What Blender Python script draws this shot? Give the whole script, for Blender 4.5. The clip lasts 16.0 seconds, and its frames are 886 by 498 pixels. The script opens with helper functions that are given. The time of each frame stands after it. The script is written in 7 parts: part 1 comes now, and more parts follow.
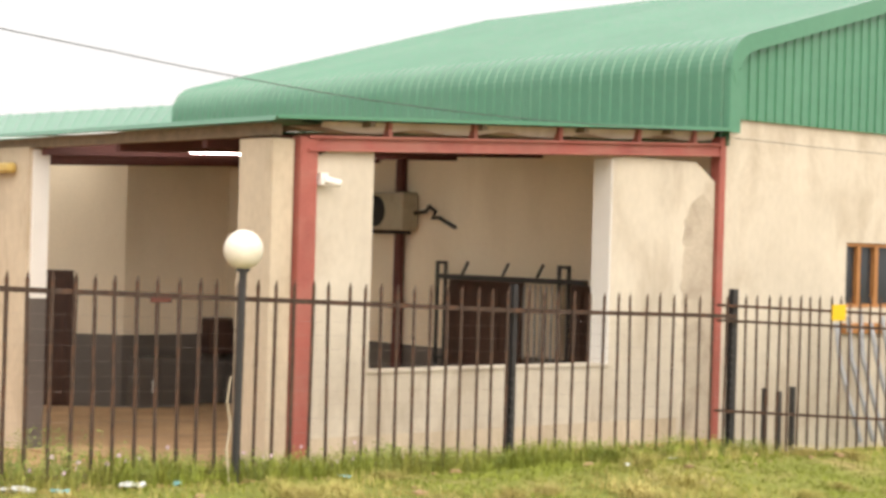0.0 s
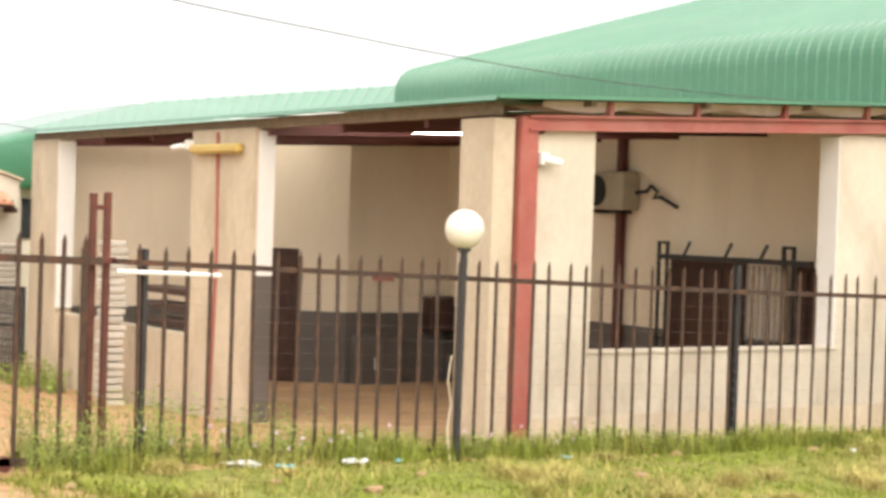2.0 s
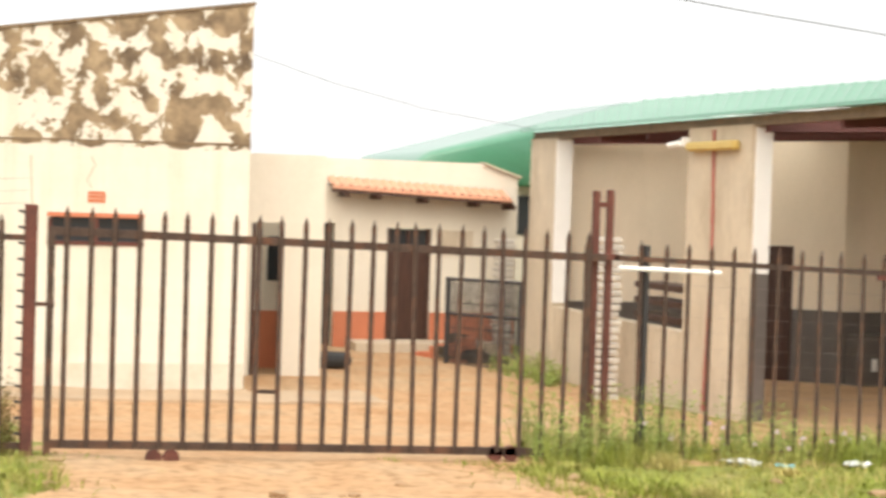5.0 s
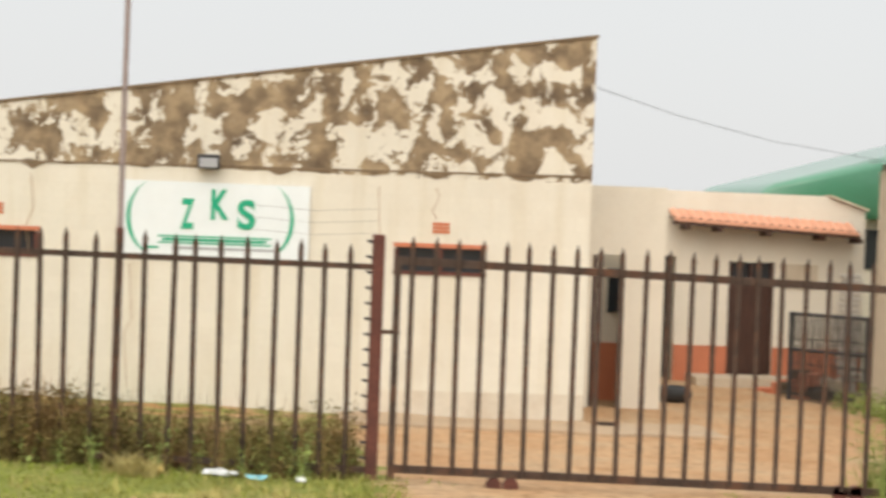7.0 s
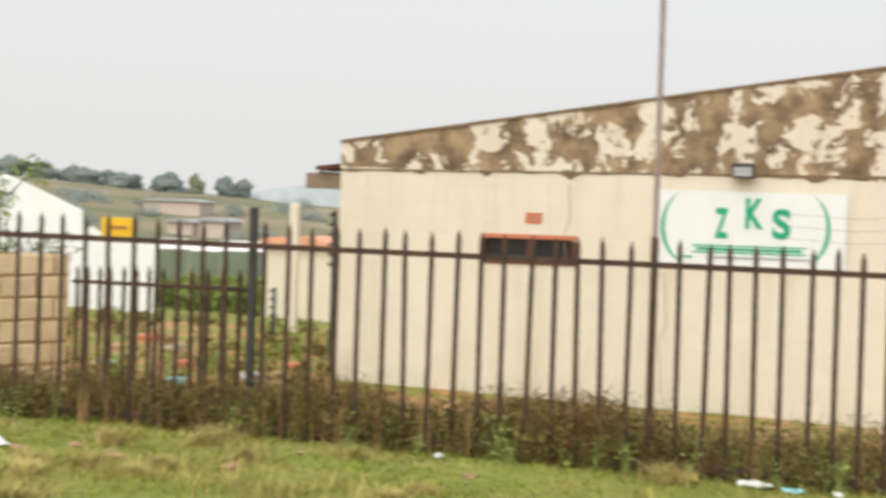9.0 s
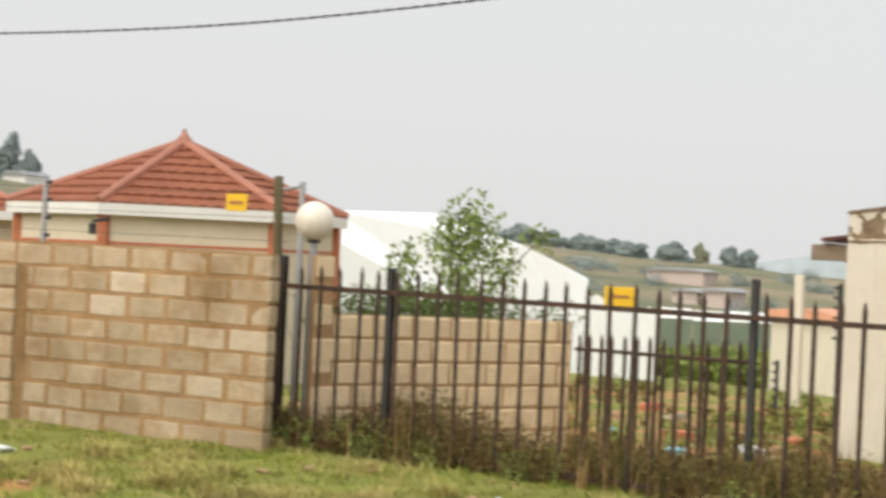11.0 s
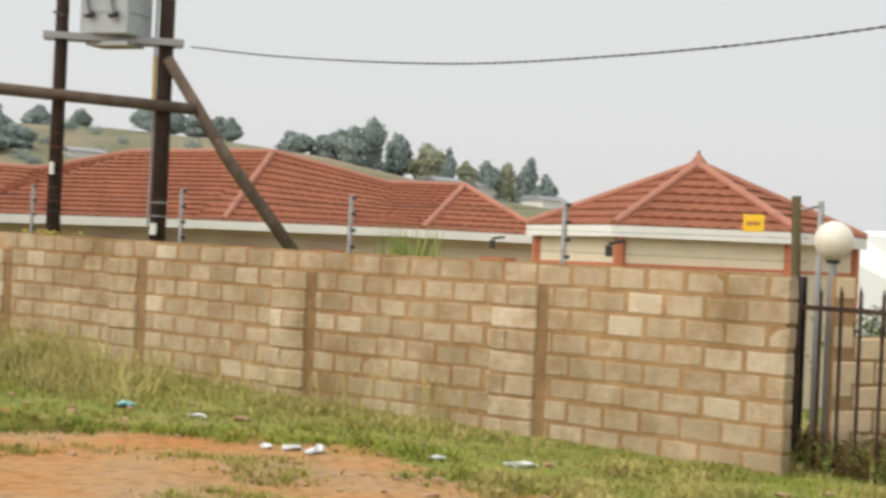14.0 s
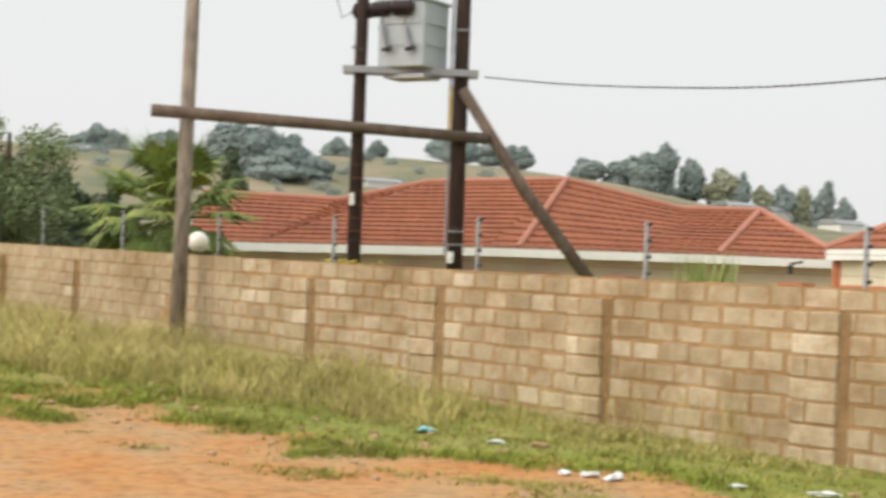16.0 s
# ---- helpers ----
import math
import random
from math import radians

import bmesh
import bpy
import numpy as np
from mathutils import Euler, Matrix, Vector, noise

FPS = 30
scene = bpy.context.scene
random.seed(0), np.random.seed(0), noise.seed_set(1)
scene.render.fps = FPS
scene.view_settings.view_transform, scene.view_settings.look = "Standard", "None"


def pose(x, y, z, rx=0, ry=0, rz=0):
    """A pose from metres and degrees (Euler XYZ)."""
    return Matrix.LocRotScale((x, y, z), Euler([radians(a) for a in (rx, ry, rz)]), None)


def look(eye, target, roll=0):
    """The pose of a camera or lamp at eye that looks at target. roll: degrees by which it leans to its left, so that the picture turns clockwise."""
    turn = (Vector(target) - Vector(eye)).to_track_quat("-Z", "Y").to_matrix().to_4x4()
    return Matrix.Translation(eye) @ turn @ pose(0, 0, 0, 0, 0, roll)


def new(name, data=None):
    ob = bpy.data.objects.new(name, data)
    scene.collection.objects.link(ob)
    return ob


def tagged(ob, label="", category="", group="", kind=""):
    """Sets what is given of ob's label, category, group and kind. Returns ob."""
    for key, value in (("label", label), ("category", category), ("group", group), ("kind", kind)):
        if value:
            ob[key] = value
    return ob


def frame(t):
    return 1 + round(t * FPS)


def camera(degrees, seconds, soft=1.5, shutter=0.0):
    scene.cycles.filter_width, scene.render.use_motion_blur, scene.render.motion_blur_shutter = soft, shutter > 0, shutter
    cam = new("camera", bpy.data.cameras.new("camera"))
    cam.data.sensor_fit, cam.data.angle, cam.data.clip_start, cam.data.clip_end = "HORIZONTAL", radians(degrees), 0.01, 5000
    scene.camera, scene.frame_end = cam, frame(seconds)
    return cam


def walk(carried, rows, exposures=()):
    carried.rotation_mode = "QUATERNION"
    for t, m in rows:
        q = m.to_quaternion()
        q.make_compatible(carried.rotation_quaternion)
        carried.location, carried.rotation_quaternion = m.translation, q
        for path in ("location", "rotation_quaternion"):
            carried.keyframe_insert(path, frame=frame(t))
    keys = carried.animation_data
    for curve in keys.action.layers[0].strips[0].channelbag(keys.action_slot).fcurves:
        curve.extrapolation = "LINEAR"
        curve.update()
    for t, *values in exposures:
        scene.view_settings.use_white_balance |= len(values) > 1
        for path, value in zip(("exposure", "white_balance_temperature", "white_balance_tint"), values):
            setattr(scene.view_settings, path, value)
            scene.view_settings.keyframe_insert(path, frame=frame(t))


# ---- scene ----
# One lens; the camera is held at the roadside, sways a few centimetres and pans to its left, slightly canted.
LENS = 28.42
EYE = (0.0, 0.0, 1.9)
PAN = [
    # seconds, heading to the left of the fence's normal, pitch, cant, and the sway of the carried camera
    (0.0, -39.85, -0.10, 1.67, 0.123, -0.028, -0.008),
    (0.5, -38.08, -0.10, 1.67, 0.138, -0.026, 0.002),
    (1.0, -36.36, -0.35, 1.61, 0.145, -0.008, 0.005),
    (1.5, -34.36, -0.91, 1.47, 0.144, 0.018, 0.009),
    (2.0, -32.67, -1.01, 1.83, 0.143, 0.007, 0.001),
    (2.5, -30.72, -1.01, 2.22, 0.117, 0.013, -0.001),
    (3.0, -28.67, -1.01, 2.53, 0.096, 0.015, -0.003),
    (3.5, -26.78, -1.49, 2.74, 0.071, 0.004, -0.007),
    (4.0, -23.76, -1.31, 2.29, 0.044, -0.005, -0.002),
    (4.2, -22.22, -1.37, 2.20, 0.036, -0.001, 0.001),
    (6.3, -9.86, -0.95, 1.91, -0.009, -0.020, -0.000),
    (6.5, -8.81, -0.66, 2.06, 0.011, -0.021, -0.004),
    (7.0, -5.71, -0.95, 2.15, 0.004, -0.012, -0.004),
    (7.5, -1.57, -0.99, 2.13, -0.007, -0.009, -0.006),
    (8.0, 2.87, -0.76, 1.48, -0.025, 0.031, -0.003),
    (8.5, 7.30, -0.98, 0.27, -0.047, 0.018, 0.002),
    (9.0, 11.63, -1.25, 1.83, -0.005, 0.001, -0.002),
    (9.5, 16.72, -1.03, 2.88, 0.002, 0.006, -0.005),
    (10.0, 20.67, -0.81, 2.77, 0.005, 0.020, 0.006),
    (10.2, 22.20, -0.47, 2.87, 0.014, 0.021, 0.011),
    (12.3, 36.31, 0.69, 1.99, 0.011, 0.034, 0.004),
    (12.5, 37.42, 0.64, 2.09, 0.014, 0.025, -0.005),
    (13.0, 40.23, 0.46, 2.32, 0.001, 0.033, -0.001),
    (13.5, 42.54, 0.33, 2.34, -0.003, 0.005, -0.000),
    (14.0, 44.80, 0.35, 2.53, -0.009, -0.000, -0.002),
    (14.5, 46.78, 0.85, 2.40, -0.010, -0.006, 0.004),
    (15.0, 49.25, 1.17, 2.26, 0.003, -0.014, 0.000),
    (15.5, 51.40, 1.43, 2.05, -0.009, -0.037, 0.008),
    (16.0, 54.39, 0.84, 2.12, 0.004, -0.052, -0.001),
]
cam = camera(LENS, 16.0, soft=3.2, shutter=0.5)
walk(cam, [(t, pose(EYE[0] + sx, EYE[1] + sy, EYE[2] + sz, 90 + pitch, 0, turn) @ pose(0, 0, 0, 0, 0, cant)) for t, turn, pitch, cant, sx, sy, sz in PAN],
     exposures=[(0.0, 0.34, 6750, 13), (1.0, 0.52, 6750, 13), (2.0, 0.56, 6750, 13), (3.0, 0.60, 6750, 13), (4.2, 0.60, 6700, 12), (6.3, 0.06, 6500, 10), (8.0, -0.05, 6500, 10), (9.5, 0.0, 6550, 11), (12.3, -0.14, 6500, 10), (14.0, -0.12, 6500, 10), (16.0, 0.05, 6500, 10)])

# ---- sky and light: a bright overcast day, zenith brighter than the horizon ----
world = bpy.data.worlds.new("overcast")
scene.world = world
world.use_nodes = True
wn, wl = world.node_tree.nodes, world.node_tree.links
wn.clear()
sky = wn.new("ShaderNodeTexSky")
sky.sky_type, sky.sun_disc = "NISHITA", False
sky.sun_elevation, sky.sun_rotation, sky.dust_density, sky.air_density = radians(41), radians(198), 6.0, 1.0
grey = wn.new("ShaderNodeMix")
grey.data_type = "RGBA"
grey.inputs[0].default_value = 0.98
bg = wn.new("ShaderNodeBackground")
w_out = wn.new("ShaderNodeOutputWorld")
coord = wn.new("ShaderNodeTexCoord")
sep = wn.new("ShaderNodeSeparateXYZ")
ramp = wn.new("ShaderNodeValToRGB")
ramp.color_ramp.elements[0].position, ramp.color_ramp.elements[0].color = 0.0, (0.80, 0.805, 0.80, 1)
ramp.color_ramp.elements[1].position, ramp.color_ramp.elements[1].color = 0.85, (1.35, 1.35, 1.33, 1)
mid = ramp.color_ramp.elements.new(0.30)
mid.color = (0.79, 0.795, 0.785, 1)
wl.new(coord.outputs["Generated"], sep.inputs[0])
wl.new(sep.outputs["Z"], ramp.inputs[0])
wl.new(sky.outputs[0], grey.inputs[6])
wl.new(ramp.outputs[0], grey.inputs[7])
wl.new(grey.outputs[2], bg.inputs[0])
bg.inputs[1].default_value = 1.0
wl.new(bg.outputs[0], w_out.inputs[0])
sun = new("sun", bpy.data.lights.new("sun", "SUN"))
sun.data.energy, sun.data.angle, sun.data.color = 2.3, radians(75), (1.0, 0.93, 0.83)
sun.matrix_world = look((0, 0, 60), (14, 44, 20))


# ---- materials ----
def ramp_node(nt, stops):
    n = nt.nodes.new("ShaderNodeValToRGB")
    els = n.color_ramp.elements
    while len(els) < len(stops):
        els.new(0.5)
    for e, (p, c) in zip(els, stops):
        e.position, e.color = p, (c if len(c) == 4 else (*c, 1))
    return n


def noise_node(nt, vec, scale, detail=4.0, rough=0.55, dist=0.0):
    n = nt.nodes.new("ShaderNodeTexNoise")
    n.inputs["Scale"].default_value, n.inputs["Detail"].default_value = scale, detail
    n.inputs["Roughness"].default_value, n.inputs["Distortion"].default_value = rough, dist
    nt.links.new(vec, n.inputs["Vector"])
    return n


def mix_node(nt, fac, a, b, mode="MIX"):
    n = nt.nodes.new("ShaderNodeMix")
    n.data_type, n.blend_type = "RGBA", mode
    for k, v in ((0, fac), (6, a), (7, b)):
        if isinstance(v, (int, float)):
            n.inputs[k].default_value = v
        elif isinstance(v, tuple):
            n.inputs[k].default_value = (*v, 1) if len(v) == 3 else v
        else:
            nt.links.new(v, n.inputs[k])
    return n.outputs[2]


def math_node(nt, op, a, b=0.0, clamp=False):
    n = nt.nodes.new("ShaderNodeMath")
    n.operation, n.use_clamp = op, clamp
    for k, v in ((0, a), (1, b)):
        if isinstance(v, (int, float)):
            n.inputs[k].default_value = v
        else:
            nt.links.new(v, n.inputs[k])
    return n.outputs[0]


def material(name, col, rough=0.8, metal=0.0, var=0.12, scale=3.0, fine=40.0, bump=0.15, dirt=None, dirt_amt=0.3, dirt_scale=0.8,
             stretch=None, per_object=0.0, per_island=0.0, placed=False, spec=0.5):
    """A surface of one base colour with large stains, fine grain and relief, in metres."""
    m = bpy.data.materials.new(name)
    m.use_nodes = True
    nt = m.node_tree
    b = nt.nodes["Principled BSDF"]
    tc = nt.nodes.new("ShaderNodeTexCoord")
    vec = nt.nodes.new("ShaderNodeNewGeometry").outputs["Position"] if placed else tc.outputs["Object"]
    if stretch:
        mp = nt.nodes.new("ShaderNodeMapping")
        mp.inputs["Scale"].default_value = stretch
        nt.links.new(vec, mp.inputs[0])
        vec = mp.outputs[0]
    n1, n2 = noise_node(nt, vec, scale), noise_node(nt, vec, fine, 3.0)
    lo, hi = tuple(c * (1 - var) for c in col), tuple(min(1, c * (1 + var)) for c in col)
    r1 = ramp_node(nt, [(0.3, lo), (0.7, hi)])
    nt.links.new(n1.outputs[0], r1.inputs[0])
    c = r1.outputs[0]
    g = ramp_node(nt, [(0.25, (1 - var * 0.8,) * 3), (0.75, (1 + var * 0.8,) * 3)])
    nt.links.new(n2.outputs[0], g.inputs[0])
    c = mix_node(nt, 1.0, c, g.outputs[0], "MULTIPLY")
    if dirt:
        n3 = noise_node(nt, vec, dirt_scale, 6.0, 0.65, 0.4)
        r3 = ramp_node(nt, [(0.48, (0, 0, 0)), (0.68, (1, 1, 1))])
        nt.links.new(n3.outputs[0], r3.inputs[0])
        c = mix_node(nt, math_node(nt, "MULTIPLY", r3.outputs[0], dirt_amt), c, dirt)
    for amt, node, out in ((per_object, "ShaderNodeObjectInfo", "Random"), (per_island, "ShaderNodeNewGeometry", "Random Per Island")):
        if amt:
            o = nt.nodes.new(node)
            rr = ramp_node(nt, [(0.0, (1 - amt,) * 3), (1.0, (1 + amt, 1 + amt, 1 + amt * 0.9))])
            nt.links.new(o.outputs[out], rr.inputs[0])
            c = mix_node(nt, 1.0, c, rr.outputs[0], "MULTIPLY")
    nt.links.new(c, b.inputs["Base Color"])
    b.inputs["Roughness"].default_value, b.inputs["Metallic"].default_value = rough, metal
    b.inputs["Specular IOR Level"].default_value = spec
    if bump:
        bp = nt.nodes.new("ShaderNodeBump")
        bp.inputs["Strength"].default_value, bp.inputs["Distance"].default_value = bump, 0.02
        nt.links.new(n2.outputs[0], bp.inputs["Height"])
        nt.links.new(bp.outputs[0], b.inputs["Normal"])
    return m


M = {}
M["cream"] = material("cream_paint", (0.70, 0.65, 0.545), 0.7, var=0.04, scale=0.7, fine=25, dirt=(0.52, 0.44, 0.33), dirt_amt=0.25, dirt_scale=1.1, stretch=(1, 1, 0.6), spec=0.15)
M["plaster"] = material("cement_plaster", (0.555, 0.475, 0.36), 0.85, var=0.10, scale=1.7, fine=18, dirt=(0.34, 0.265, 0.18), dirt_amt=0.55, dirt_scale=1.5, stretch=(1, 1, 0.5), spec=0.15)
M["patch"] = material("grey_cement_render", (0.46, 0.40, 0.32), 0.9, var=0.10, scale=3, fine=22, bump=0.4, dirt=(0.22, 0.17, 0.12), dirt_amt=0.45, dirt_scale=2.2, spec=0.15)
M["facade"] = material("pale_plaster", (0.57, 0.515, 0.425), 0.85, var=0.08, scale=1.4, fine=14, dirt=(0.34, 0.275, 0.20), dirt_amt=0.6, dirt_scale=1.25, stretch=(1, 1, 0.5), spec=0.15)
M["white_reveal"] = material("white_paint", (0.78, 0.77, 0.74), 0.6, var=0.03)
M["white"] = material("white_gloss_paint", (0.80, 0.79, 0.76), 0.45, var=0.03, dirt=(0.6, 0.57, 0.5), dirt_amt=0.2)
M["inner"] = material("veranda_paint", (0.83, 0.72, 0.575), 0.7, var=0.05, scale=0.8, stretch=(1, 1, 0.4), dirt=(0.62, 0.50, 0.36), dirt_amt=0.3, dirt_scale=0.9, spec=0.2)
M["ac_case"] = material("aged_beige_enamel", (0.40, 0.345, 0.25), 0.5, var=0.08, scale=3.0, dirt=(0.24, 0.19, 0.12), dirt_amt=0.4, dirt_scale=4.0)
M["plinth_cream"] = material("dingy_cream_paint", (0.60, 0.54, 0.44), 0.75, var=0.06, scale=1.2, fine=20, dirt=(0.46, 0.36, 0.25), dirt_amt=0.5, dirt_scale=2.2, spec=0.15)
M["apron"] = material("sandy_concrete", (0.43, 0.315, 0.205), 0.9, var=0.10, scale=1.1, fine=10, dirt=(0.36, 0.30, 0.225), dirt_amt=0.6, dirt_scale=1.0, spec=0.15)
M["dado"] = material("dark_grey_paint", (0.115, 0.100, 0.090), 0.5, var=0.15, scale=1.5)
M["redsteel"] = material("red_oxide_steel", (0.34, 0.095, 0.075), 0.55, var=0.14, scale=2.0, dirt=(0.42, 0.22, 0.17), dirt_amt=0.5)
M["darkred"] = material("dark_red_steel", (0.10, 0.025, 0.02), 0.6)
M["green"] = material("green_roof_sheet", (0.066, 0.222, 0.128), 0.35, var=0.06, scale=0.5, fine=9, bump=0.02, dirt=(0.12, 0.28, 0.18), dirt_amt=0.35, dirt_scale=0.4, spec=0.15)
M["green"].node_tree.nodes["Principled BSDF"].inputs["Coat Weight"].default_value = 1.0
M["green"].node_tree.nodes["Principled BSDF"].inputs["Coat IOR"].default_value = 1.55
M["green"].node_tree.nodes["Principled BSDF"].inputs["Coat Roughness"].default_value = 0.22
M["purlin"] = material("weathered_timber", (0.22, 0.17, 0.12), 0.85, var=0.2, stretch=(3, 3, 3))
M["fence"] = material("dark_brown_fence_paint", (0.062, 0.042, 0.032), 0.7, var=0.3, scale=6, dirt=(0.16, 0.072, 0.038), dirt_amt=0.6, dirt_scale=5, spec=0.2)
M["black_steel"] = material("black_steel", (0.026, 0.025, 0.026), 0.5, var=0.2, scale=5)
M["rust"] = material("rusty_red_steel", (0.10, 0.030, 0.019), 0.75, var=0.3, scale=5)
M["galv"] = material("galvanised_steel", (0.36, 0.37, 0.38), 0.45, 0.6, var=0.12, scale=4)
M["pole_steel"] = material("dull_painted_steel", (0.27, 0.215, 0.205), 0.6, var=0.15, scale=3)
M["transformer"] = material("grey_tank_paint", (0.40, 0.45, 0.47), 0.5, var=0.06, dirt=(0.25, 0.22, 0.18), dirt_amt=0.2)
M["pole"] = material("weathered_pole_wood", (0.30, 0.25, 0.205), 0.9, var=0.4, scale=2.5, fine=22, bump=0.7, stretch=(6, 6, 1.2), dirt=(0.13, 0.095, 0.07), dirt_amt=0.6, dirt_scale=0.8, spec=0.15)
M["pole_cross"] = material("weathered_brown_timber", (0.15, 0.115, 0.09), 0.9, var=0.3, scale=5, fine=30, bump=0.6, dirt=(0.08, 0.055, 0.042), dirt_amt=0.5, dirt_scale=2.0, spec=0.15)
M["pole_dark"] = material("creosoted_pole_wood", (0.045, 0.030, 0.024), 0.8, var=0.35, scale=4, fine=30, bump=0.5, stretch=(9, 9, 0.7), spec=0.15)
M["post_wood"] = material("treated_fence_post", (0.135, 0.115, 0.062), 0.85, var=0.2, stretch=(9, 9, 0.7), spec=0.2)
M["tile"] = material("terracotta_roof_tile", (0.30, 0.112, 0.062), 0.7, var=0.14, scale=2.0, fine=25, per_island=0.13, dirt=(0.2, 0.07, 0.05), dirt_amt=0.35, spec=0.15)
M["ridge"] = material("ridge_tile", (0.38, 0.155, 0.095), 0.6, var=0.1)
M["porch_tile"] = material("pale_terracotta_tile", (0.66, 0.34, 0.22), 0.75, var=0.12, per_island=0.1, spec=0.2)
M["terracotta"] = material("terracotta_paint", (0.50, 0.17, 0.085), 0.7, var=0.08)
M["housewall"] = material("beige_paint", (0.70, 0.61, 0.47), 0.75, var=0.05)
M["block"] = material("concrete_block", (0.475, 0.39, 0.278), 0.95, var=0.10, scale=9, fine=45, bump=0.7, placed=True, dirt=(0.37, 0.255, 0.14), dirt_amt=0.7, dirt_scale=4.0, spec=0.1)
# Pale blocks of the return wall, lifted further for light this face misses.
M["block_pale_lifted"] = material("pale_lifted_block", (0.76, 0.605, 0.39), 0.95, var=0.08, scale=5, fine=35, bump=0.6, per_object=0.08, placed=True, dirt=(0.58, 0.42, 0.24), dirt_amt=0.5, dirt_scale=2.2, spec=0.1)
M["mortar"] = material("mortar", (0.375, 0.245, 0.128), 0.95, var=0.2, scale=6, bump=0.5, placed=True, dirt=(0.28, 0.165, 0.08), dirt_amt=0.7, dirt_scale=3, spec=0.1)
M["mortar_orange"] = material("orange_mortar", (0.42, 0.27, 0.145), 0.95, var=0.15, scale=3, bump=0.5, spec=0.15)
M["wood"] = material("varnished_wood", (0.38, 0.17, 0.055), 0.5, var=0.2, scale=5, stretch=(6, 6, 0.8))
M["darkwood"] = material("dark_wood", (0.055, 0.022, 0.013), 0.5, var=0.3, stretch=(6, 6, 0.8))
M["dark"] = material("dark_interior", (0.012, 0.011, 0.010), 0.8)
M["globe"] = material("opal_globe", (0.78, 0.74, 0.64), 0.35, var=0.04, scale=4, dirt=(0.6, 0.5, 0.35), dirt_amt=0.3, dirt_scale=3)
M["tent"] = material("white_pvc_canvas", (0.86, 0.88, 0.90), 0.4, var=0.02, bump=0.03)
M["yellow"] = material("yellow_sign", (0.75, 0.47, 0.01), 0.5, var=0.03)
M["lampyellow"] = material("yellowed_plastic", (0.55, 0.40, 0.12), 0.45, var=0.06)
M["signwhite"] = material("sign_board", (0.70, 0.75, 0.76), 0.4, var=0.03, bump=0, dirt=(0.6, 0.62, 0.6), dirt_amt=0.25)
M["signgreen"] = material("sign_green", (0.0, 0.34, 0.18), 0.5, var=0.03, bump=0)
M["rubber"] = material("black_rubber", (0.02, 0.02, 0.02), 0.7)
M["bark"] = material("bark", (0.10, 0.075, 0.05), 0.9, var=0.25, bump=0.5, spec=0.15)
M["porcelain"] = material("brown_porcelain", (0.030, 0.016, 0.014), 0.3, var=0.15)
M["outbuilding_green"] = material("dull_green_paint", (0.16, 0.20, 0.14), 0.8, var=0.15, scale=0.8)
M["wire"] = material("wire", (0.05, 0.05, 0.05), 0.6)
M["litter"] = material("litter_plastic", (0.72, 0.74, 0.74), 0.5)
M["litter_blue"] = material("blue_plastic", (0.25, 0.55, 0.62), 0.5)
M["stone"] = material("stone", (0.36, 0.24, 0.14), 0.9, var=0.2, spec=0.15)
M["far_wall"] = material("far_house_wall", (0.54, 0.45, 0.40), 0.8)
M["grass_blade"] = material("grass_blade", (0.22, 0.258, 0.046), 0.75, var=0.25, scale=0.8, fine=6, bump=0, per_island=0.35, dirt=(0.34, 0.285, 0.10), dirt_amt=0.7, dirt_scale=0.6, spec=0.1)
M["dry_grass"] = material("dry_grass", (0.425, 0.355, 0.138), 0.8, var=0.25, scale=0.8, fine=6, bump=0, per_island=0.35, dirt=(0.29, 0.315, 0.07), dirt_amt=0.75, dirt_scale=0.45, spec=0.1)
M["dry_stalk"] = material("dry_stalk", (0.26, 0.165, 0.075), 0.8, var=0.3, scale=1.0, fine=6, bump=0, per_island=0.4, spec=0.1)
M["white_brick"] = material("whitish_brick", (0.54, 0.51, 0.455), 0.85, var=0.08, scale=8, fine=30, dirt=(0.40, 0.34, 0.27), dirt_amt=0.5, dirt_scale=5.0, per_object=0.1, spec=0.15)
M["tall_straw"] = material("tall_straw_grass", (0.47, 0.40, 0.165), 0.8, var=0.25, scale=0.8, fine=6, bump=0, per_island=0.35, dirt=(0.30, 0.32, 0.075), dirt_amt=0.65, dirt_scale=0.45, spec=0.1)
M["verge_grass"] = material("verge_grass", (0.255, 0.255, 0.055), 0.75, var=0.25, scale=0.8, fine=6, bump=0, per_island=0.35, dirt=(0.38, 0.31, 0.11), dirt_amt=0.7, dirt_scale=0.7, spec=0.1)
M["weed"] = material("weed_leaves", (0.135, 0.115, 0.040), 0.8, var=0.35, scale=1.2, fine=6, bump=0, per_island=0.5, dirt=(0.17, 0.088, 0.042), dirt_amt=0.85, dirt_scale=1.4, spec=0.1)
M["tree_leaf"] = material("young_tree_leaf", (0.205, 0.275, 0.085), 0.65, var=0.2, per_island=0.35, bump=0, spec=0.15)
M["hedge"] = material("hedge_leaf", (0.085, 0.12, 0.04), 0.8, var=0.3, per_island=0.4, bump=0, spec=0.1)
M["yellow_leaf"] = material("yellow_leaf", (0.55, 0.45, 0.06), 0.6, var=0.2, per_island=0.3, bump=0)
M["leaf"] = material("leaf", (0.25, 0.315, 0.085), 0.65, var=0.2, per_island=0.4, bump=0, dirt=(0.34, 0.33, 0.12), dirt_amt=0.4, dirt_scale=2.0, spec=0.2)
M["palm"] = material("palm_leaf", (0.125, 0.175, 0.042), 0.6, var=0.25, per_island=0.5, bump=0, dirt=(0.38, 0.33, 0.10), dirt_amt=0.5, dirt_scale=1.0, spec=0.3)
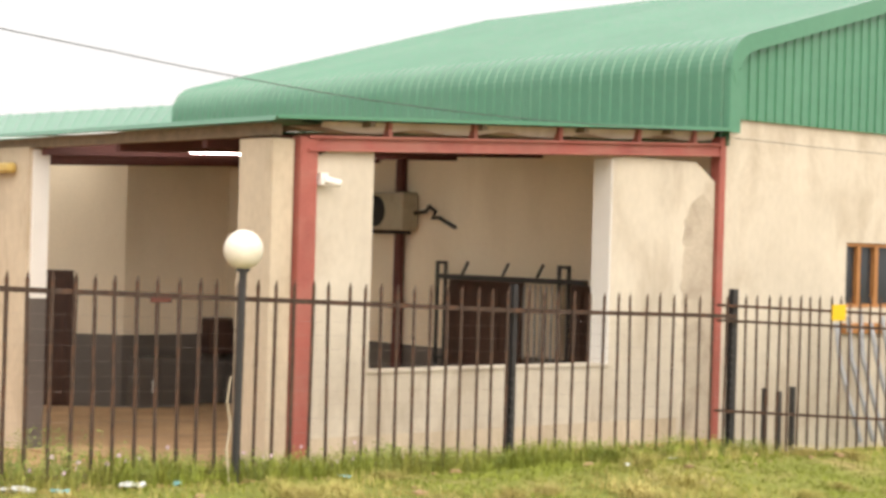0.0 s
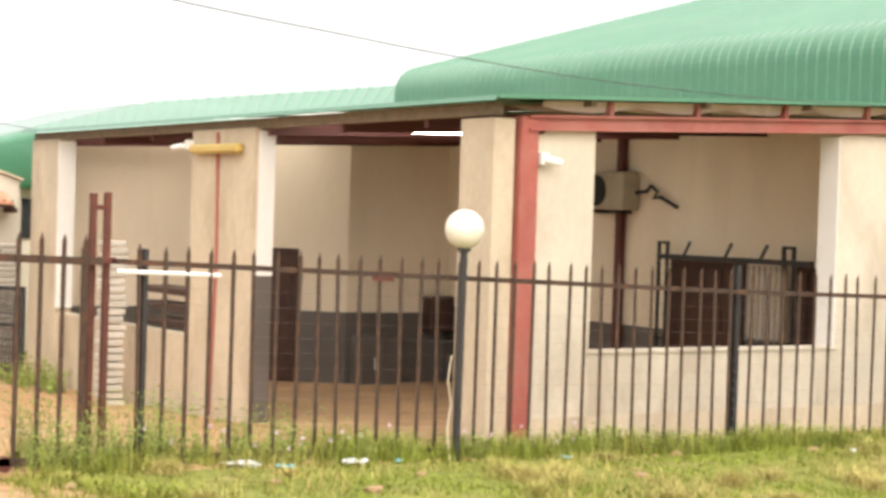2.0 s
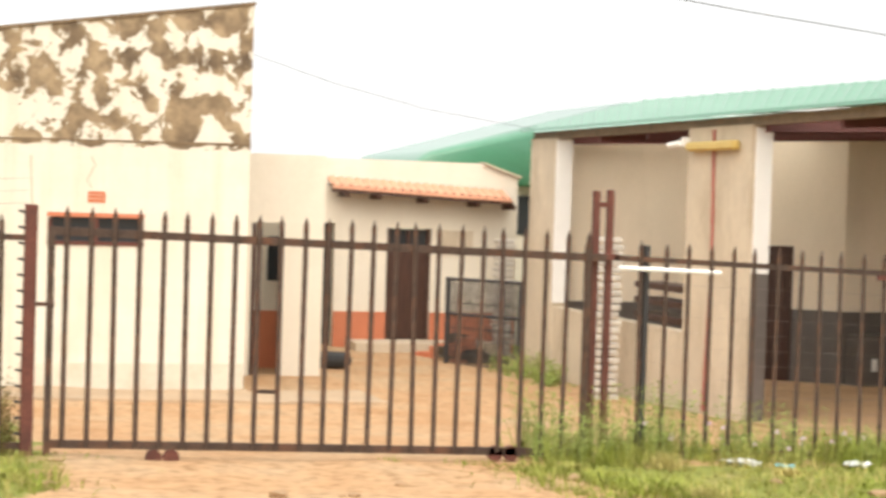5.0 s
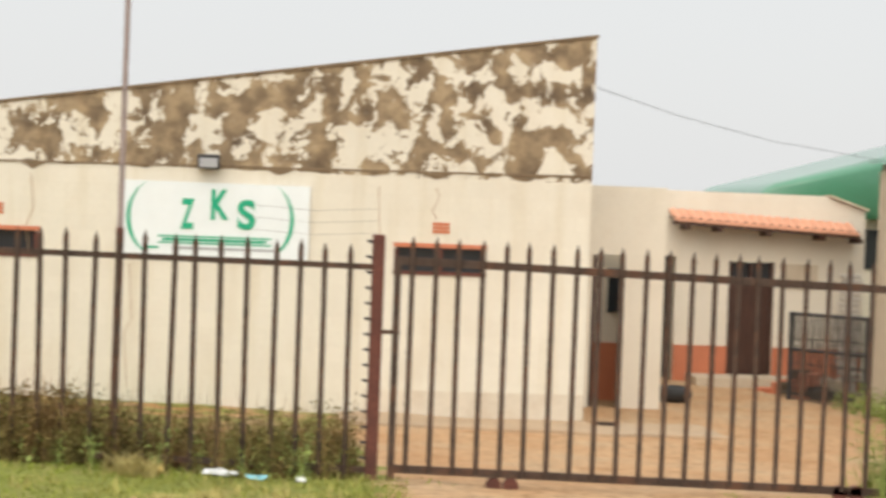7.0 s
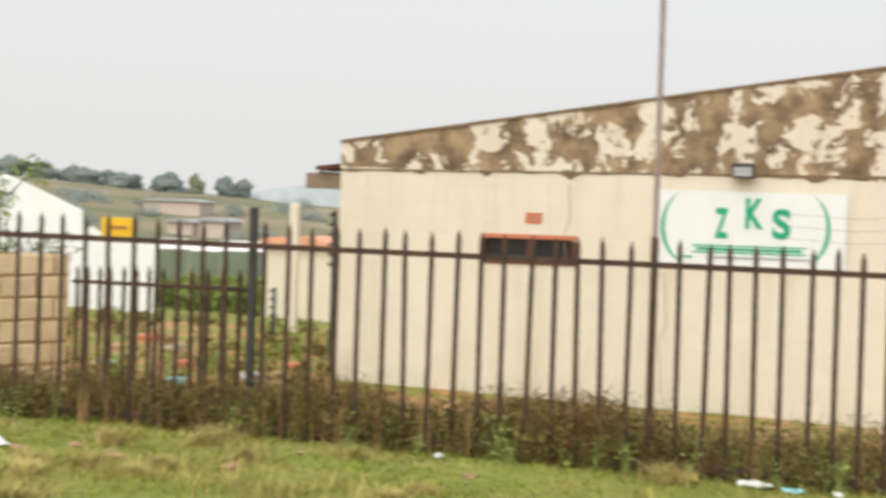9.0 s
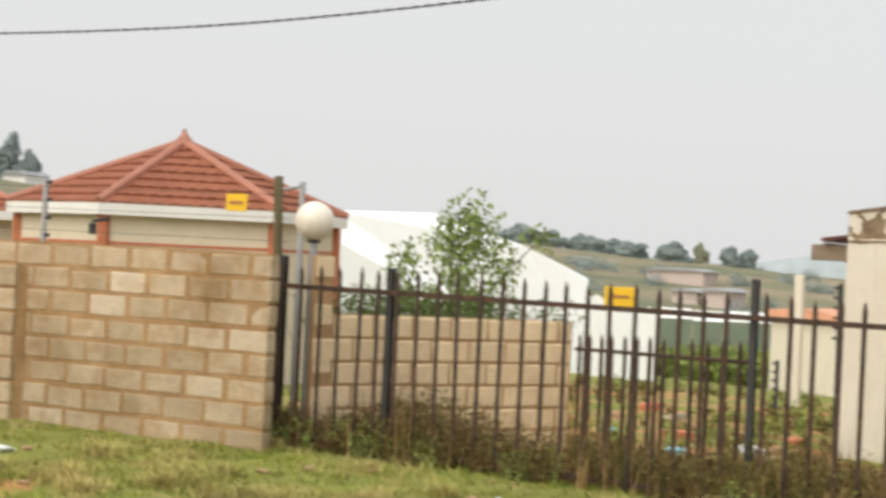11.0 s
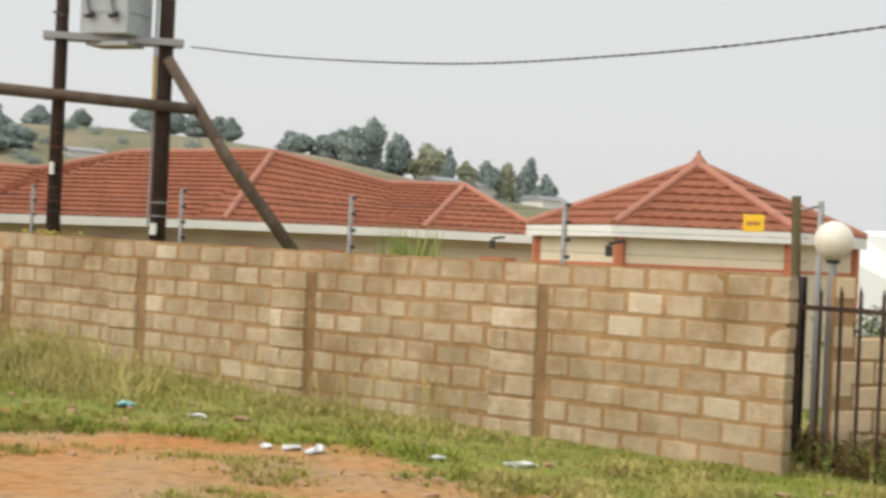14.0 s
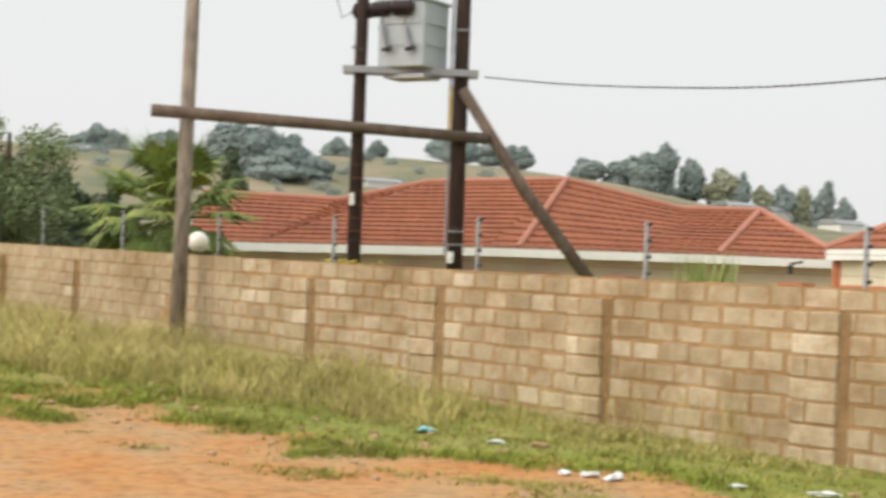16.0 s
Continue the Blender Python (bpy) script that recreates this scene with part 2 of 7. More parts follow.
M["pine"] = material("conifer_foliage", (0.205, 0.255, 0.13), 0.8, var=0.2, per_island=0.25, bump=0, spec=0.15)
M["dark_leaf"] = material("dark_foliage", (0.075, 0.095, 0.055), 0.8, var=0.25, per_island=0.4, bump=0, spec=0.15)
# Distance haze is mixed into the foliage colours of the far trees.
M["hazed_fartree"] = material("hazed_tree_foliage", (0.28, 0.335, 0.32), 0.9, var=0.18, scale=0.12, fine=1, per_island=0.12, bump=0, spec=0.1)
M["hazed_fartree_light"] = material("hazed_tree_foliage_light", (0.35, 0.365, 0.26), 0.9, var=0.18, scale=0.12, fine=1, per_island=0.12, bump=0, spec=0.15)

# large damp stains run over blocks and mortar alike
for key in ("block", "mortar"):
    snt = M[key].node_tree
    spr = snt.nodes["Principled BSDF"]
    was = spr.inputs["Base Color"].links[0].from_socket
    pos = snt.nodes.new("ShaderNodeNewGeometry").outputs["Position"]
    sr_ = ramp_node(snt, [(0.34, (0.70, 0.65, 0.56)), (0.53, (0.98, 0.97, 0.95)), (0.70, (1.13, 1.12, 1.10))])
    snt.links.new(noise_node(snt, pos, 0.9, 7.0, 0.62, 0.3).outputs[0], sr_.inputs[0])
    snt.links.new(mix_node(snt, 1.0, was, sr_.outputs[0], "MULTIPLY"), spr.inputs["Base Color"])
# each block of the wall has its own tone, with a few pale clean ones
bnt = M["block"].node_tree
bpr = bnt.nodes["Principled BSDF"]
was = bpr.inputs["Base Color"].links[0].from_socket
oi = bnt.nodes.new("ShaderNodeObjectInfo")
tone = ramp_node(bnt, [(0.0, (0.86, 0.83, 0.78)), (0.5, (0.97, 0.95, 0.92)), (0.85, (1.05, 1.05, 1.05)), (1.0, (1.22, 1.27, 1.36))])
bnt.links.new(oi.outputs["Random"], tone.inputs[0])
bnt.links.new(mix_node(bnt, 1.0, was, tone.outputs[0], "MULTIPLY"), bpr.inputs["Base Color"])

# glass of the windows
glass = bpy.data.materials.new("window_glass")
glass.use_nodes = True
gb = glass.node_tree.nodes["Principled BSDF"]
gb.inputs["Base Color"].default_value, gb.inputs["Roughness"].default_value = (0.03, 0.035, 0.04, 1), 0.08
M["glass"] = glass

# peeling paint on the high end wall: cream over bare brown cement above the eaves band
peel = material("peeling_cream_paint", (0.665, 0.628, 0.53), 0.75, var=0.04, scale=0.7, fine=25, dirt=(0.56, 0.47, 0.35), dirt_amt=0.25, dirt_scale=1.1, stretch=(1, 1, 0.6))
nt = peel.node_tree
pb = nt.nodes["Principled BSDF"]
old = pb.inputs["Base Color"].links[0].from_socket
tc = nt.nodes.new("ShaderNodeTexCoord")
mp = nt.nodes.new("ShaderNodeMapping")
mp.inputs["Scale"].default_value = (1.0, 1.0, 0.86)
nt.links.new(tc.outputs["Object"], mp.inputs[0])
na = noise_node(nt, mp.outputs[0], 2.7, 9.0, 0.62, 0.5)
nb = noise_node(nt, tc.outputs["Object"], 5.0, 5.0)
lace = noise_node(nt, tc.outputs["Object"], 13.0, 4.0, 0.6)
pz = nt.nodes.new("ShaderNodeSeparateXYZ")
nt.links.new(tc.outputs["Object"], pz.inputs[0])
# more paint has held towards the high end of the wall
held = math_node(nt, "ADD", na.outputs[0], math_node(nt, "MULTIPLY", pz.outputs["X"], 0.0035))
held = math_node(nt, "ADD", held, math_node(nt, "MULTIPLY", math_node(nt, "SUBTRACT", lace.outputs[0], 0.5), 0.18))
ra = ramp_node(nt, [(0.512, (0, 0, 0)), (0.526, (1, 1, 1))])
nt.links.new(held, ra.inputs[0])
cem = ramp_node(nt, [(0.32, (0.085, 0.058, 0.034)), (0.47, (0.19, 0.135, 0.078)), (0.62, (0.36, 0.27, 0.16))])
nt.links.new(noise_node(nt, tc.outputs["Object"], 2.6, 6.0, 0.6).outputs[0], cem.inputs[0])
edge = math_node(nt, "ADD", pz.outputs["Z"], math_node(nt, "MULTIPLY", nb.outputs[0], 0.10))
band = math_node(nt, "GREATER_THAN", edge, 3.29)
flake = math_node(nt, "MULTIPLY", band, math_node(nt, "SUBTRACT", 1.0, ra.outputs[0]))
nt.links.new(mix_node(nt, flake, old, cem.outputs[0]), pb.inputs["Base Color"])
bt = nt.nodes.new("ShaderNodeTexBrick")
for key, val in (("Color1", (1, 1, 1, 1)), ("Color2", (0.97, 0.97, 0.97, 1)), ("Mortar", (0.955, 0.95, 0.94, 1)), ("Scale", 1.0), ("Mortar Size", 0.006), ("Mortar Smooth", 0.8), ("Brick Width", 0.4), ("Row Height", 0.2)):
    bt.inputs[key].default_value = val
turned = nt.nodes.new("ShaderNodeMapping")
turned.inputs["Rotation"].default_value = (radians(90), 0, 0)
nt.links.new(tc.outputs["Object"], turned.inputs[0])
nt.links.new(turned.outputs[0], bt.inputs["Vector"])
streak = nt.nodes.new("ShaderNodeMapping")
streak.inputs["Scale"].default_value = (3.0, 3.0, 0.25)
nt.links.new(tc.outputs["Object"], streak.inputs[0])
ns = noise_node(nt, streak.outputs[0], 1.3, 5.0, 0.6)
rs = ramp_node(nt, [(0.50, (1, 1, 1)), (0.72, (0.91, 0.88, 0.82))])
nt.links.new(ns.outputs[0], rs.inputs[0])
painted = pb.inputs["Base Color"].links[0].from_socket
nt.links.new(mix_node(nt, 1.0, mix_node(nt, 1.0, painted, bt.outputs["Color"], "MULTIPLY"), rs.outputs[0], "MULTIPLY"), pb.inputs["Base Color"])
M["peel"] = peel
M["cement"] = material("bare_cement", (0.17, 0.12, 0.07), 0.9, var=0.25, scale=4)
clear = bpy.data.materials.new("translucent_sheet")
clear.use_nodes = True
cn = clear.node_tree
cb = cn.nodes["Principled BSDF"]
tr = cn.nodes.new("ShaderNodeBsdfTranslucent")
tr.inputs["Color"].default_value = (0.93, 0.94, 0.88, 1)
cm = cn.nodes.new("ShaderNodeMixShader")
cm.inputs[0].default_value = 0.95
cb.inputs["Base Color"].default_value, cb.inputs["Roughness"].default_value = (0.25, 0.42, 0.30, 1), 0.3
cn.links.new(cb.outputs[0], cm.inputs[1])
cn.links.new(tr.outputs[0], cm.inputs[2])
cn.links.new(cm.outputs[0], cn.nodes["Material Output"].inputs["Surface"])
M["clear"] = clear

# ground: grass, bare orange earth and dry patches, told apart by a mask of the sheet
gm = bpy.data.materials.new("ground_surface")
gm.use_nodes = True
nt = gm.node_tree
gb = nt.nodes["Principled BSDF"]
gb.inputs["Roughness"].default_value = 0.95
gb.inputs["Specular IOR Level"].default_value = 0.1
tc = nt.nodes.new("ShaderNodeTexCoord")
at = nt.nodes.new("ShaderNodeAttribute")
at.attribute_name = "bare"
v = tc.outputs["Object"]
n1, n2, n3 = noise_node(nt, v, 0.9, 6.0, 0.6), noise_node(nt, v, 9.0, 5.0), noise_node(nt, v, 1.5, 7.0, 0.65, 0.4)
gr = ramp_node(nt, [(0.3, (0.155, 0.185, 0.04)), (0.52, (0.21, 0.225, 0.06)), (0.72, (0.33, 0.25, 0.12))])
nt.links.new(n1.outputs[0], gr.inputs[0])
so = ramp_node(nt, [(0.28, (0.40, 0.172, 0.058)), (0.5, (0.385, 0.222, 0.102)), (0.68, (0.33, 0.232, 0.135))])
nt.links.new(n1.outputs[0], so.inputs[0])
yd = nt.nodes.new("ShaderNodeAttribute")
yd.attribute_name = "yard"
sand = ramp_node(nt, [(0.28, (0.385, 0.215, 0.105)), (0.5, (0.44, 0.28, 0.155)), (0.68, (0.42, 0.30, 0.185))])
nt.links.new(n1.outputs[0], sand.inputs[0])
earth_ = mix_node(nt, yd.outputs["Fac"], so.outputs[0], sand.outputs[0])
fine = ramp_node(nt, [(0.3, (0.66, 0.63, 0.58)), (0.48, (1.0, 1.0, 1.0)), (0.72, (1.22, 1.22, 1.2))])
nt.links.new(n2.outputs[0], fine.inputs[0])
jag = math_node(nt, "ADD", at.outputs["Fac"], math_node(nt, "MULTIPLY", math_node(nt, "SUBTRACT", n3.outputs[0], 0.5), 2.4))
mk = ramp_node(nt, [(0.42, (0, 0, 0)), (0.58, (1, 1, 1))])
nt.links.new(jag, mk.inputs[0])
ah = nt.nodes.new("ShaderNodeAttribute")
ah.attribute_name = "hill"
n4 = noise_node(nt, v, 0.05, 6.0, 0.6)
hl = ramp_node(nt, [(0.33, (0.13, 0.15, 0.10)), (0.47, (0.20, 0.195, 0.125)), (0.56, (0.25, 0.215, 0.15)), (0.68, (0.32, 0.27, 0.19))])
nt.links.new(n4.outputs[0], hl.inputs[0])
c = mix_node(nt, ah.outputs["Fac"], mix_node(nt, mk.outputs[0], gr.outputs[0], earth_), hl.outputs[0])
nt.links.new(mix_node(nt, 1.0, c, fine.outputs[0], "MULTIPLY"), gb.inputs["Base Color"])
bp = nt.nodes.new("ShaderNodeBump")
bp.inputs["Strength"].default_value, bp.inputs["Distance"].default_value = 0.5, 0.03
nt.links.new(n2.outputs[0], bp.inputs["Height"])
nt.links.new(bp.outputs[0], gb.inputs["Normal"])
M["ground"] = gm
M["earth"] = material("trodden_earth", (0.47, 0.30, 0.17), 0.95, var=0.15, scale=1.2, fine=12, bump=0.4, dirt=(0.33, 0.19, 0.1), dirt_amt=0.4, spec=0.15)


# ---- building helpers ----
def mesh_of(name, bm, mat, smooth=False):
    me = bpy.data.meshes.new(name)
    bmesh.ops.recalc_face_normals(bm, faces=bm.faces)
    bm.to_mesh(me)
    bm.free()
    me.materials.append(M[mat])
    if smooth:
        me.polygons.foreach_set("use_smooth", [True] * len(me.polygons))
    return me


BASE = {}


def part(name, bm, mat, parent, label="", smooth=False):
    """One bmesh, in world metres, as one mesh object under a thing or under a part."""
    ob = new(name, mesh_of(name, bm, mat, smooth))
    ob.parent = parent
    BASE[ob.name] = BASE[parent.name]
    ob.data.transform(Matrix.Translation(-BASE[ob.name]))
    return tagged(ob, label)


def thing(name, at, label, category, group="", kind=""):
    """An Empty at the foot of a thing, for its parts."""
    ob = new(name)
    ob.location = at
    BASE[ob.name] = Vector(at)
    return tagged(ob, label, category, group, kind)


def solo(name, bm, mat, label, category, group="", kind="", smooth=False):
    return tagged(new(name, mesh_of(name, bm, mat, smooth)), label, category, group, kind)


def B():
    return bmesh.new()


def box(bm, x0, x1, y0, y1, z0, z1, bevel=0.0):
    vs = [bm.verts.new(p) for p in ((x0, y0, z0), (x1, y0, z0), (x1, y1, z0), (x0, y1, z0), (x0, y0, z1), (x1, y0, z1), (x1, y1, z1), (x0, y1, z1))]
    fs = [bm.faces.new([vs[i] for i in q]) for q in ((3, 2, 1, 0), (4, 5, 6, 7), (0, 1, 5, 4), (1, 2, 6, 5), (2, 3, 7, 6), (3, 0, 4, 7))]
    if bevel:
        bmesh.ops.bevel(bm, geom=list({e for f in fs for e in f.edges}), offset=bevel, segments=1, affect="EDGES")
    return bm


def prism(bm, poly, a, b, axis="y"):
    """A polygon in the plane across the axis, drawn out from a to b. y: (x, z) points; x: (y, z); z: (x, y)."""
    put = {"y": lambda p, s: (p[0], s, p[1]), "x": lambda p, s: (s, p[0], p[1]), "z": lambda p, s: (p[0], p[1], s)}[axis]
    va, vb = [bm.verts.new(put(p, a)) for p in poly], [bm.verts.new(put(p, b)) for p in poly]
    bm.faces.new(va), bm.faces.new(vb[::-1])
    n = len(poly)
    for i in range(n):
        bm.faces.new((va[i], va[(i + 1) % n], vb[(i + 1) % n], vb[i]))
    return bm


def tube(bm, pts, r, n=8, r1=None, cap=True):
    """A round bar along points, tapering from r to r1."""
    pts = [Vector(p) for p in pts]
    r1 = r if r1 is None else r1
    rings = []
    for i, p in enumerate(pts):
        d = (pts[min(i + 1, len(pts) - 1)] - pts[max(i - 1, 0)]).normalized()
        u = d.cross(Vector((0.13, 0.21, 0.97)) if abs(d.z) < 0.9 else Vector((1, 0.1, 0))).normalized()
        w = d.cross(u)
        rr = r + (r1 - r) * i / max(1, len(pts) - 1)
        rings.append([bm.verts.new(p + (u * math.cos(2 * math.pi * k / n) + w * math.sin(2 * math.pi * k / n)) * rr) for k in range(n)])
    for a, b in zip(rings, rings[1:]):
        for k in range(n):
            bm.faces.new((a[k], a[(k + 1) % n], b[(k + 1) % n], b[k]))
    if cap:
        bm.faces.new(rings[0][::-1]), bm.faces.new(rings[-1])
    return bm


def ball(bm, c, r, u=20, v=12, sz=1.0):
    bmesh.ops.create_uvsphere(bm, u_segments=u, v_segments=v, radius=r, matrix=Matrix.Translation(c) @ Matrix.Diagonal((1, 1, sz, 1)))
    return bm


def lerp(x, table):
    """Straight lines between (x, value) pairs."""
    if x <= table[0][0]:
        return table[0][1]
    for (a, va), (b, vb) in zip(table, table[1:]):
        if x <= b:
            return va + (vb - va) * (x - a) / (b - a)
    return table[-1][1]


def smooth(a, b, x):
    s = min(1.0, max(0.0, (x - a) / (b - a)))
    return s * s * (3 - 2 * s)


rnd = random.Random(5)

# ---- the lie of the land ----
LINE = [(-60, 1.3), (-40, 0.98), (-31, 0.85), (-25, 0.68), (-17, 0.42), (-14, 0.32), (-9, 0.24), (-4, 0.10), (0, -0.04), (3, -0.12), (6, -0.15), (10, -0.25), (15, -0.42), (20, -0.5), (40, -0.8)]
FALL = [(13.0, 0.0), (14.1, 0.12), (19.0, 0.45), (22.6, 0.58), (27.0, 0.68), (32.0, 0.7), (36.0, 1.0), (45.0, 1.45), (70.0, 3.2), (130.0, 6.0)]
RIDGE = [(-60, -0.6), (0, -0.6), (12, -0.1), (15.4, 0.02), (17.3, 0.13), (19.1, 0.28), (20.3, 0.33), (21.8, 0.22), (24.5, 0.48), (26, 0.7), (30, 0.9), (36, 1.4), (41.8, 2.1), (44.5, 2.44), (46, 2.8), (48.7, 2.87), (51.5, 3.18), (54.8, 3.44), (56.1, 3.39), (58, 3.54), (62.2, 3.84), (66.5, 3.63), (72, 3.8), (95, 3.0), (120, 0.5)]


def height(x, y):
    near = lerp(x, LINE) - lerp(y, FALL)
    if y < 13.0:
        near += 0.16 * math.exp(-((y - 11.9) / 0.7) ** 2) * smooth(9.0, 14.0, x)
    d = math.hypot(x, y)
    if d > 60:
        ridge = 1.9 + 330 * math.tan(radians(lerp(math.degrees(math.atan2(-x, y)), RIDGE)))
        near += (ridge - near) * smooth(110, 330, d)
        near += noise.noise((x * 0.012, y * 0.012, 0.3)) * (0.8 + 4.2 * smooth(28, 38, math.degrees(math.atan2(-x, y)))) * smooth(120, 250, d)
        if d > 330:
            near -= (d - 330) * 0.05
    else:
        near += noise.noise((x * 1.3, y * 1.3, 0.0)) * 0.025
    return near


def bare(x, y):
    """How bare the earth is: the yard behind the gate, the drive in front of it, the verge by the road."""
    yard = smooth(0.7, 1.3, x) * (1 - smooth(9.3, 9.9, x)) * smooth(12.4, 13.0, y) * (1 - smooth(36, 40, y))
    yard = max(yard, smooth(9.4, 9.9, x) * (1 - smooth(17, 19, x)) * smooth(13.75, 14.0, y) * (1 - smooth(30, 34, y)))
    drive = smooth(0.6 - (12.9 - y) * 0.2, 1.3 - (12.9 - y) * 0.2, x) * (1 - smooth(3.7 + (12.9 - y) * 0.35, 5.2 + (12.9 - y) * 0.35, x)) * (1 - smooth(12.8, 13.1, y))
    edge_y = lerp(x, [(-40, 4.6), (-25, 6.6), (-18, 8.2), (-15.2, 8.7), (-13.3, 9.3), (-11.8, 10.1), (-10, 10.4), (-8.7, 9.9), (-7.5, 8.7), (-4.5, 7.2), (-2.5, 6.5)])
    edge_y += 1.5 * noise.noise((x * 0.42, y * 0.42, 5.0)) + 1.1 * noise.noise((x * 0.9, y * 1.3, 8.0)) + 0.5 * noise.noise((x * 2.3, y * 2.9, 2.0))
    road = 1 - smooth(edge_y - 1.7, edge_y + 1.0, y)
    back = 0.5 * smooth(14.2, 15.2, y) * (1 - smooth(34, 45, y)) * (1 - smooth(0.5, 1.0, x)) * smooth(-16, -12, x)
    far = 0.35 * smooth(150, 260, math.hypot(x, y))
    return min(1.0, max(yard, drive, road, back, far, 0.0))


def spread(lo, hi, step, far, grow=1.16):
    out, s = list(np.arange(lo, hi + 1e-6, step)), step
    a = b = 0
    while out[-1] < far[1]:
        s *= grow
        out.append(out[-1] + s)
    s = step
    while out[0] > far[0]:
        s *= grow
        out.insert(0, out[0] - s)
    return out


gx, gy = spread(-34, 22, 0.28, (-900, 500)), spread(3, 34, 0.28, (-120, 900))
pts = [(x, y, height(x, y)) for y in gy for x in gx]
nx = len(gx)
faces = [(j * nx + i, j * nx + i + 1, (j + 1) * nx + i + 1, (j + 1) * nx + i) for j in range(len(gy) - 1) for i in range(nx - 1)]
me = bpy.data.meshes.new("ground")
me.from_pydata(pts, [], faces)
me.attributes.new("bare", "FLOAT", "POINT").data.foreach_set("value", [bare(p[0], p[1]) for p in pts])
me.attributes.new("yard", "FLOAT", "POINT").data.foreach_set("value", [smooth(-1.0, 0.5, p[0]) for p in pts])
me.attributes.new("hill", "FLOAT", "POINT").data.foreach_set("value", [smooth(48, 75, math.hypot(p[0], p[1])) for p in pts])
me.polygons.foreach_set("use_smooth", [True] * len(me.polygons))
me.materials.append(M["ground"])
tagged(new("ground", me), "grassy verge and bare orange earth falling into a valley", "ground", kind="structure")


# ---- the hall with its veranda ----
def ribbed(bm, prof, a, b, pitch, depth, axis="y"):
    """A sheet along prof, a line in the plane across the axis, with ribs every pitch along the axis from a to b."""
    steps, s = [], a
    while s < b - 1e-6:
        for f, h in ((0.0, 0), (0.62, 0), (0.70, 1), (0.92, 1)):
            if s + f * pitch < b:
                steps.append((s + f * pitch, h))
        s += pitch
    steps.append((b, 0))
    nrm = []
    for i in range(len(prof)):
        p, q = prof[max(0, i - 1)], prof[min(len(prof) - 1, i + 1)]
        d = Vector((q[0] - p[0], q[1] - p[1])).normalized()
        nrm.append(Vector((-d.y, d.x)))
    rows = []
    for s, h in steps:
        row = []
        for p, n in zip(prof, nrm):
            u, w = p[0] + n.x * depth * h, p[1] + n.y * depth * h
            row.append(bm.verts.new((u, s, w) if axis == "y" else (s, u, w)))
        rows.append(row)
    for r0, r1 in zip(rows, rows[1:]):
        for i in range(len(prof) - 1):
            bm.faces.new((r0[i], r0[i + 1], r1[i + 1], r1[i]))
    return bm


def wall_with_holes(x0, x1, y0, y1, z0, top_of, holes):
    """A wall along x whose top follows top_of, with rectangular openings (x0, x1, z0, z1), side by side."""
    bm = B()
    cuts = sorted({x0, x1, *[h[0] for h in holes], *[h[1] for h in holes]})
    for a, b in zip(cuts, cuts[1:]):
        hs = [h for h in holes if h[0] <= a + 1e-6 and h[1] >= b - 1e-6]
        if hs:
            h = hs[0]
            if h[2] > z0 + 0.01:
                prism(bm, [(a, z0), (b, z0), (b, h[2]), (a, h[2])], y0, y1)
            prism(bm, [(a, h[3]), (b, h[3]), (b, top_of(b)), (a, top_of(a))], y0, y1)
        else:
            prism(bm, [(a, z0), (b, z0), (b, top_of(b)), (a, top_of(a))], y0, y1)
    bmesh.ops.remove_doubles(bm, verts=bm.verts, dist=1e-5)
    return bm


HX, HY0, HY1 = 16.3, 14.1, 26.9           # hall side wall, front and far end
RX, RZ = 23.6, 6.5                        # ridge
EAVE = 4.46
SLOPE = (RZ - EAVE) / (RX - HX)

hall = thing("hall", (HX, HY0, -0.6), "long hall with cream walls and a green bullnosed sheet roof", "building")
bm = B()
box(bm, HX, HX + 0.23, HY0 + 0.02, HY1, -1.4, 3.9)
part("side_wall", bm, "inner", hall)
bm = B()
wx0, wx1, wz0, wz1 = 18.76, 20.2, 1.24, 2.09
bm = wall_with_holes(HX + 0.05, 30.9, HY0, HY0 + 0.23, -1.2, lambda x: 3.6, [(wx0, wx1, wz0, wz1)])
part("front_wall", bm, "facade", hall)
bm = B()
box(bm, 30.67, 30.9, HY0 + 0.23, HY1 - 0.24, -1.4, 4.2)
box(bm, HX, 30.9, HY1 - 0.24, HY1 - 0.01, -1.4, 3.3)
part("rear_wall", bm, "facade", hall)
bull = [(HX - 0.04, 3.2), (HX - 0.04, 4.10)]
for k in range(1, 9):
    a = radians(180 - k * (90 - 15.6) / 8)
    bull.append((HX - 0.04 + 0.48 + 0.48 * math.cos(a), 4.10 + 0.48 * math.sin(a)))
top = bull[-1]
bull.append((RX, top[1] + (RX - top[0]) * SLOPE))
bm = B()
ribbed(bm, bull, HY0 - 0.12, HY1, 0.19, 0.016)
side_roof = part("roof", bm, "green", hall, "green ribbed roof sheet with a rounded eave", smooth=False)
bm = B()
zt = bull[-1][1]
ribbed(bm, [(30.95, zt - (30.95 - RX) * SLOPE), (RX, zt)], HY0 - 0.12, HY1, 0.19, 0.03)
part("roof", bm, "green", hall)
bm = B()
s = HX + 0.1
while s < 30.8:
    zt2 = (top[1] + (min(s, RX) - top[0]) * SLOPE if s < RX else zt - (s - RX) * SLOPE) - 0.08
    w = 0.11
    prism(bm, [(s, 3.54), (s + w, 3.54), (s + w, zt2), (s, zt2)], HY0 - 0.035, HY0 + 0.0, "y")
    prism(bm, [(s + w, 3.54), (s + 0.17, 3.54), (s + 0.17, zt2), (s + w, zt2)], HY0 - 0.052, HY0 - 0.005, "y")
    s += 0.17
part("gable_cladding", bm, "green", hall, "green ribbed sheet cladding")
bm = B()
pts2 = bull[1:]
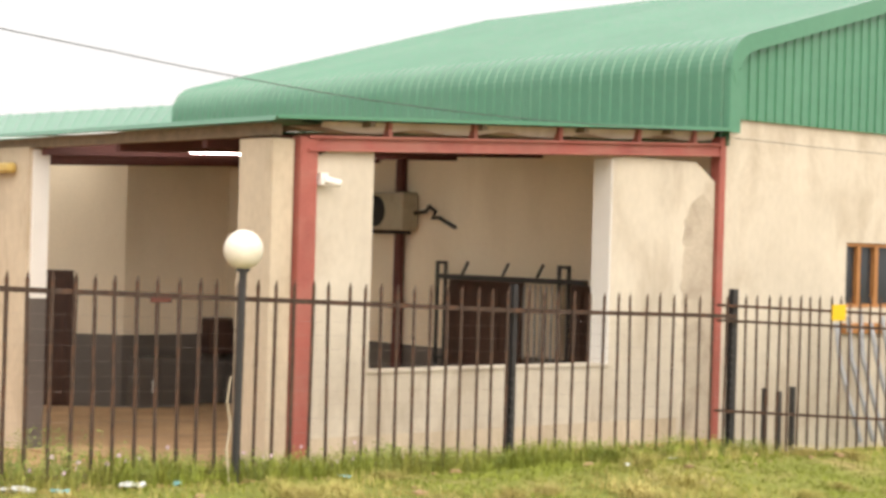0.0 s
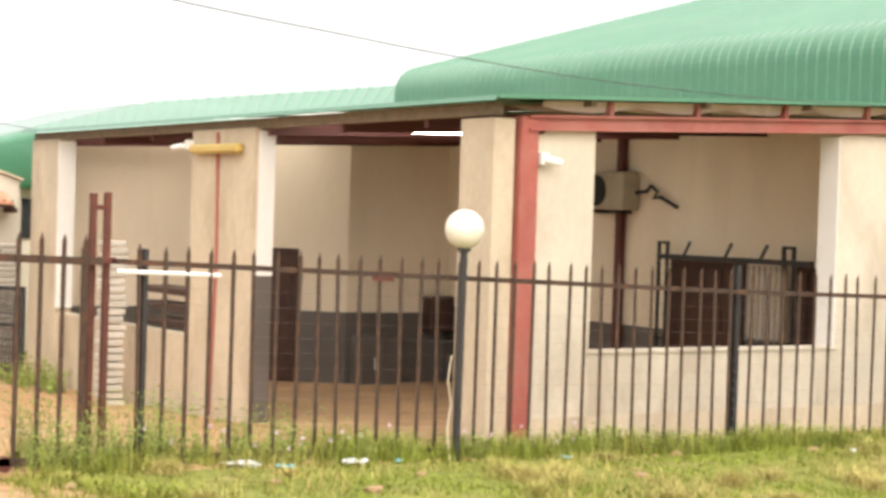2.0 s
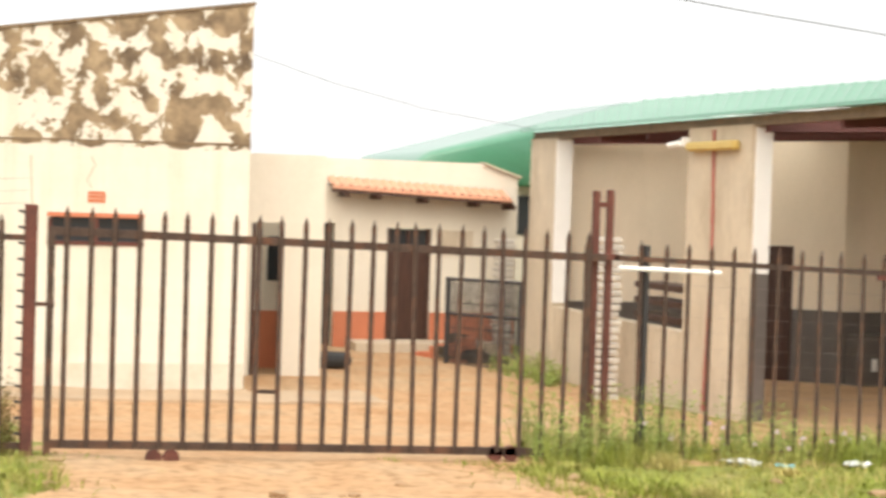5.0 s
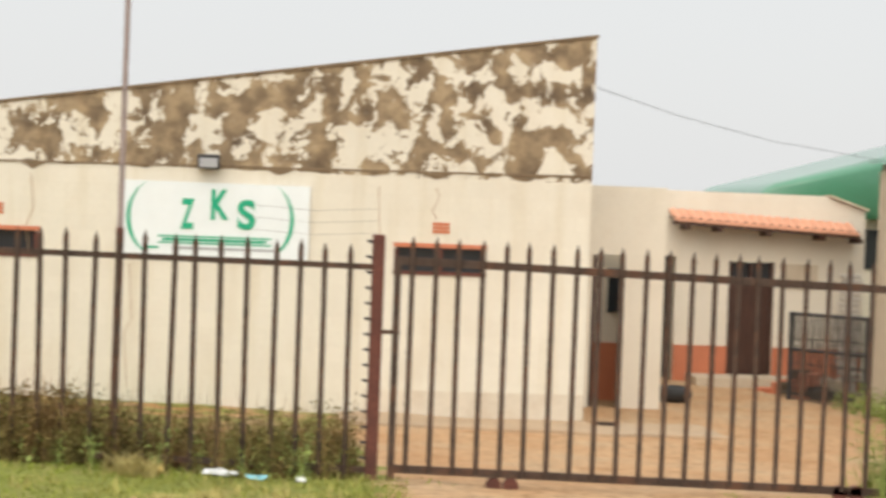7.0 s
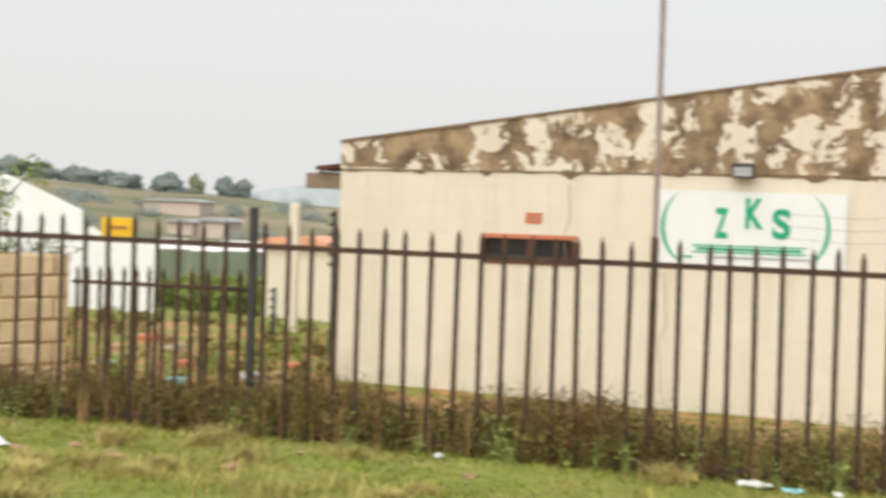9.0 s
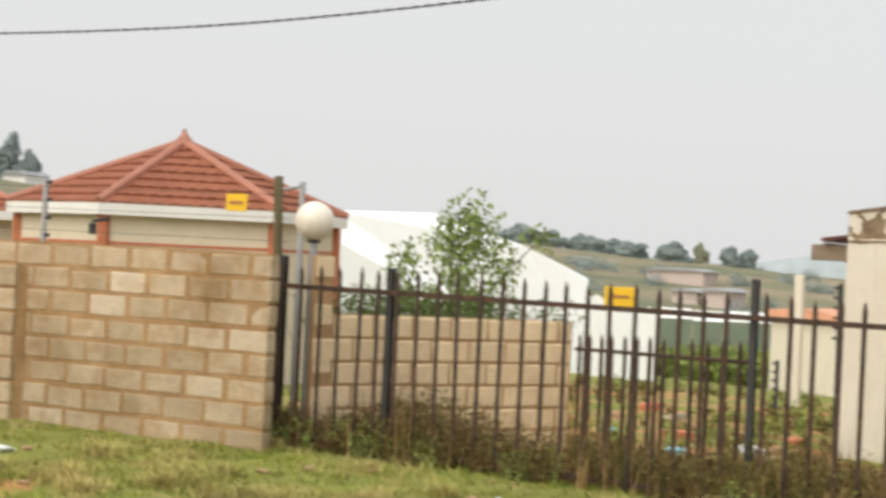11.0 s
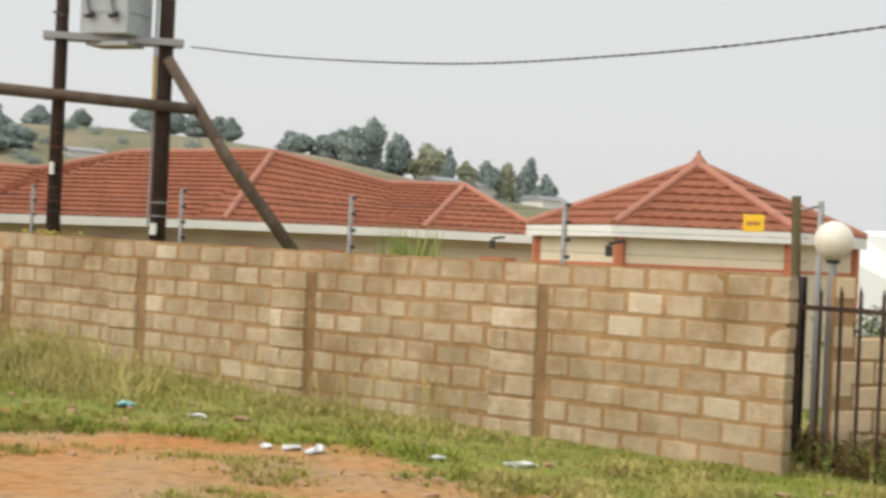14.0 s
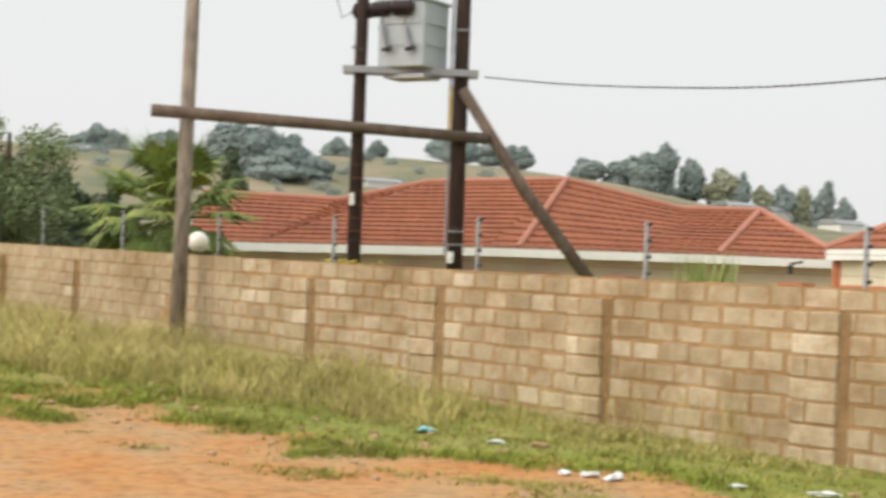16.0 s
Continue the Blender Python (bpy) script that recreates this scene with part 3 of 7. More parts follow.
band = [(p[0] - 0.03, p[1] + 0.03) for p in pts2] + [(p[0] + 0.08 * (p[0] < RX - 1), p[1] - 0.17) for p in pts2[::-1]]
prism(bm, band, HY0 - 0.15, HY0 - 0.07, "y")
part("verge_flashing", bm, "green", hall)
bm = B()
box(bm, HX - 0.075, HX + 0.13, HY0 - 0.145, HY0 - 0.065, 3.36, 4.12)
part("corner_flashing", bm, "green", hall)
win = part("window", box(B(), wx0, wx1, HY0 + 0.10, HY0 + 0.13, wz0, wz1), "glass", hall, "wooden casement window with dark panes")
for a, b in ((wx0, wx0 + 0.05), (19.05, 19.12), (19.42, 19.50), (wx1 - 0.06, wx1)):
    part("frame_bar", box(B(), a, b, HY0 + 0.04, HY0 + 0.15, wz0, wz1), "wood", win)
for a, b in ((wz0, wz0 + 0.05), (wz1 - 0.05, wz1)):
    part("frame_bar", box(B(), wx0, wx1, HY0 + 0.035, HY0 + 0.155, a, b), "wood", win)
part("window_sill", box(B(), wx0 - 0.06, wx1, HY0 - 0.06, HY0 + 0.05, wz0 - 0.34, wz0 - 0.2, 0.01), "wood", hall)

# veranda: piers, low walls, steel frame and its own lean-to roof
VX = 9.75
ver = thing("veranda", (VX, HY0, -0.3), "open veranda with plastered piers and red steel frame", "veranda")


def rake(x):
    return 3.09 + (x - VX) * 0.046


bm = B()
floor_line = [(y, lerp(11.0, LINE) - lerp(y, FALL) + 0.05) for y in (13.95, 15.5, 17.5, 19.5, 22.0, 24.5, 26.9)]
prism(bm, floor_line + [(26.9, -1.5), (13.95, -1.5)], VX + 0.03, HX, "x")
part("floor_slab", bm, "earth", ver)
for a, b, mat in ((10.24, 10.97, "facade"), (14.42, 16.16, "facade")):
    bm = B()
    zt3 = 2.86 if a < 12 else 2.98
    prism(bm, [(a, -0.8), (b, -0.8), (b, zt3 + (0.02 if a < 12 else -0.22)), (b - 0.35 if a > 12 else b, zt3), (a + 0.2, zt3 if a > 12 else zt3 - 0.03), (a, zt3 - (0.12 if a < 12 else 0.02))], HY0, HY0 + 0.30, "y")
    part("pier", bm, mat, ver)
part("sill_wall", box(B(), 10.97, 14.42, HY0 + 0.004, HY0 + 0.26, -0.8, 0.575), "facade", ver)
part("sill", box(B(), 10.95, 14.47, HY0 - 0.012, HY0 + 0.28, 0.575, 0.60), "facade", ver)
part("reveal", box(B(), 14.402, 14.419, HY0 + 0.005, HY0 + 0.299, 0.60, 2.95), "white_reveal", ver)
bm = B()
edge_pts = [(15.66 + 0.05 * math.sin(z * 3.1) + 0.10 * noise.noise((z * 2.1, 4.0, 0)) + 0.06 * noise.noise((z * 9.0, 2.0, 0)), z) for z in [-0.7 + 0.05 * i for i in range(65)]]
prism(bm, edge_pts + [(15.95, 2.62), (16.15, 2.42), (16.15, -0.7)], HY0 - 0.004, HY0 + 0.01, "y")
part("patch", bm, "patch", ver, "bare cement patch on the pier")
part("skirting", box(B(), 10.24, 15.6, HY0 - 0.006, HY0 + 0.003, -0.8, -0.06), "plaster", ver, "bare cement skirting")
# side piers
part("pier", box(B(), VX, VX + 0.25, HY0 + 0.03, 14.72, -0.9, 2.90), "plaster", ver)
part("pier", box(B(), VX, VX + 0.26, 19.32, 21.15, -1.2, 2.94), "plaster", ver)
part("pier", box(B(), VX, VX + 0.26, 26.1, 27.3, -1.3, 2.94), "plaster", ver)
part("reveal", box(B(), VX + 0.05, VX + 0.262, 19.28, 19.32, 1.12, 2.9), "white_reveal", ver)
part("reveal", box(B(), VX + 0.05, VX + 0.262, 19.28, 19.32, -1.0, 1.12), "dado", ver)
part("reveal", box(B(), VX - 0.006, VX + 0.262, 26.06, 26.1, 0.32, 2.9), "white_reveal", ver)
part("sill_wall", box(B(), VX + 0.02, VX + 0.24, 21.15, 26.1, -1.2, 0.25), "plaster", ver)
# red steel frame
part("column", box(B(), 10.02, 10.23, HY0 - 0.06, HY0 + 0.12, -0.7, 2.93, 0.01), "redsteel", ver, "red oxide painted steel column")
part("column", box(B(), 16.18, 16.29, HY0 - 0.06, HY0 + 0.10, -0.7, 3.3, 0.01), "redsteel", ver, "red oxide painted steel column")
bm = prism(B(), [(-0.09, 0), (0.09, 0), (0.09, 0.025), (0.015, 0.025), (0.015, 0.13), (0.09, 0.13), (0.09, 0.155), (-0.09, 0.155), (-0.09, 0.13), (-0.035, 0.13), (-0.035, 0.025), (-0.09, 0.025)], 10.1, 16.2, "x")
for v_ in bm.verts:
    v_.co += Vector((0, HY0, 2.785 + (v_.co.x - 10.1) * 0.0465))
part("beam", bm, "redsteel", ver, "red oxide painted steel beam")
for xs in (11.1, 12.25, 13.5, 14.75, 15.7):
    part("cleat", box(B(), xs, xs + 0.05, HY0 - 0.06, HY0 + 0.04, 2.93 + (xs - 10.1) * 0.049, rake(xs) - 0.015), "redsteel", ver)
part("edge_beam", box(B(), VX + 0.03, VX + 0.15, HY0 + 0.1, 27.3, 2.93, 3.05), "purlin", ver, "weathered timber eaves beam")
for ys in (15.5, 17.3, 19.1, 20.9, 22.7, 24.5, 26.3):
    bm = B()
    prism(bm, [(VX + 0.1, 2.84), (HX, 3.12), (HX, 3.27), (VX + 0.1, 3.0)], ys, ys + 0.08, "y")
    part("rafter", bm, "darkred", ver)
bm = B()
for x in (10.8, 12.3, 13.8, 15.2):
    prism(bm, [(x, rake(x) - 0.07), (x + 0.06, rake(x) - 0.07), (x + 0.06, rake(x) - 0.012), (x, rake(x) - 0.012)], HY0 - 0.15, 27.3, "y")
part("purlin", bm, "purlin", ver)
SHEETS = [(HY0 - 0.22, 18.2, 0), (18.2, 19.6, 1), (19.6, 20.8, 0), (20.8, 22.2, 1), (22.2, 23.4, 0), (23.4, 24.4, 0), (24.4, 26.4, 1), (26.4, 27.5, 0)]
for y0, y1, see in SHEETS:
    for xa, xb, clear_ in ([(VX - 0.14, VX + 0.45, 0), (VX + 0.45, 15.1 if y0 < 19 else 13.8, 1), (15.1 if y0 < 19 else 13.8, HX - 0.03, 0)] if see else [(VX - 0.14, HX - 0.03, 0)]):
        bm = B()
        prev = None
        n_ = round((y1 - y0) / 0.019)
        for i in range(n_ + 1):
            y = y0 + (y1 - y0) * i / n_
            row = []
            for x in (xa, xb):
                z = rake(x) + 0.5 * smooth(HY0, 27.0, y) * (x - VX + 0.14) / (HX - VX + 0.11)
                row.append(bm.verts.new((x, y, z + 0.011 * math.sin(y * 83.0))))
            if prev:
                bm.faces.new((prev[0], prev[1], row[1], row[0]))
            prev = row
        part("skylight_sheet" if clear_ else "roof_sheet", bm, "clear" if clear_ else "green", ver, "translucent corrugated roof sheet" if clear_ else "green corrugated lean-to roof sheet")
bm = B()
prism(bm, [(VX - 0.14, rake(VX) - 0.02), (HX - 0.05, rake(HX) - 0.02), (HX - 0.05, rake(HX) + 0.02), (VX - 0.14, rake(VX) + 0.015)], HY0 - 0.25, HY0 - 0.225, "y")
part("edge_trim", bm, "green", ver)
part("edge_trim", prism(B(), [(VX - 0.155, rake(VX - 0.14) - 0.03), (VX - 0.13, rake(VX - 0.14) + 0.018), (VX - 0.11, rake(VX - 0.14) + 0.012), (VX - 0.145, rake(VX - 0.14) - 0.03)], HY0 - 0.2, 27.4), "green", ver)
# inner walls
part("inner_wall", box(B(), 14.35, HX, 25.05, 25.25, 0.30, 3.6), "inner", ver)
part("dado", box(B(), 14.345, HX, 25.045, 25.25, -1.3, 0.30), "dado", ver, "dark grey painted dado")
# the room's corner is cut off at an angle, with a door in the slanting wall
for a, b, c, d, z0_, z1_, mt, nm in ((14.35, 25.05, 12.44, 26.96, 0.30, 3.2, "inner", "inner_wall"), (14.346, 25.046, 13.76, 25.632, -1.3, 0.30, "dado", "dado")):
    bm = prism(B(), [(a, b), (c, d), (c + 0.14, d + 0.14), (a + 0.14, b + 0.14)], z0_, z1_, "z")
    part(nm, bm, mt, ver, "dark grey painted dado" if mt == "dado" else "")
part("dado", prism(B(), [(13.10, 26.292), (12.44, 26.952), (12.58, 27.09), (13.24, 26.43)], -1.3, 0.30, "z"), "dado", ver, "dark grey painted dado")
corner_door = part("door", prism(B(), [(13.74, 25.63), (13.12, 26.25), (13.16, 26.29), (13.78, 25.67)], -1.0, 1.32, "z"), "darkwood", ver, "dark brown wooden door")
for k in range(4):
    part("panel", prism(B(), [(13.66, 25.70), (13.20, 26.16), (13.19, 26.15), (13.65, 25.69)], -0.85 + 0.54 * k, -0.43 + 0.54 * k, "z"), "darkwood", corner_door)
part("inner_wall", box(B(), VX + 0.26, 12.44, 26.9, 27.1, -1.2, 3.06), "inner", ver)
part("dado", box(B(), HX - 0.006, HX, HY0 + 0.3, 25.04, -1.2, 0.42), "dado", ver, "dark grey painted dado")
part("dado", box(B(), VX + 0.26, 12.44, 26.894, 26.9, -1.2, 0.30), "dado", ver, "dark grey painted dado")
bm = B()
prev = None
for i in range(61):
    x = 10.3 + i * 0.097
    zl = rake(x) - 0.075 - 0.06 * abs(math.sin(math.pi * (x - 10.3) / 1.22))
    row = [bm.verts.new((x, HY0 - 0.02, rake(x) - 0.02)), bm.verts.new((x, HY0 + 0.02, zl)), bm.verts.new((x, HY0 + 0.6, zl + 0.03))]
    if prev:
        bm.faces.new((prev[0], row[0], row[1], prev[1]))
        bm.faces.new((prev[1], row[1], row[2], prev[2]))
    prev = row
part("insulation_sheet", bm, "facade", ver, "sagging pale insulation sheet under the roof")
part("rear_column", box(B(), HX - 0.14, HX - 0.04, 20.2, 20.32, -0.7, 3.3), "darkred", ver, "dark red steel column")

# rear wing with its green roof, and the far hall behind the annex
wing = thing("rear_wing", (14.0, 32.0, -0.9), "rear wing with a green sheet roof", "building")
bm = B()
low = [(VX, 27.2, 2.60), (11.6, 27.2, 2.95), (HX - 0.06, 27.2, 3.2)]
high = [(10.59, 29.5, 3.29), (12.69, 29.5, 3.83), (18.7, 29.5, 4.58)]
prev = None
for i in range(121):
    s = i / 120
    q = 0 if s < 0.3 else 1
    f = s / 0.3 if q == 0 else (s - 0.3) / 0.7
    rib = Vector((0, 0, 0.02 * (i % 4 == 0)))
    row = [bm.verts.new(Vector(low[q]).lerp(Vector(low[q + 1]), f) + rib), bm.verts.new(Vector(high[q]).lerp(Vector(high[q + 1]), f) + rib)]
    if prev:
        bm.faces.new((prev[0], row[0], row[1], prev[1]))
    prev = row
part("roof", bm, "green", wing)
bm = B()
prism(bm, [(13.8, -1.5), (20.7, -1.5), (20.7, 3.0), (17.0, 3.3), (13.8, 3.0)], 29.7, 37.9, "y")
part("wall", bm, "plaster", wing)
far_hall = thing("far_hall", (14.0, 41.0, -1.0), "far hall with a rounded green roof and a pale wall", "building")
prof = [(11.40, 2.28), (11.37, 2.52)]
for k in range(1, 9):
    a = radians(180 - k * 9.5)
    prof.append((11.37 + 0.56 + 0.56 * math.cos(a), 2.52 + 0.56 * math.sin(a)))
prof.append((16.9, prof[-1][1] + (16.9 - prof[-1][0]) * 0.275))
bm = B()
loop = prof + [(16.9, 2.28)]
rings = []
for k in range(8):
    a = radians(90 * k / 7)
    rings.append([bm.verts.new((x, 40.0 + 0.45 * (1 - math.cos(a)), 2.28 + (z - 2.28) * (0.80 + 0.20 * math.sin(a)))) for x, z in loop])
rings.append([bm.verts.new((x, 46.0, z)) for x, z in loop])
bm.faces.new(rings[0])
for r0, r1 in zip(rings, rings[1:]):
    for i in range(len(loop)):
        bm.faces.new((r0[i], r0[(i + 1) % len(loop)], r1[(i + 1) % len(loop)], r1[i]))
part("roof", bm, "green", far_hall, smooth=True)
part("wall", box(B(), 11.9, 18.4, 40.5, 41.7, -1.6, 2.3), "cream", far_hall)
part("window", box(B(), 14.15, 14.6, 40.45, 40.55, 1.1, 2.05), "glass", far_hall)

# ---- the old building with the peeling end wall ----
ZY, ZX0, ZX1 = 22.6, -6.08, 4.19


def ztop(x):
    return 2.77 + (x - ZX0) * 0.155


shop = thing("old_building", (-1.0, ZY, -0.8), "old cream building with paint peeling off its high end wall", "building")
VENTS = [(1.66, 2.80, 1.20, 1.56), (-4.11, -2.93, 1.26, 1.60)]
part("end_wall", wall_with_holes(ZX0, ZX1, ZY, ZY + 0.24, -1.3, ztop, VENTS), "peel", shop, "cream wall with peeling paint over brown cement")
part("plinth", box(B(), 1.3, ZX1 - 0.02, ZY - 0.035, ZY, -1.3, -0.33), "plinth_cream", shop, "dingy cream painted plinth")
# worn concrete apron along its foot, a low lip above the yard
bm = B()
cols = [(0.95 + 0.2 * i, 20.86 + 0.07 * noise.noise((i * 0.9, 3.0, 0)) + 0.05 * noise.noise((i * 2.7, 8.0, 0))) for i in range(25)]
prev = None
for x, y_ in cols:
    ys_ = (y_, y_ + 0.02, 21.4, 22.0, ZY - 0.036)
    row = [bm.verts.new((x, y_, height(x, y_) - 0.05))] + [bm.verts.new((x, yy_, height(x, yy_) + 0.035)) for yy_ in ys_]
    if prev:
        for i in range(5):
            bm.faces.new((prev[i], row[i], row[i + 1], prev[i + 1]))
    prev = row
solo("apron", bm, "apron", "worn sandy concrete apron at the foot of the old building", "apron")
bm = B()
prism(bm, [(ZX0 - 0.01, ztop(ZX0) - 0.01), (ZX1 + 0.02, ztop(ZX1) - 0.01), (ZX1 + 0.02, ztop(ZX1) + 0.03), (ZX0 - 0.01, ztop(ZX0) + 0.03)], ZY - 0.02, ZY + 0.27)
part("coping", bm, "cement", shop)
def band_z(x):
    return 2.41 + (x - ZX0) * 0.012


DIPS = ((-5.0, 0.10, 0.07), (-4.1, 0.08, 0.10), (-3.0, 0.13, 0.12), (0.1, 0.20, 0.10), (0.42, 0.07, 0.06), (1.35, 0.12, 0.08), (2.15, 0.22, 0.11), (2.9, 0.10, 0.07), (-1.6, 0.10, 0.06), (3.5, 0.14, 0.07))
n_ = 130
line_ = [ZX0 + (ZX1 - ZX0) * i / n_ for i in range(n_ + 1)]


def broken(x):
    """How far the broken edge of the plaster band hangs below its line."""
    d = 0.012 + 0.05 * max(0.0, noise.noise((x * 3.3, 1.0, 0)))
    for c, w, h in DIPS:
        d += h * max(0.0, 1 - abs(x - c) / w) * (0.7 + 0.3 * noise.noise((x * 17.0, 5.0, 0)))
    return d


bm = B()
for a, b in zip(line_, line_[1:]):
    prism(bm, [(a, band_z(a) - broken(a)), (b, band_z(b) - broken(b)), (b, band_z(b) + 0.012), (a, band_z(a) + 0.012)], ZY - 0.010, ZY)
bmesh.ops.remove_doubles(bm, verts=bm.verts, dist=1e-5)
part("ledge", bm, "cement", shop, "broken edge of the upper plaster band")
for x, z0_, z1_ in ((-3.02, 1.2, 2.3), (2.15, 1.9, 2.3), (1.4, 0.3, 2.3), (-1.75, -0.4, 1.2)):
    part("crack", tube(B(), [(x, ZY, z1_), (x + 0.05, ZY, (z0_ + z1_) / 2 + 0.1), (x - 0.04, ZY, (z0_ + z1_) / 2 - 0.1), (x + 0.02, ZY, z0_)], 0.006, 5), "stone", shop)
part("side_wall", box(B(), ZX0, ZX0 + 0.24, ZY + 0.24, 33.0, -1.5, 2.3), "cream", shop)
part("side_wall", box(B(), ZX1 - 0.24, ZX1, ZY + 0.24, 33.0, -1.5, 3.4), "cream", shop)
part("rear_wall", box(B(), ZX0, ZX1, 33.0, 33.2, -1.5, 2.3), "cream", shop)
bm = B()
prism(bm, [(ZX0 - 0.42, 2.40), (ZX1, 3.8), (ZX1, 3.85), (ZX0 - 0.42, 2.45)], ZY + 0.245, 33.2)
part("roof", bm, "rust", shop, "rusty low-pitched sheet roof")
for ys in (ZY + 0.35, ZY + 2, ZY + 4):
    part("rafter_end", box(B(), ZX0 - 0.58, ZX0, ys, ys + 0.14, 2.15, 2.36, 0.008), "purlin", shop)
part("fascia", box(B(), ZX0 - 0.47, ZX0 - 0.43, ZY + 0.51, 33.0, 2.2, 2.39), "purlin", shop)
for a, b, c, d in VENTS:
    w = part("window", box(B(), a, b, ZY + 0.10, ZY + 0.12, c, d), "glass", shop, "long narrow window in a rusty red frame")
    part("frame_bar", box(B(), a - 0.04, b + 0.04, ZY - 0.02, ZY + 0.1, d - 0.03, d + 0.025), "terracotta", w)
    part("frame_bar", box(B(), a - 0.04, b + 0.04, ZY - 0.02, ZY + 0.1, c - 0.025, c + 0.02), "rust", w)
    for xx in (a - 0.03, (a + b) / 2 - 0.02, b - 0.02):
        part("frame_bar", box(B(), xx, xx + 0.05, ZY - 0.015, ZY + 0.098, c + 0.03, d - 0.05), "rust", w)
for xx, zz in ((2.12, 1.72), (-3.57, 1.77)):
    bm = B()
    for r_ in range(3):
        box(bm, xx, xx + 0.22, ZY - 0.012, ZY + 0.02, zz + r_ * 0.05, zz + r_ * 0.05 + 0.042)
    part("air_brick", bm, "terracotta", shop, "terracotta air brick")
fl = part("floodlight", box(B(), -0.93, -0.64, ZY - 0.22, ZY - 0.06, 2.43, 2.62, 0.02), "black_steel", shop, "weathered floodlight")
part("lens", box(B(), -0.90, -0.67, ZY - 0.228, ZY - 0.22, 2.45, 2.57, 0.004), "galv", fl)
part("bracket", box(B(), -0.82, -0.76, ZY - 0.06, ZY, 2.5, 2.6), "black_steel", fl)

# annex: a wall set back with a doorway, then a porch wing at the end of the yard
annex = thing("annex", (5.0, 25.4, -0.9), "low cream annex with an open doorway and terracotta plinth", "building")
part("wall", wall_with_holes(4.3, 5.85, 25.4, 25.62, -1.3, lambda x: 2.49, [(4.77, 5.22, -1.3, 1.48)]), "cream", annex)
part("side_wall", box(B(), 5.63, 5.85, 25.62, 31.5, -1.3, 2.48), "cream", annex)
part("back_wall", box(B(), 4.3, 5.63, 26.9, 27.0, -1.3, 2.4), "cream", annex)
part("roof", box(B(), 4.2, 5.85, 26.95, 31.6, 2.40, 2.46), "plaster", annex)
part("plinth", box(B(), 4.7, 5.63, 26.88, 26.899, -1.3, 0.08), "terracotta", annex)
part("window", box(B(), 5.30, 5.58, 26.87, 26.899, 0.55, 1.24), "glass", annex, "small dark window")
part("door_leaf", box(B(), 4.79, 4.84, 25.45, 26.2, -0.85, 1.46), "darkwood", annex, "open dark wooden door leaf")

porch = thing("porch_wing", (9.0, 31.5, -0.8), "cream wing with a tiled porch roof, terracotta plinth and dark doors", "building")
BACK = [(5.9, 6.6, -1.2, 1.4), (7.14, 7.46, -1.2, 1.40), (8.46, 9.32, -1.2, 1.34)]
part("wall", wall_with_holes(5.85, 10.28, 31.5, 31.72, -1.3, lambda x: 2.60, BACK), "cream", porch)
part("wall", prism(B(), [(10.28, -1.3), (11.0, -1.3), (11.0, 2.34), (10.28, 2.58)], 31.5, 31.72), "cream", porch)
for a, b in ((7.46, 8.46), (9.32, 11.02)):
    part("plinth", box(B(), a, b, 31.47, 31.5, -1.3, -0.23), "terracotta", porch, "terracotta painted plinth")
part("side_wall", box(B(), 10.8, 11.02, 31.72, 38, -1.3, 2.36), "cream", porch)
part("coping", prism(B(), [(10.30, 2.585), (11.04, 2.345), (11.04, 2.385), (10.30, 2.625)], 31.42, 31.8), "plaster", porch)
part("roof", box(B(), 5.9, 11.0, 31.7, 38, 2.2, 2.28), "plaster", porch)
part("door", box(B(), 8.5, 9.28, 31.6, 31.65, -0.85, 0.95), "darkwood", porch, "dark wooden door with a fanlight")
part("fanlight", box(B(), 8.5, 9.28, 31.62, 31.64, 1.0, 1.32), "glass", porch)
for a, b, c, d in ((8.46, 8.53, -0.85, 1.34), (9.25, 9.32, -0.85, 1.34), (8.53, 9.25, 0.95, 1.01), (8.86, 8.92, 1.01, 1.3)):
    part("door_frame", box(B(), a, b, 31.55, 31.68, c, d), "darkwood", porch)
# Near-black panel that stands in for the shade inside the open doorways.
part("dark_room", box(B(), 5.9, 8.0, 32.6, 32.7, -1.2, 2.0), "dark", porch)
part("lintel_recess", box(B(), 9.5, 10.12, 31.44, 31.498, 0.9, 1.32), "plaster", porch)
proof = part("porch_roof", prism(B(), [(7.28, 2.10), (10.72, 1.95), (10.72, 1.97), (7.28, 2.12)], 31.0, 31.45), "darkwood", porch, "pale terracotta pantile porch roof")
for i in range(21):
    x0 = 7.28 + i * 0.164
    bm = prism(B(), [(x0, 2.30), (x0 + 0.05, 2.335), (x0 + 0.11, 2.335), (x0 + 0.158, 2.30), (x0 + 0.158, 2.27), (x0, 2.27)], 30.95, 31.45)
    for v_ in bm.verts:
        v_.co.z += (v_.co.y - 30.95) * 0.36 - 0.23 - (v_.co.x - 7.28) * 0.045
    part("tile", bm, "porch_tile", proof)
part("fascia", prism(B(), [(7.26, 1.98), (10.74, 1.83), (10.74, 1.89), (7.26, 2.04)], 30.97, 31.0), "darkwood", porch)
for xx in (7.5, 8.1, 9.0, 10.0, 10.7):
    part("rafter", box(B(), xx, xx + 0.09, 30.98, 31.5, 1.90 - (xx - 7.28) * 0.045, 1.99 - (xx - 7.28) * 0.045), "darkwood", porch)
part("step", box(B(), 7.7, 10.4, 30.6, 31.46, -1.0, -0.74), "plaster", porch)

# ---- palisade fence and sliding gate ----
FY = 13.0


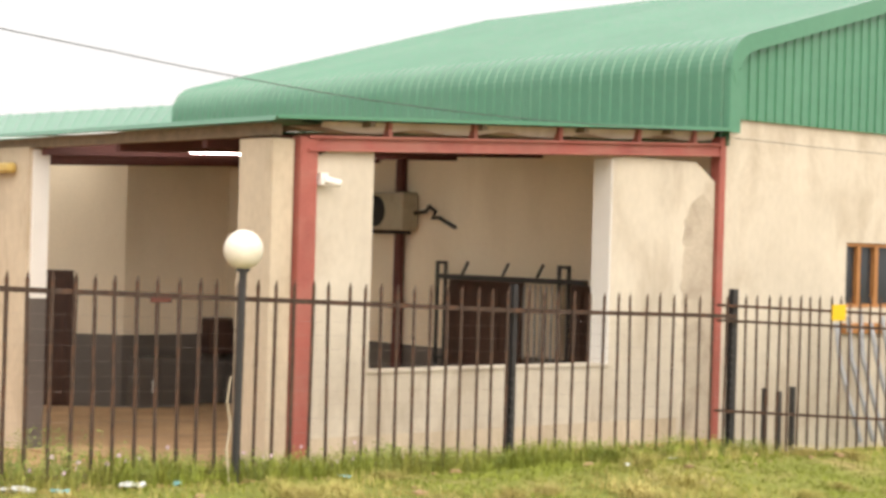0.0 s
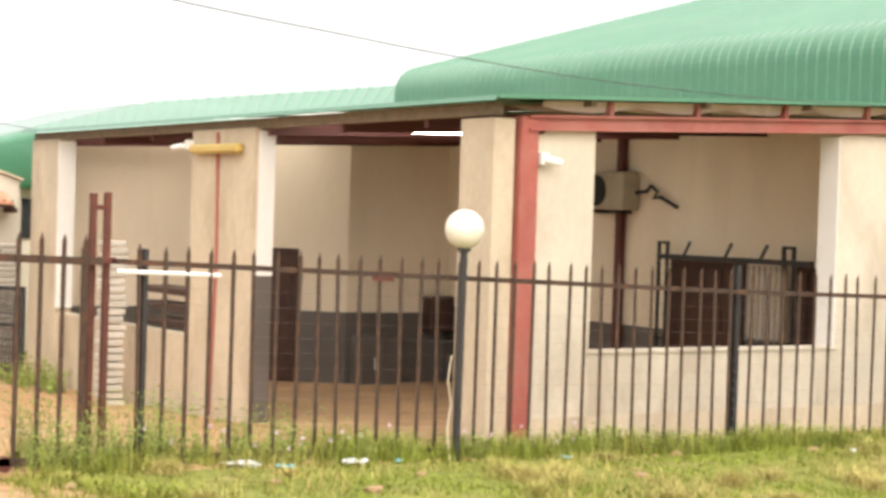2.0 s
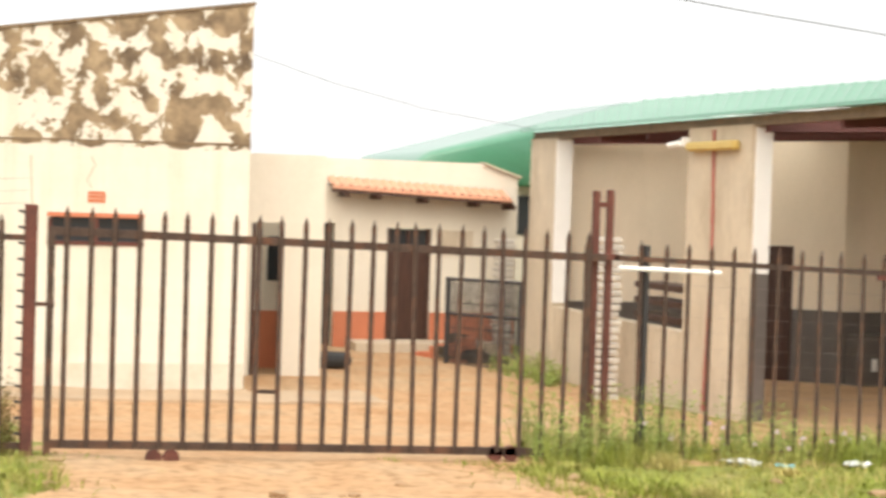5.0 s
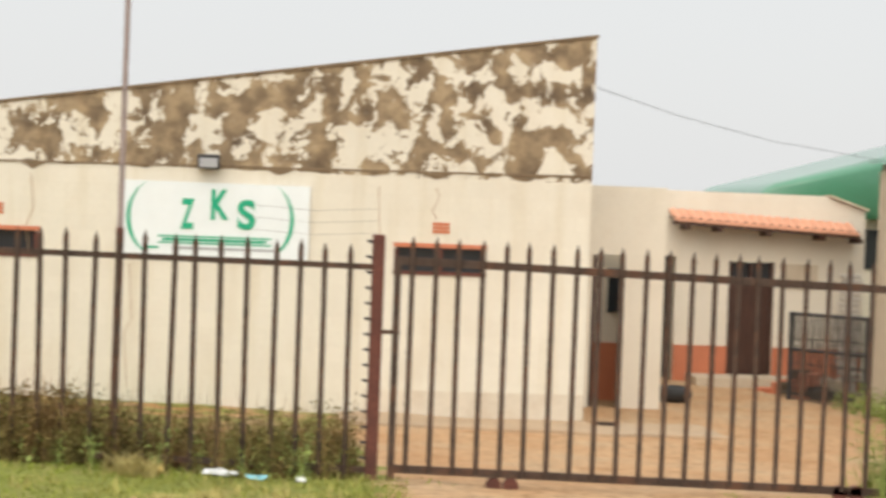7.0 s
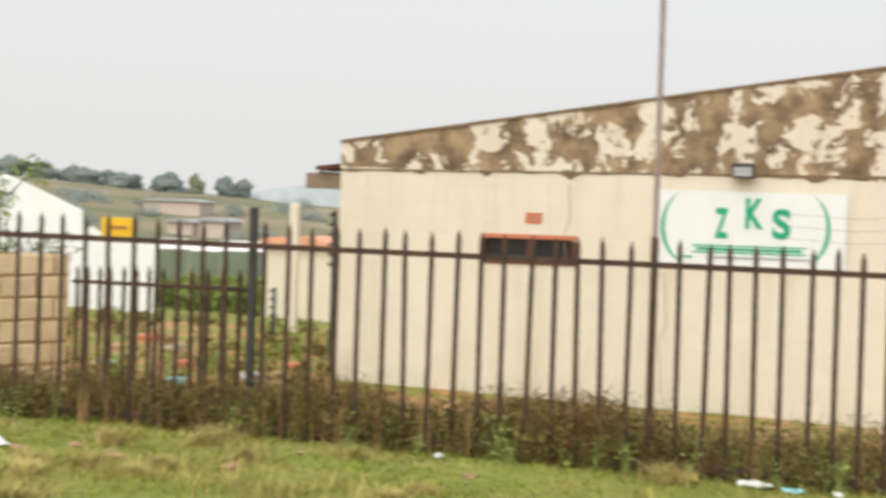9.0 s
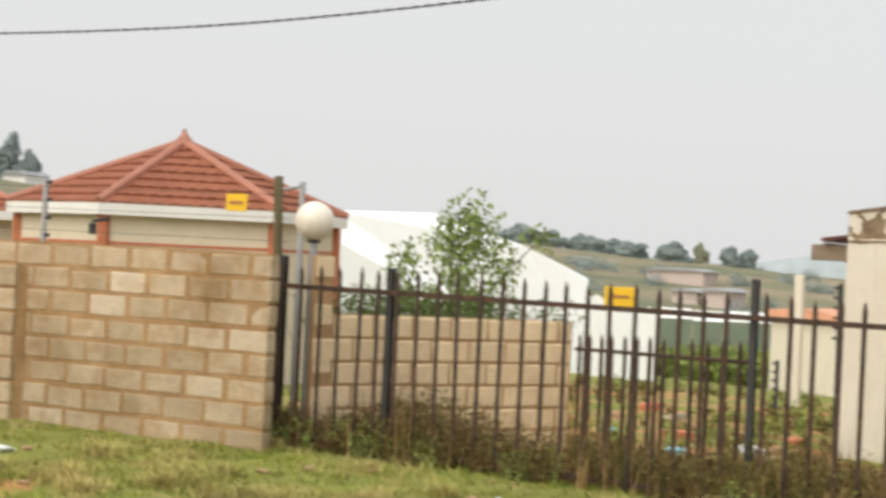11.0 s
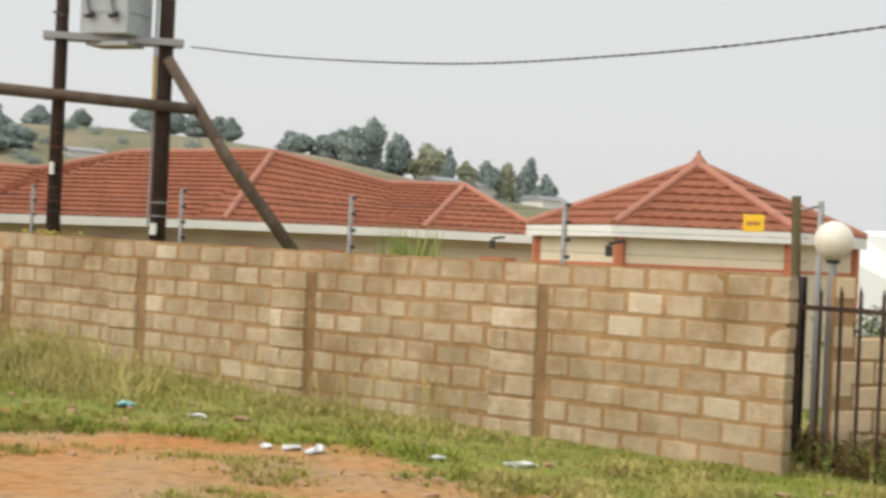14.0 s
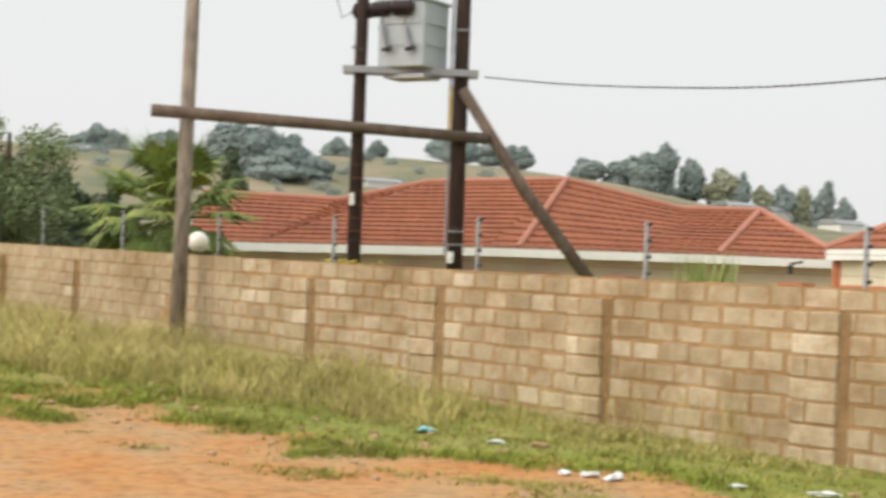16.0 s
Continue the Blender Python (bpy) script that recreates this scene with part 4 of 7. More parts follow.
def picket_mesh(h):
    """A folded steel pale with a pointed head, standing on z = 0."""
    bm = B()
    w, d = 0.02, 0.014
    ring = [(-w, 0.0), (-w * 0.45, -d), (w * 0.45, -d), (w, 0.0), (w * 0.45, -d + 0.006), (-w * 0.45, -d + 0.006)]
    lo = [bm.verts.new((x, y, 0)) for x, y in ring]
    hi = [bm.verts.new((x, y, h - 0.07)) for x, y in ring]
    for i in range(6):
        bm.faces.new((lo[i], lo[(i + 1) % 6], hi[(i + 1) % 6], hi[i]))
    tip = bm.verts.new((0, -d * 0.6, h))
    for i in range(6):
        bm.faces.new((hi[i], hi[(i + 1) % 6], tip))
    return mesh_of("picket", bm, "fence")


PICKETS = {}


def picket(parent, x, y, z0, z1):
    h = round((z1 - z0) / 0.03) * 0.03
    if h not in PICKETS:
        PICKETS[h] = picket_mesh(h)
    ob = new("picket", PICKETS[h])
    ob.parent = parent
    ob.location = Vector((x, y - 0.012, z1 - h)) - BASE[parent.name]
    ob.rotation_euler = (rnd.gauss(0, 0.004), rnd.gauss(0, 0.006), 0)


def rail(parent, x0, z0, x1, z1, y=FY, t=0.022, mat="fence"):
    bm = B()
    prism(bm, [(x0, z0 - t), (x1, z1 - t), (x1, z1 + t), (x0, z0 + t)], y, y + 0.04)
    part("rail", bm, mat, parent)


def steel_post(parent, x, z0, z1, y=FY + 0.05, w=0.035, mat="black_steel", name="post"):
    bm = B()
    box(bm, x - w, x + w, y, y + 0.008, z0, z1)
    box(bm, x - w, x + w, y + 0.06, y + 0.068, z0, z1)
    box(bm, x - 0.005, x + 0.005, y + 0.008, y + 0.06, z0, z1)
    part(name, bm, mat, parent)


def ftop(x):
    return 1.72 - 0.014 * x if x < 5.7 else 1.60 - 0.0184 * (x - 6.4)


def frail(x):
    return 1.535 - 0.0105 * x if x < 5.7 else 1.38 - 0.021 * (x - 6.4)


def fence_run(x0, x1, first, pitch, posts, label):
    f = thing("palisade_fence", ((x0 + x1) / 2, FY, lerp((x0 + x1) / 2, LINE)), label, "fence", "palisade fence sections")
    rail(f, x0, frail(x0), x1, frail(x1))
    rail(f, x0, lerp(x0, LINE) + 0.07, x1, lerp(x1, LINE) + 0.07)
    x = first
    while x < x1 - 0.03:
        picket(f, x + rnd.gauss(0, 0.005), FY, lerp(x, LINE) - 0.02, ftop(x) + rnd.gauss(0, 0.008))
        x += pitch
    for x, up in posts:
        steel_post(f, x, lerp(x, LINE) - 0.2, ftop(x) + up, w=0.045 if x < -8 else 0.026 if up >= 0 else 0.018)
    return f


fence_a = fence_run(-8.6, -4.21, -8.49, 0.195, [(-8.57, 0.05), (-7.45, 0.0)], "dark steel palisade fence standing in weeds")
fence_b = fence_run(-4.21, 0.8, -4.08, 0.1882, [(-4.21, 0.10)], "dark steel palisade fence standing in weeds")
fence_c = fence_run(5.35, 11.98, 5.592, 0.201, [(5.66, -0.06)], "dark steel palisade fence along the veranda")
fence_d = fence_run(11.98, 15.3, 12.083, 0.2154, [(11.98, 0.03)], "dark steel palisade fence along the veranda")
part("rail_sleeve", tube(B(), [(5.38, FY - 0.01, 1.40), (6.28, FY - 0.01, 1.375)], 0.020, 8), "white", fence_c, "white painted pipe on the rail")
for f_ in (fence_c, fence_d):
    f_.location.x += 0.04
part("plate", box(B(), 7.72, 7.92, FY - 0.03, FY - 0.01, 1.34, 1.38), "rust", fence_c)
for f_, xa, xb, z0_ in ((fence_c, 5.7, 11.95, 0.16), (fence_d, 12.0, 15.3, 0.10)):
    for k in range(9):
        lift = lerp(xb, LINE) - lerp(xa, LINE)
        part("strand", tube(B(), [(xa, FY + 0.13, z0_ + 0.128 * k - lift / 2), ((xa + xb) / 2, FY + 0.13, z0_ + 0.128 * k - 0.008), (xb, FY + 0.13, z0_ + 0.128 * k + lift / 2)], 0.0009, 4), "pole_steel", f_)
fence_e = thing("palisade_fence", (17.5, FY, -0.5), "dark steel palisade fence with two upper rails", "fence", "palisade fence sections")
for za, zb in ((1.32, 1.16), (1.15, 0.97), (0.14, -0.25)):
    rail(fence_e, 15.05, za, 21.0, zb - 0.05, t=0.016)
for i in range(28):
    x = 15.5 + i * 0.19
    picket(fence_e, x, FY, -0.5, 1.455 - (x - 15.4) * 0.004)
steel_post(fence_e, 15.38, -0.7, 1.50, w=0.045)
for f_, x_, y_, z_ in ((fence_e, 15.335, FY + 0.05, -0.3), (fence_a, -8.60, FY + 0.05, 0.35), (fence_d, 11.955, FY + 0.05, -0.2)):
    for k in range(9 if f_ is fence_d else 17):
        part("spike", tube(B(), [(x_, y_, z_ + k * 0.095), (x_ - 0.045, y_ - 0.02, z_ + k * 0.095 + 0.02)], 0.012, 5), "black_steel", f_)
part("warning_sign", box(B(), 17.02, 17.28, FY - 0.04, FY - 0.03, 1.14, 1.33), "yellow", fence_e, "small yellow warning sign")

gate = thing("sliding_gate", (3.3, FY, -0.1), "brown steel palisade sliding gate, closed", "gate")
for i in range(24):
    x = 1.075 + i * 0.1765
    picket(gate, x, FY - 0.05, 0.0 - 0.023 * (x - 1.1), 1.775 - 0.02 * (x - 1.1))
rail(gate, 0.95, 1.585, 5.3, 1.475, FY - 0.05, 0.03)
rail(gate, 0.95, 0.03, 5.15, -0.08, FY - 0.05, 0.03)
rail(gate, 0.86, 1.05, 1.0, 1.05, FY - 0.09, 0.015)
for x in (0.97, 5.15):
    part("stile", box(B(), x - 0.025, x + 0.025, FY - 0.06, FY - 0.01, -0.05, 1.58), "fence", gate)
for x in (1.75, 1.88, 4.42, 4.55):
    bm = B()
    tube(bm, [(x, FY - 0.05, -0.08), (x, FY + 0.01, -0.08)], 0.06, 12)
    part("wheel", bm, "rust", gate)

gpost = thing("gate_post", (0.83, FY, -0.2), "rusty steel gate post with barbed spikes", "gate post")
part("post", box(B(), 0.78, 0.87, FY - 0.06, FY + 0.06, -0.3, 1.77, 0.006), "rust", gpost)
for i in range(15):
    z = 0.1 + i * 0.115
    part("spike", tube(B(), [(0.79, FY - 0.03, z), (0.735, FY - 0.045, z + 0.012)], 0.011, 6), "black_steel", gpost)
catch = thing("gate_guide_post", (5.25, FY, -0.2), "twin rusty red steel gate guide posts", "gate post")
for x, z in ((5.24, 2.01), (5.36, 2.02)):
    part("post", box(B(), x - 0.025, x + 0.025, FY + 0.03, FY + 0.09, -0.3, z, 0.004), "rust", catch)
part("crossbar", box(B(), 5.265, 5.335, FY + 0.05, FY + 0.09, 1.88, 1.92), "rust", catch)
part("crossbar", box(B(), 5.14, 5.42, FY + 0.0, FY + 0.03, 1.46, 1.51), "rust", catch)

flag = thing("flagpole", (-0.85, FY + 0.15, -0.1), "tall thin steel pole, rusty below", "pole")
fx = -1.09
part("lower_pole", tube(B(), [(fx, FY + 0.12, -0.15), (fx + 0.0, FY + 0.12, 1.75)], 0.03, 10), "rust", flag)
part("upper_pole", tube(B(), [(fx, FY + 0.12, 1.75), (fx, FY + 0.12, 6.5)], 0.022, 10), "pole_steel", flag)

# ---- globe lamps ----
def globe_lamp(x, y, z0, z1, r, label, mat="black_steel"):
    t = thing("globe_lamp", (x, y, z0), label, "lamp", "globe lamps")
    part("globe", ball(B(), (x, y, z1), r, 24, 16), "globe", t, "white opal globe", smooth=True)
    part("collar", tube(B(), [(x, y, z1 - r * 1.12), (x, y, z1 - r * 0.86)], r * 0.34, 12), "black_steel", t)
    part("pole", tube(B(), [(x - 0.02, y, z0), (x, y, z1 - r * 1.1)], 0.035, 10), mat, t)
    return t


globe_lamp(8.50, 12.7, -0.3, 1.81, 0.173, "globe lamp on a thin dark post by the fence")
globe_lamp(-8.36, 13.25, 0.1, 2.21, 0.175, "globe lamp on a grey post by the block wall", "galv")
globe_lamp(-25.3, 13.2, 0.8, 2.28, 0.17, "globe lamp behind the block wall")

# ---- block wall ----
WY = 12.4
BW, BH = 0.436, 0.213
wall = thing("block_wall", (-20.0, WY, 0.3), "garden wall of bare concrete blocks with sandy mortar and piers", "wall")


def wtop(x):
    return lerp(x, [(-34, 2.25), (-31, 2.19), (-21, 2.03), (-15, 1.95), (-8.3, 1.91)])


def block_mesh(w, h, d, mat):
    bm = B()
    box(bm, -w / 2, w / 2, 0, d, 0, h, 0.012)
    for v_ in bm.verts:
        v_.co += Vector((rnd.gauss(0, 0.004), rnd.gauss(0, 0.0012), rnd.gauss(0, 0.004)))
    return mesh_of("block", bm, mat)


BLOCKS = {}


def block(parent, x, y, z, w=BW - 0.022, h=BH - 0.018, d=0.14, turn=0.0, mat="block"):
    key = (round(w, 2), round(h, 2), round(d, 2), mat, rnd.randrange(4))
    if key not in BLOCKS:
        BLOCKS[key] = block_mesh(*key[:4])
    ob = new("block", BLOCKS[key])
    ob.parent = parent
    ob.location = Vector((x, y, z)) - BASE[parent.name]
    ob.rotation_euler = (rnd.gauss(0, 0.005), rnd.gauss(0, 0.006), turn + rnd.gauss(0, 0.005))


WX0, WX1 = -34.0, -8.22
bm = B()
xs = [WX0 + (WX1 - 0.03 - WX0) * i / 24 for i in range(25)]
for a, b in zip(xs, xs[1:]):
    prism(bm, [(a, -0.1), (b, -0.1), (b, wtop(b) - 0.012), (a, wtop(a) - 0.012)], WY + 0.006, WY + 0.13)
part("mortar", bm, "mortar", wall, "sandy brown mortar")
PIERS = [-10.95, -14.27, -17.36, -20.38, -24.2, -28.13, -31.45]
rest = []
for row in range(10):
    x = WX1 - (0.0 if row % 2 else BW / 2)
    first = True
    while x > WX0:
        w = BW if not first or row % 2 else BW / 2
        if first and row % 2 == 0:
            xc, first = WX1 - BW / 4, False
            w = BW / 2
        else:
            xc, first = x - BW / 2, False
            x -= BW
        z = wtop(xc) - (row + 1) * BH
        if z + BH < lerp(xc, LINE) - 0.05:
            continue
        if xc > -22.5:
            block(wall, xc, WY + rnd.uniform(-0.004, 0.004), z + rnd.gauss(0, 0.003), w - 0.036 + rnd.gauss(0, 0.012), BH - 0.030 + rnd.gauss(0, 0.006))
        else:
            rest.append((xc, z, w - 0.024))
bm = B()
for xc, z, w in rest:
    box(bm, xc - w / 2, xc + w / 2, WY - rnd.random() * 0.006, WY + 0.12, z, z + BH - 0.02)
tagged(part("blocks", bm, "block", wall), kind="stuff")
for px in PIERS:
    zt = wtop(px) - BH - 0.01
    part("pier_core", box(B(), px - 0.57, px - 0.03, WY - 0.085, WY + 0.02, -0.1, zt - 0.01), "mortar", wall)
    part("mortar_fillet", prism(B(), [(px - 0.03, WY - 0.075), (px + 0.015, WY - 0.04), (px + 0.06, WY - 0.004), (px + 0.06, WY + 0.01), (px - 0.03, WY + 0.01)], -0.1, zt - 0.02, "z"), "mortar", wall)
    for row in range(8):
        z = zt - (row + 1) * BH
        if z + BH < lerp(px, LINE) - 0.05:
            continue
        if row % 2 == 0:
            block(wall, px - 0.49, WY - 0.10, z, 0.19, BH - 0.026, d=0.11)
            block(wall, px - 0.19, WY - 0.10 + rnd.gauss(0, 0.008), z, 0.36, BH - 0.026, d=0.11)
        else:
            block(wall, px - 0.30 + rnd.gauss(0, 0.01), WY - 0.10 + rnd.gauss(0, 0.008), z, 0.57, BH - 0.026, d=0.11)

# the return wall behind the fence
ret = thing("return_wall", (-7.6, 14.4, 0.0), "lower return wall of bare concrete blocks", "wall")
A, E_ = Vector((-8.30, 13.2, 0)), Vector((-6.98, 15.9, 0))
RT = (1.40, 1.38)
way = (E_ - A).normalized()
turn = math.atan2(way.y, way.x)
bm = B()
n_ = Vector((-way.y, way.x, 0)) * 0.13
for p, q, t0, t1 in ((A, A + way * 0.2, 1.92, 1.92), (A + way * 0.2, E_, RT[0], RT[1])):
    vs = [bm.verts.new(v_) for v_ in (p + Vector((0, 0, -0.4)), q + Vector((0, 0, -0.4)), q + Vector((0, 0, t1 - 0.015)), p + Vector((0, 0, t0 - 0.015)))]
    us = [bm.verts.new(v_.co + n_) for v_ in vs]
    bm.faces.new(vs), bm.faces.new(us[::-1])
    for i in range(4):
        bm.faces.new((vs[i], vs[(i + 1) % 4], us[(i + 1) % 4], us[i]))
part("mortar", bm, "mortar_orange", ret)
L_ = (E_ - A).length
for row in range(9):
    s = 0.0 if row % 2 else -BW / 2
    while s < L_ - 0.1:
        a, b = max(0, s), min(L_, s + BW)
        c_ = A + way * ((a + b) / 2)
        zt = 1.92 if (a + b) / 2 < 0.2 else RT[0] + (RT[1] - RT[0]) * (a + b) / 2 / L_
        z = zt - (row + 1) * BH
        if b - a > 0.1 and z > -0.55:
            block(ret, c_.x + 0.012 * way.y, c_.y - 0.012 * way.x, z, b - a - 0.03, BH - 0.024, d=0.13, turn=turn, mat="block_pale_lifted")
        s += BW
wp = thing("wooden_post", (-8.7, 13.22, 0.2), "greenish treated wooden post at the wall's end", "post")
part("post", tube(B(), [(-8.66, 13.22, 0.0), (-8.70, 13.22, 1.4), (-8.745, 13.22, 2.60)], 0.046, 10, 0.041), "post_wood", wp)

# electric fence uprights and wires on the wall
EP = [(-10.94, 2.50), (-13.97, 2.55), (-16.99, 2.61), (-20.27, 2.66), (-23.57, 2.70), (-26.93, 2.78), (-30.3, 2.86)]
for x, z in EP:
    e = thing("electric_fence_post", (x, WY + 0.3, wtop(x) - 0.4), "galvanised electric fence upright with black insulators", "fence post", "electric fence uprights")
    part("upright", box(B(), x - 0.022, x + 0.022, WY + 0.22, WY + 0.25, wtop(x) - 0.35, z), "galv", e)
    for k in range(4):
        zz = wtop(x) + 0.05 + k * (z - wtop(x) - 0.08) / 3
        part("insulator", tube(B(), [(x + 0.022, WY + 0.235, zz), (x + 0.065, WY + 0.235, zz)], 0.02, 8), "black_steel", e)

e = thing("electric_fence_post", (-8.82, 13.75, 0.0), "galvanised electric fence upright with an arm", "fence post", "electric fence uprights")
part("upright", box(B(), -8.845, -8.80, 13.73, 13.76, 0.0, 2.58), "galv", e)
part("arm", tube(B(), [(-9.05, 13.74, 2.50), (-8.82, 13.74, 2.54)], 0.015, 6), "galv", e)

# ---- transformer on its pole structure ----
pl = thing("transformer_structure", (-22.0, 14.5, 0.6), "wooden pole structure carrying a grey transformer", "power poles")
P1, P2, P3 = Vector((-23.62, 12.02, 0)), Vector((-22.33, 14.28, 0)), Vector((-21.46, 15.54, 0))
part("pole", tube(B(), [(P1.x, P1.y, 0.55), (P1.x + 0.0, P1.y + 0.03, 3.5), (P1.x + 0.02, P1.y + 0.06, 7.6)], 0.125, 14, 0.10), "pole", pl, "weathered grey wooden pole", smooth=True)
part("pole", tube(B(), [(P2.x, P2.y, 0.4), (P2.x, P2.y, 4.0), (P2.x, P2.y, 8.2)], 0.112, 14, 0.09), "pole_dark", pl, "dark creosoted wooden pole", smooth=True)
part("pole", tube(B(), [(P3.x, P3.y, 0.3), (P3.x + 0.0, P3.y, 4.0), (P3.x, P3.y, 8.2)], 0.125, 14, 0.11), "pole_dark", pl, "dark creosoted wooden pole", smooth=True)
part("cross_pole", tube(B(), [(-23.83, 11.56, 4.20), (-22.55, 13.75, 4.10), (-21.05, 15.80, 3.97)], 0.095, 12, 0.085), "pole_cross", pl, "weathered horizontal pole", smooth=True)
part("strut", tube(B(), [(-21.36, 15.50, 4.72), (-20.78, 16.32, 3.2), (-19.95, 17.45, 1.4)], 0.085, 12, 0.1), "pole_cross", pl, "weathered diagonal strut pole", smooth=True)
part("tag", box(B(), P2.x + 0.05, P2.x + 0.12, P2.y - 0.14, P2.y - 0.1, 2.9, 3.08), "white", pl, "small white tag")
part("tag", box(B(), P3.x + 0.02, P3.x + 0.12, P3.y - 0.16, P3.y - 0.11, 2.08, 2.25), "white", pl, "small white tag")
part("cable_guard", tube(B(), [(P3.x - 0.06, P3.y - 0.14, 4.1), (P3.x - 0.06, P3.y - 0.14, 4.75)], 0.03, 8), "lampyellow", pl, "yellow cable guard")
part("cable_run", tube(B(), [(P3.x - 0.12, P3.y - 0.1, 2.2), (P3.x - 0.12, P3.y - 0.1, 6.4)], 0.02, 6), "galv", pl)
for z in (2.35, 2.55, 3.95, 5.6, 6.2):
    part("band", tube(B(), [(P3.x, P3.y, z), (P3.x, P3.y, z + 0.02)], 0.127, 14), "galv", pl)
for z in (2.5, 2.7, 2.9, 3.1, 3.3, 3.5):
    part("band", tube(B(), [(P2.x, P2.y, z), (P2.x, P2.y, z + 0.02)], 0.115, 14), "rust", pl)
ax = (P3 - P2).normalized()
sd = Vector((-ax.y, ax.x, 0))


def oriented(bm, c, lx, ly, z0, z1, bevel=0.0, twist=0.0):
    """A box round c, lx along the line of the poles and ly across it, twisted about its upright axis."""
    tmp = B()
    box(tmp, -lx / 2, lx / 2, -ly / 2, ly / 2, z0, z1, bevel)
    m = Matrix.Translation((c.x, c.y, 0)) @ Matrix.Rotation(math.atan2(ax.y, ax.x) + radians(twist), 4, "Z")
    tmp.transform(m)
    me_ = bpy.data.meshes.new("tmp")
    tmp.to_mesh(me_)
    tmp.free()
    bm.from_mesh(me_)
    bpy.data.meshes.remove(me_)
    return bm


mid_ = (P2 + P3) / 2
for s_ in (-0.16, 0.16):
    part("platform_beam", oriented(B(), mid_ + sd * s_, 2.05, 0.07, 4.90, 5.0), "galv", pl, "galvanised platform channel")
TW = -30
tc_ = mid_ + ax * 0.02
tx_ = Vector((ax.x * math.cos(radians(TW)) - ax.y * math.sin(radians(TW)), ax.x * math.sin(radians(TW)) + ax.y * math.cos(radians(TW)), 0))
tn_ = Vector((tx_.y, -tx_.x, 0))
if tn_.dot(tc_) > 0:
    tn_ = -tn_
tank = part("transformer", oriented(B(), tc_, 0.80, 0.74, 4.99, 5.98, 0.02, TW), "transformer", pl, "light grey transformer tank")
part("lid", oriented(B(), tc_, 0.86, 0.80, 5.98, 6.03, 0.01, TW), "transformer", tank)
part("skid", oriented(B(), tc_, 0.7, 0.5, 4.84, 4.90, 0.0, TW), "galv", tank)
for z in (5.32, 5.64):
    part("rib", oriented(B(), tc_, 0.84, 0.60, z, z + 0.025, 0.0, TW), "transformer", tank)
    part("rib", oriented(B(), tc_, 0.60, 0.78, z, z + 0.025, 0.0, TW), "transformer", tank)
for k in range(3):
    p0 = tc_ + tn_ * (0.30 + 0.06 * k) + tx_ * (-0.88 + 0.38 * k)
    bm = B()
    tube(bm, [(p0.x, p0.y, 5.87), (p0.x + tx_.x * 0.34, p0.y + tx_.y * 0.34, 5.88)], 0.06, 10)
    for j in range(5):
        s0, s1 = 0.03 + 0.062 * j, 0.055 + 0.062 * j
        tube(bm, [(p0.x + tx_.x * s0, p0.y + tx_.y * s0, 5.87), (p0.x + tx_.x * s1, p0.y + tx_.y * s1, 5.87)], 0.125, 12, 0.11)
    part("bushing", bm, "porcelain", tank, "ribbed brown porcelain insulator", smooth=True)
for k in range(2):
    c_ = tc_ + tn_ * 0.44 + tx_ * (-0.27 + 0.40 * k)
    part("arrester", tube(B(), [(c_.x - tx_.x * 0.05, c_.y - tx_.y * 0.05, 5.60), (c_.x + tx_.x * 0.04, c_.y + tx_.y * 0.04, 5.27)], 0.042, 10), "galv", tank, "grey surge arrester")
    part("terminal", tube(B(), [(c_.x, c_.y, 5.25), (c_.x + tx_.x * 0.14, c_.y + tx_.y * 0.14, 5.27)], 0.038, 8), "black_steel", tank)
    part("lead", tube(B(), [(c_.x - tx_.x * 0.05, c_.y - tx_.y * 0.05, 5.58), (c_.x, c_.y, 5.78), (c_.x - tx_.x * 0.2, c_.y - tx_.y * 0.2, 5.9)], 0.008, 5), "wire", tank)


part("lead", tube(B(), [(P2.x - 0.25, P2.y - 0.1, 6.6), (P2.x - 0.38, P2.y - 0.25, 6.1), (P2.x - 0.25, P2.y - 0.2, 5.75), (P2.x - 0.1, P2.y - 0.1, 5.85)], 0.008, 5), "wire", tank)
part("fuse_arm", tube(B(), [(P2.x - 0.05, P2.y - 0.12, 5.3), (P2.x + 0.12, P2.y - 0.05, 5.24)], 0.02, 6), "black_steel", pl)


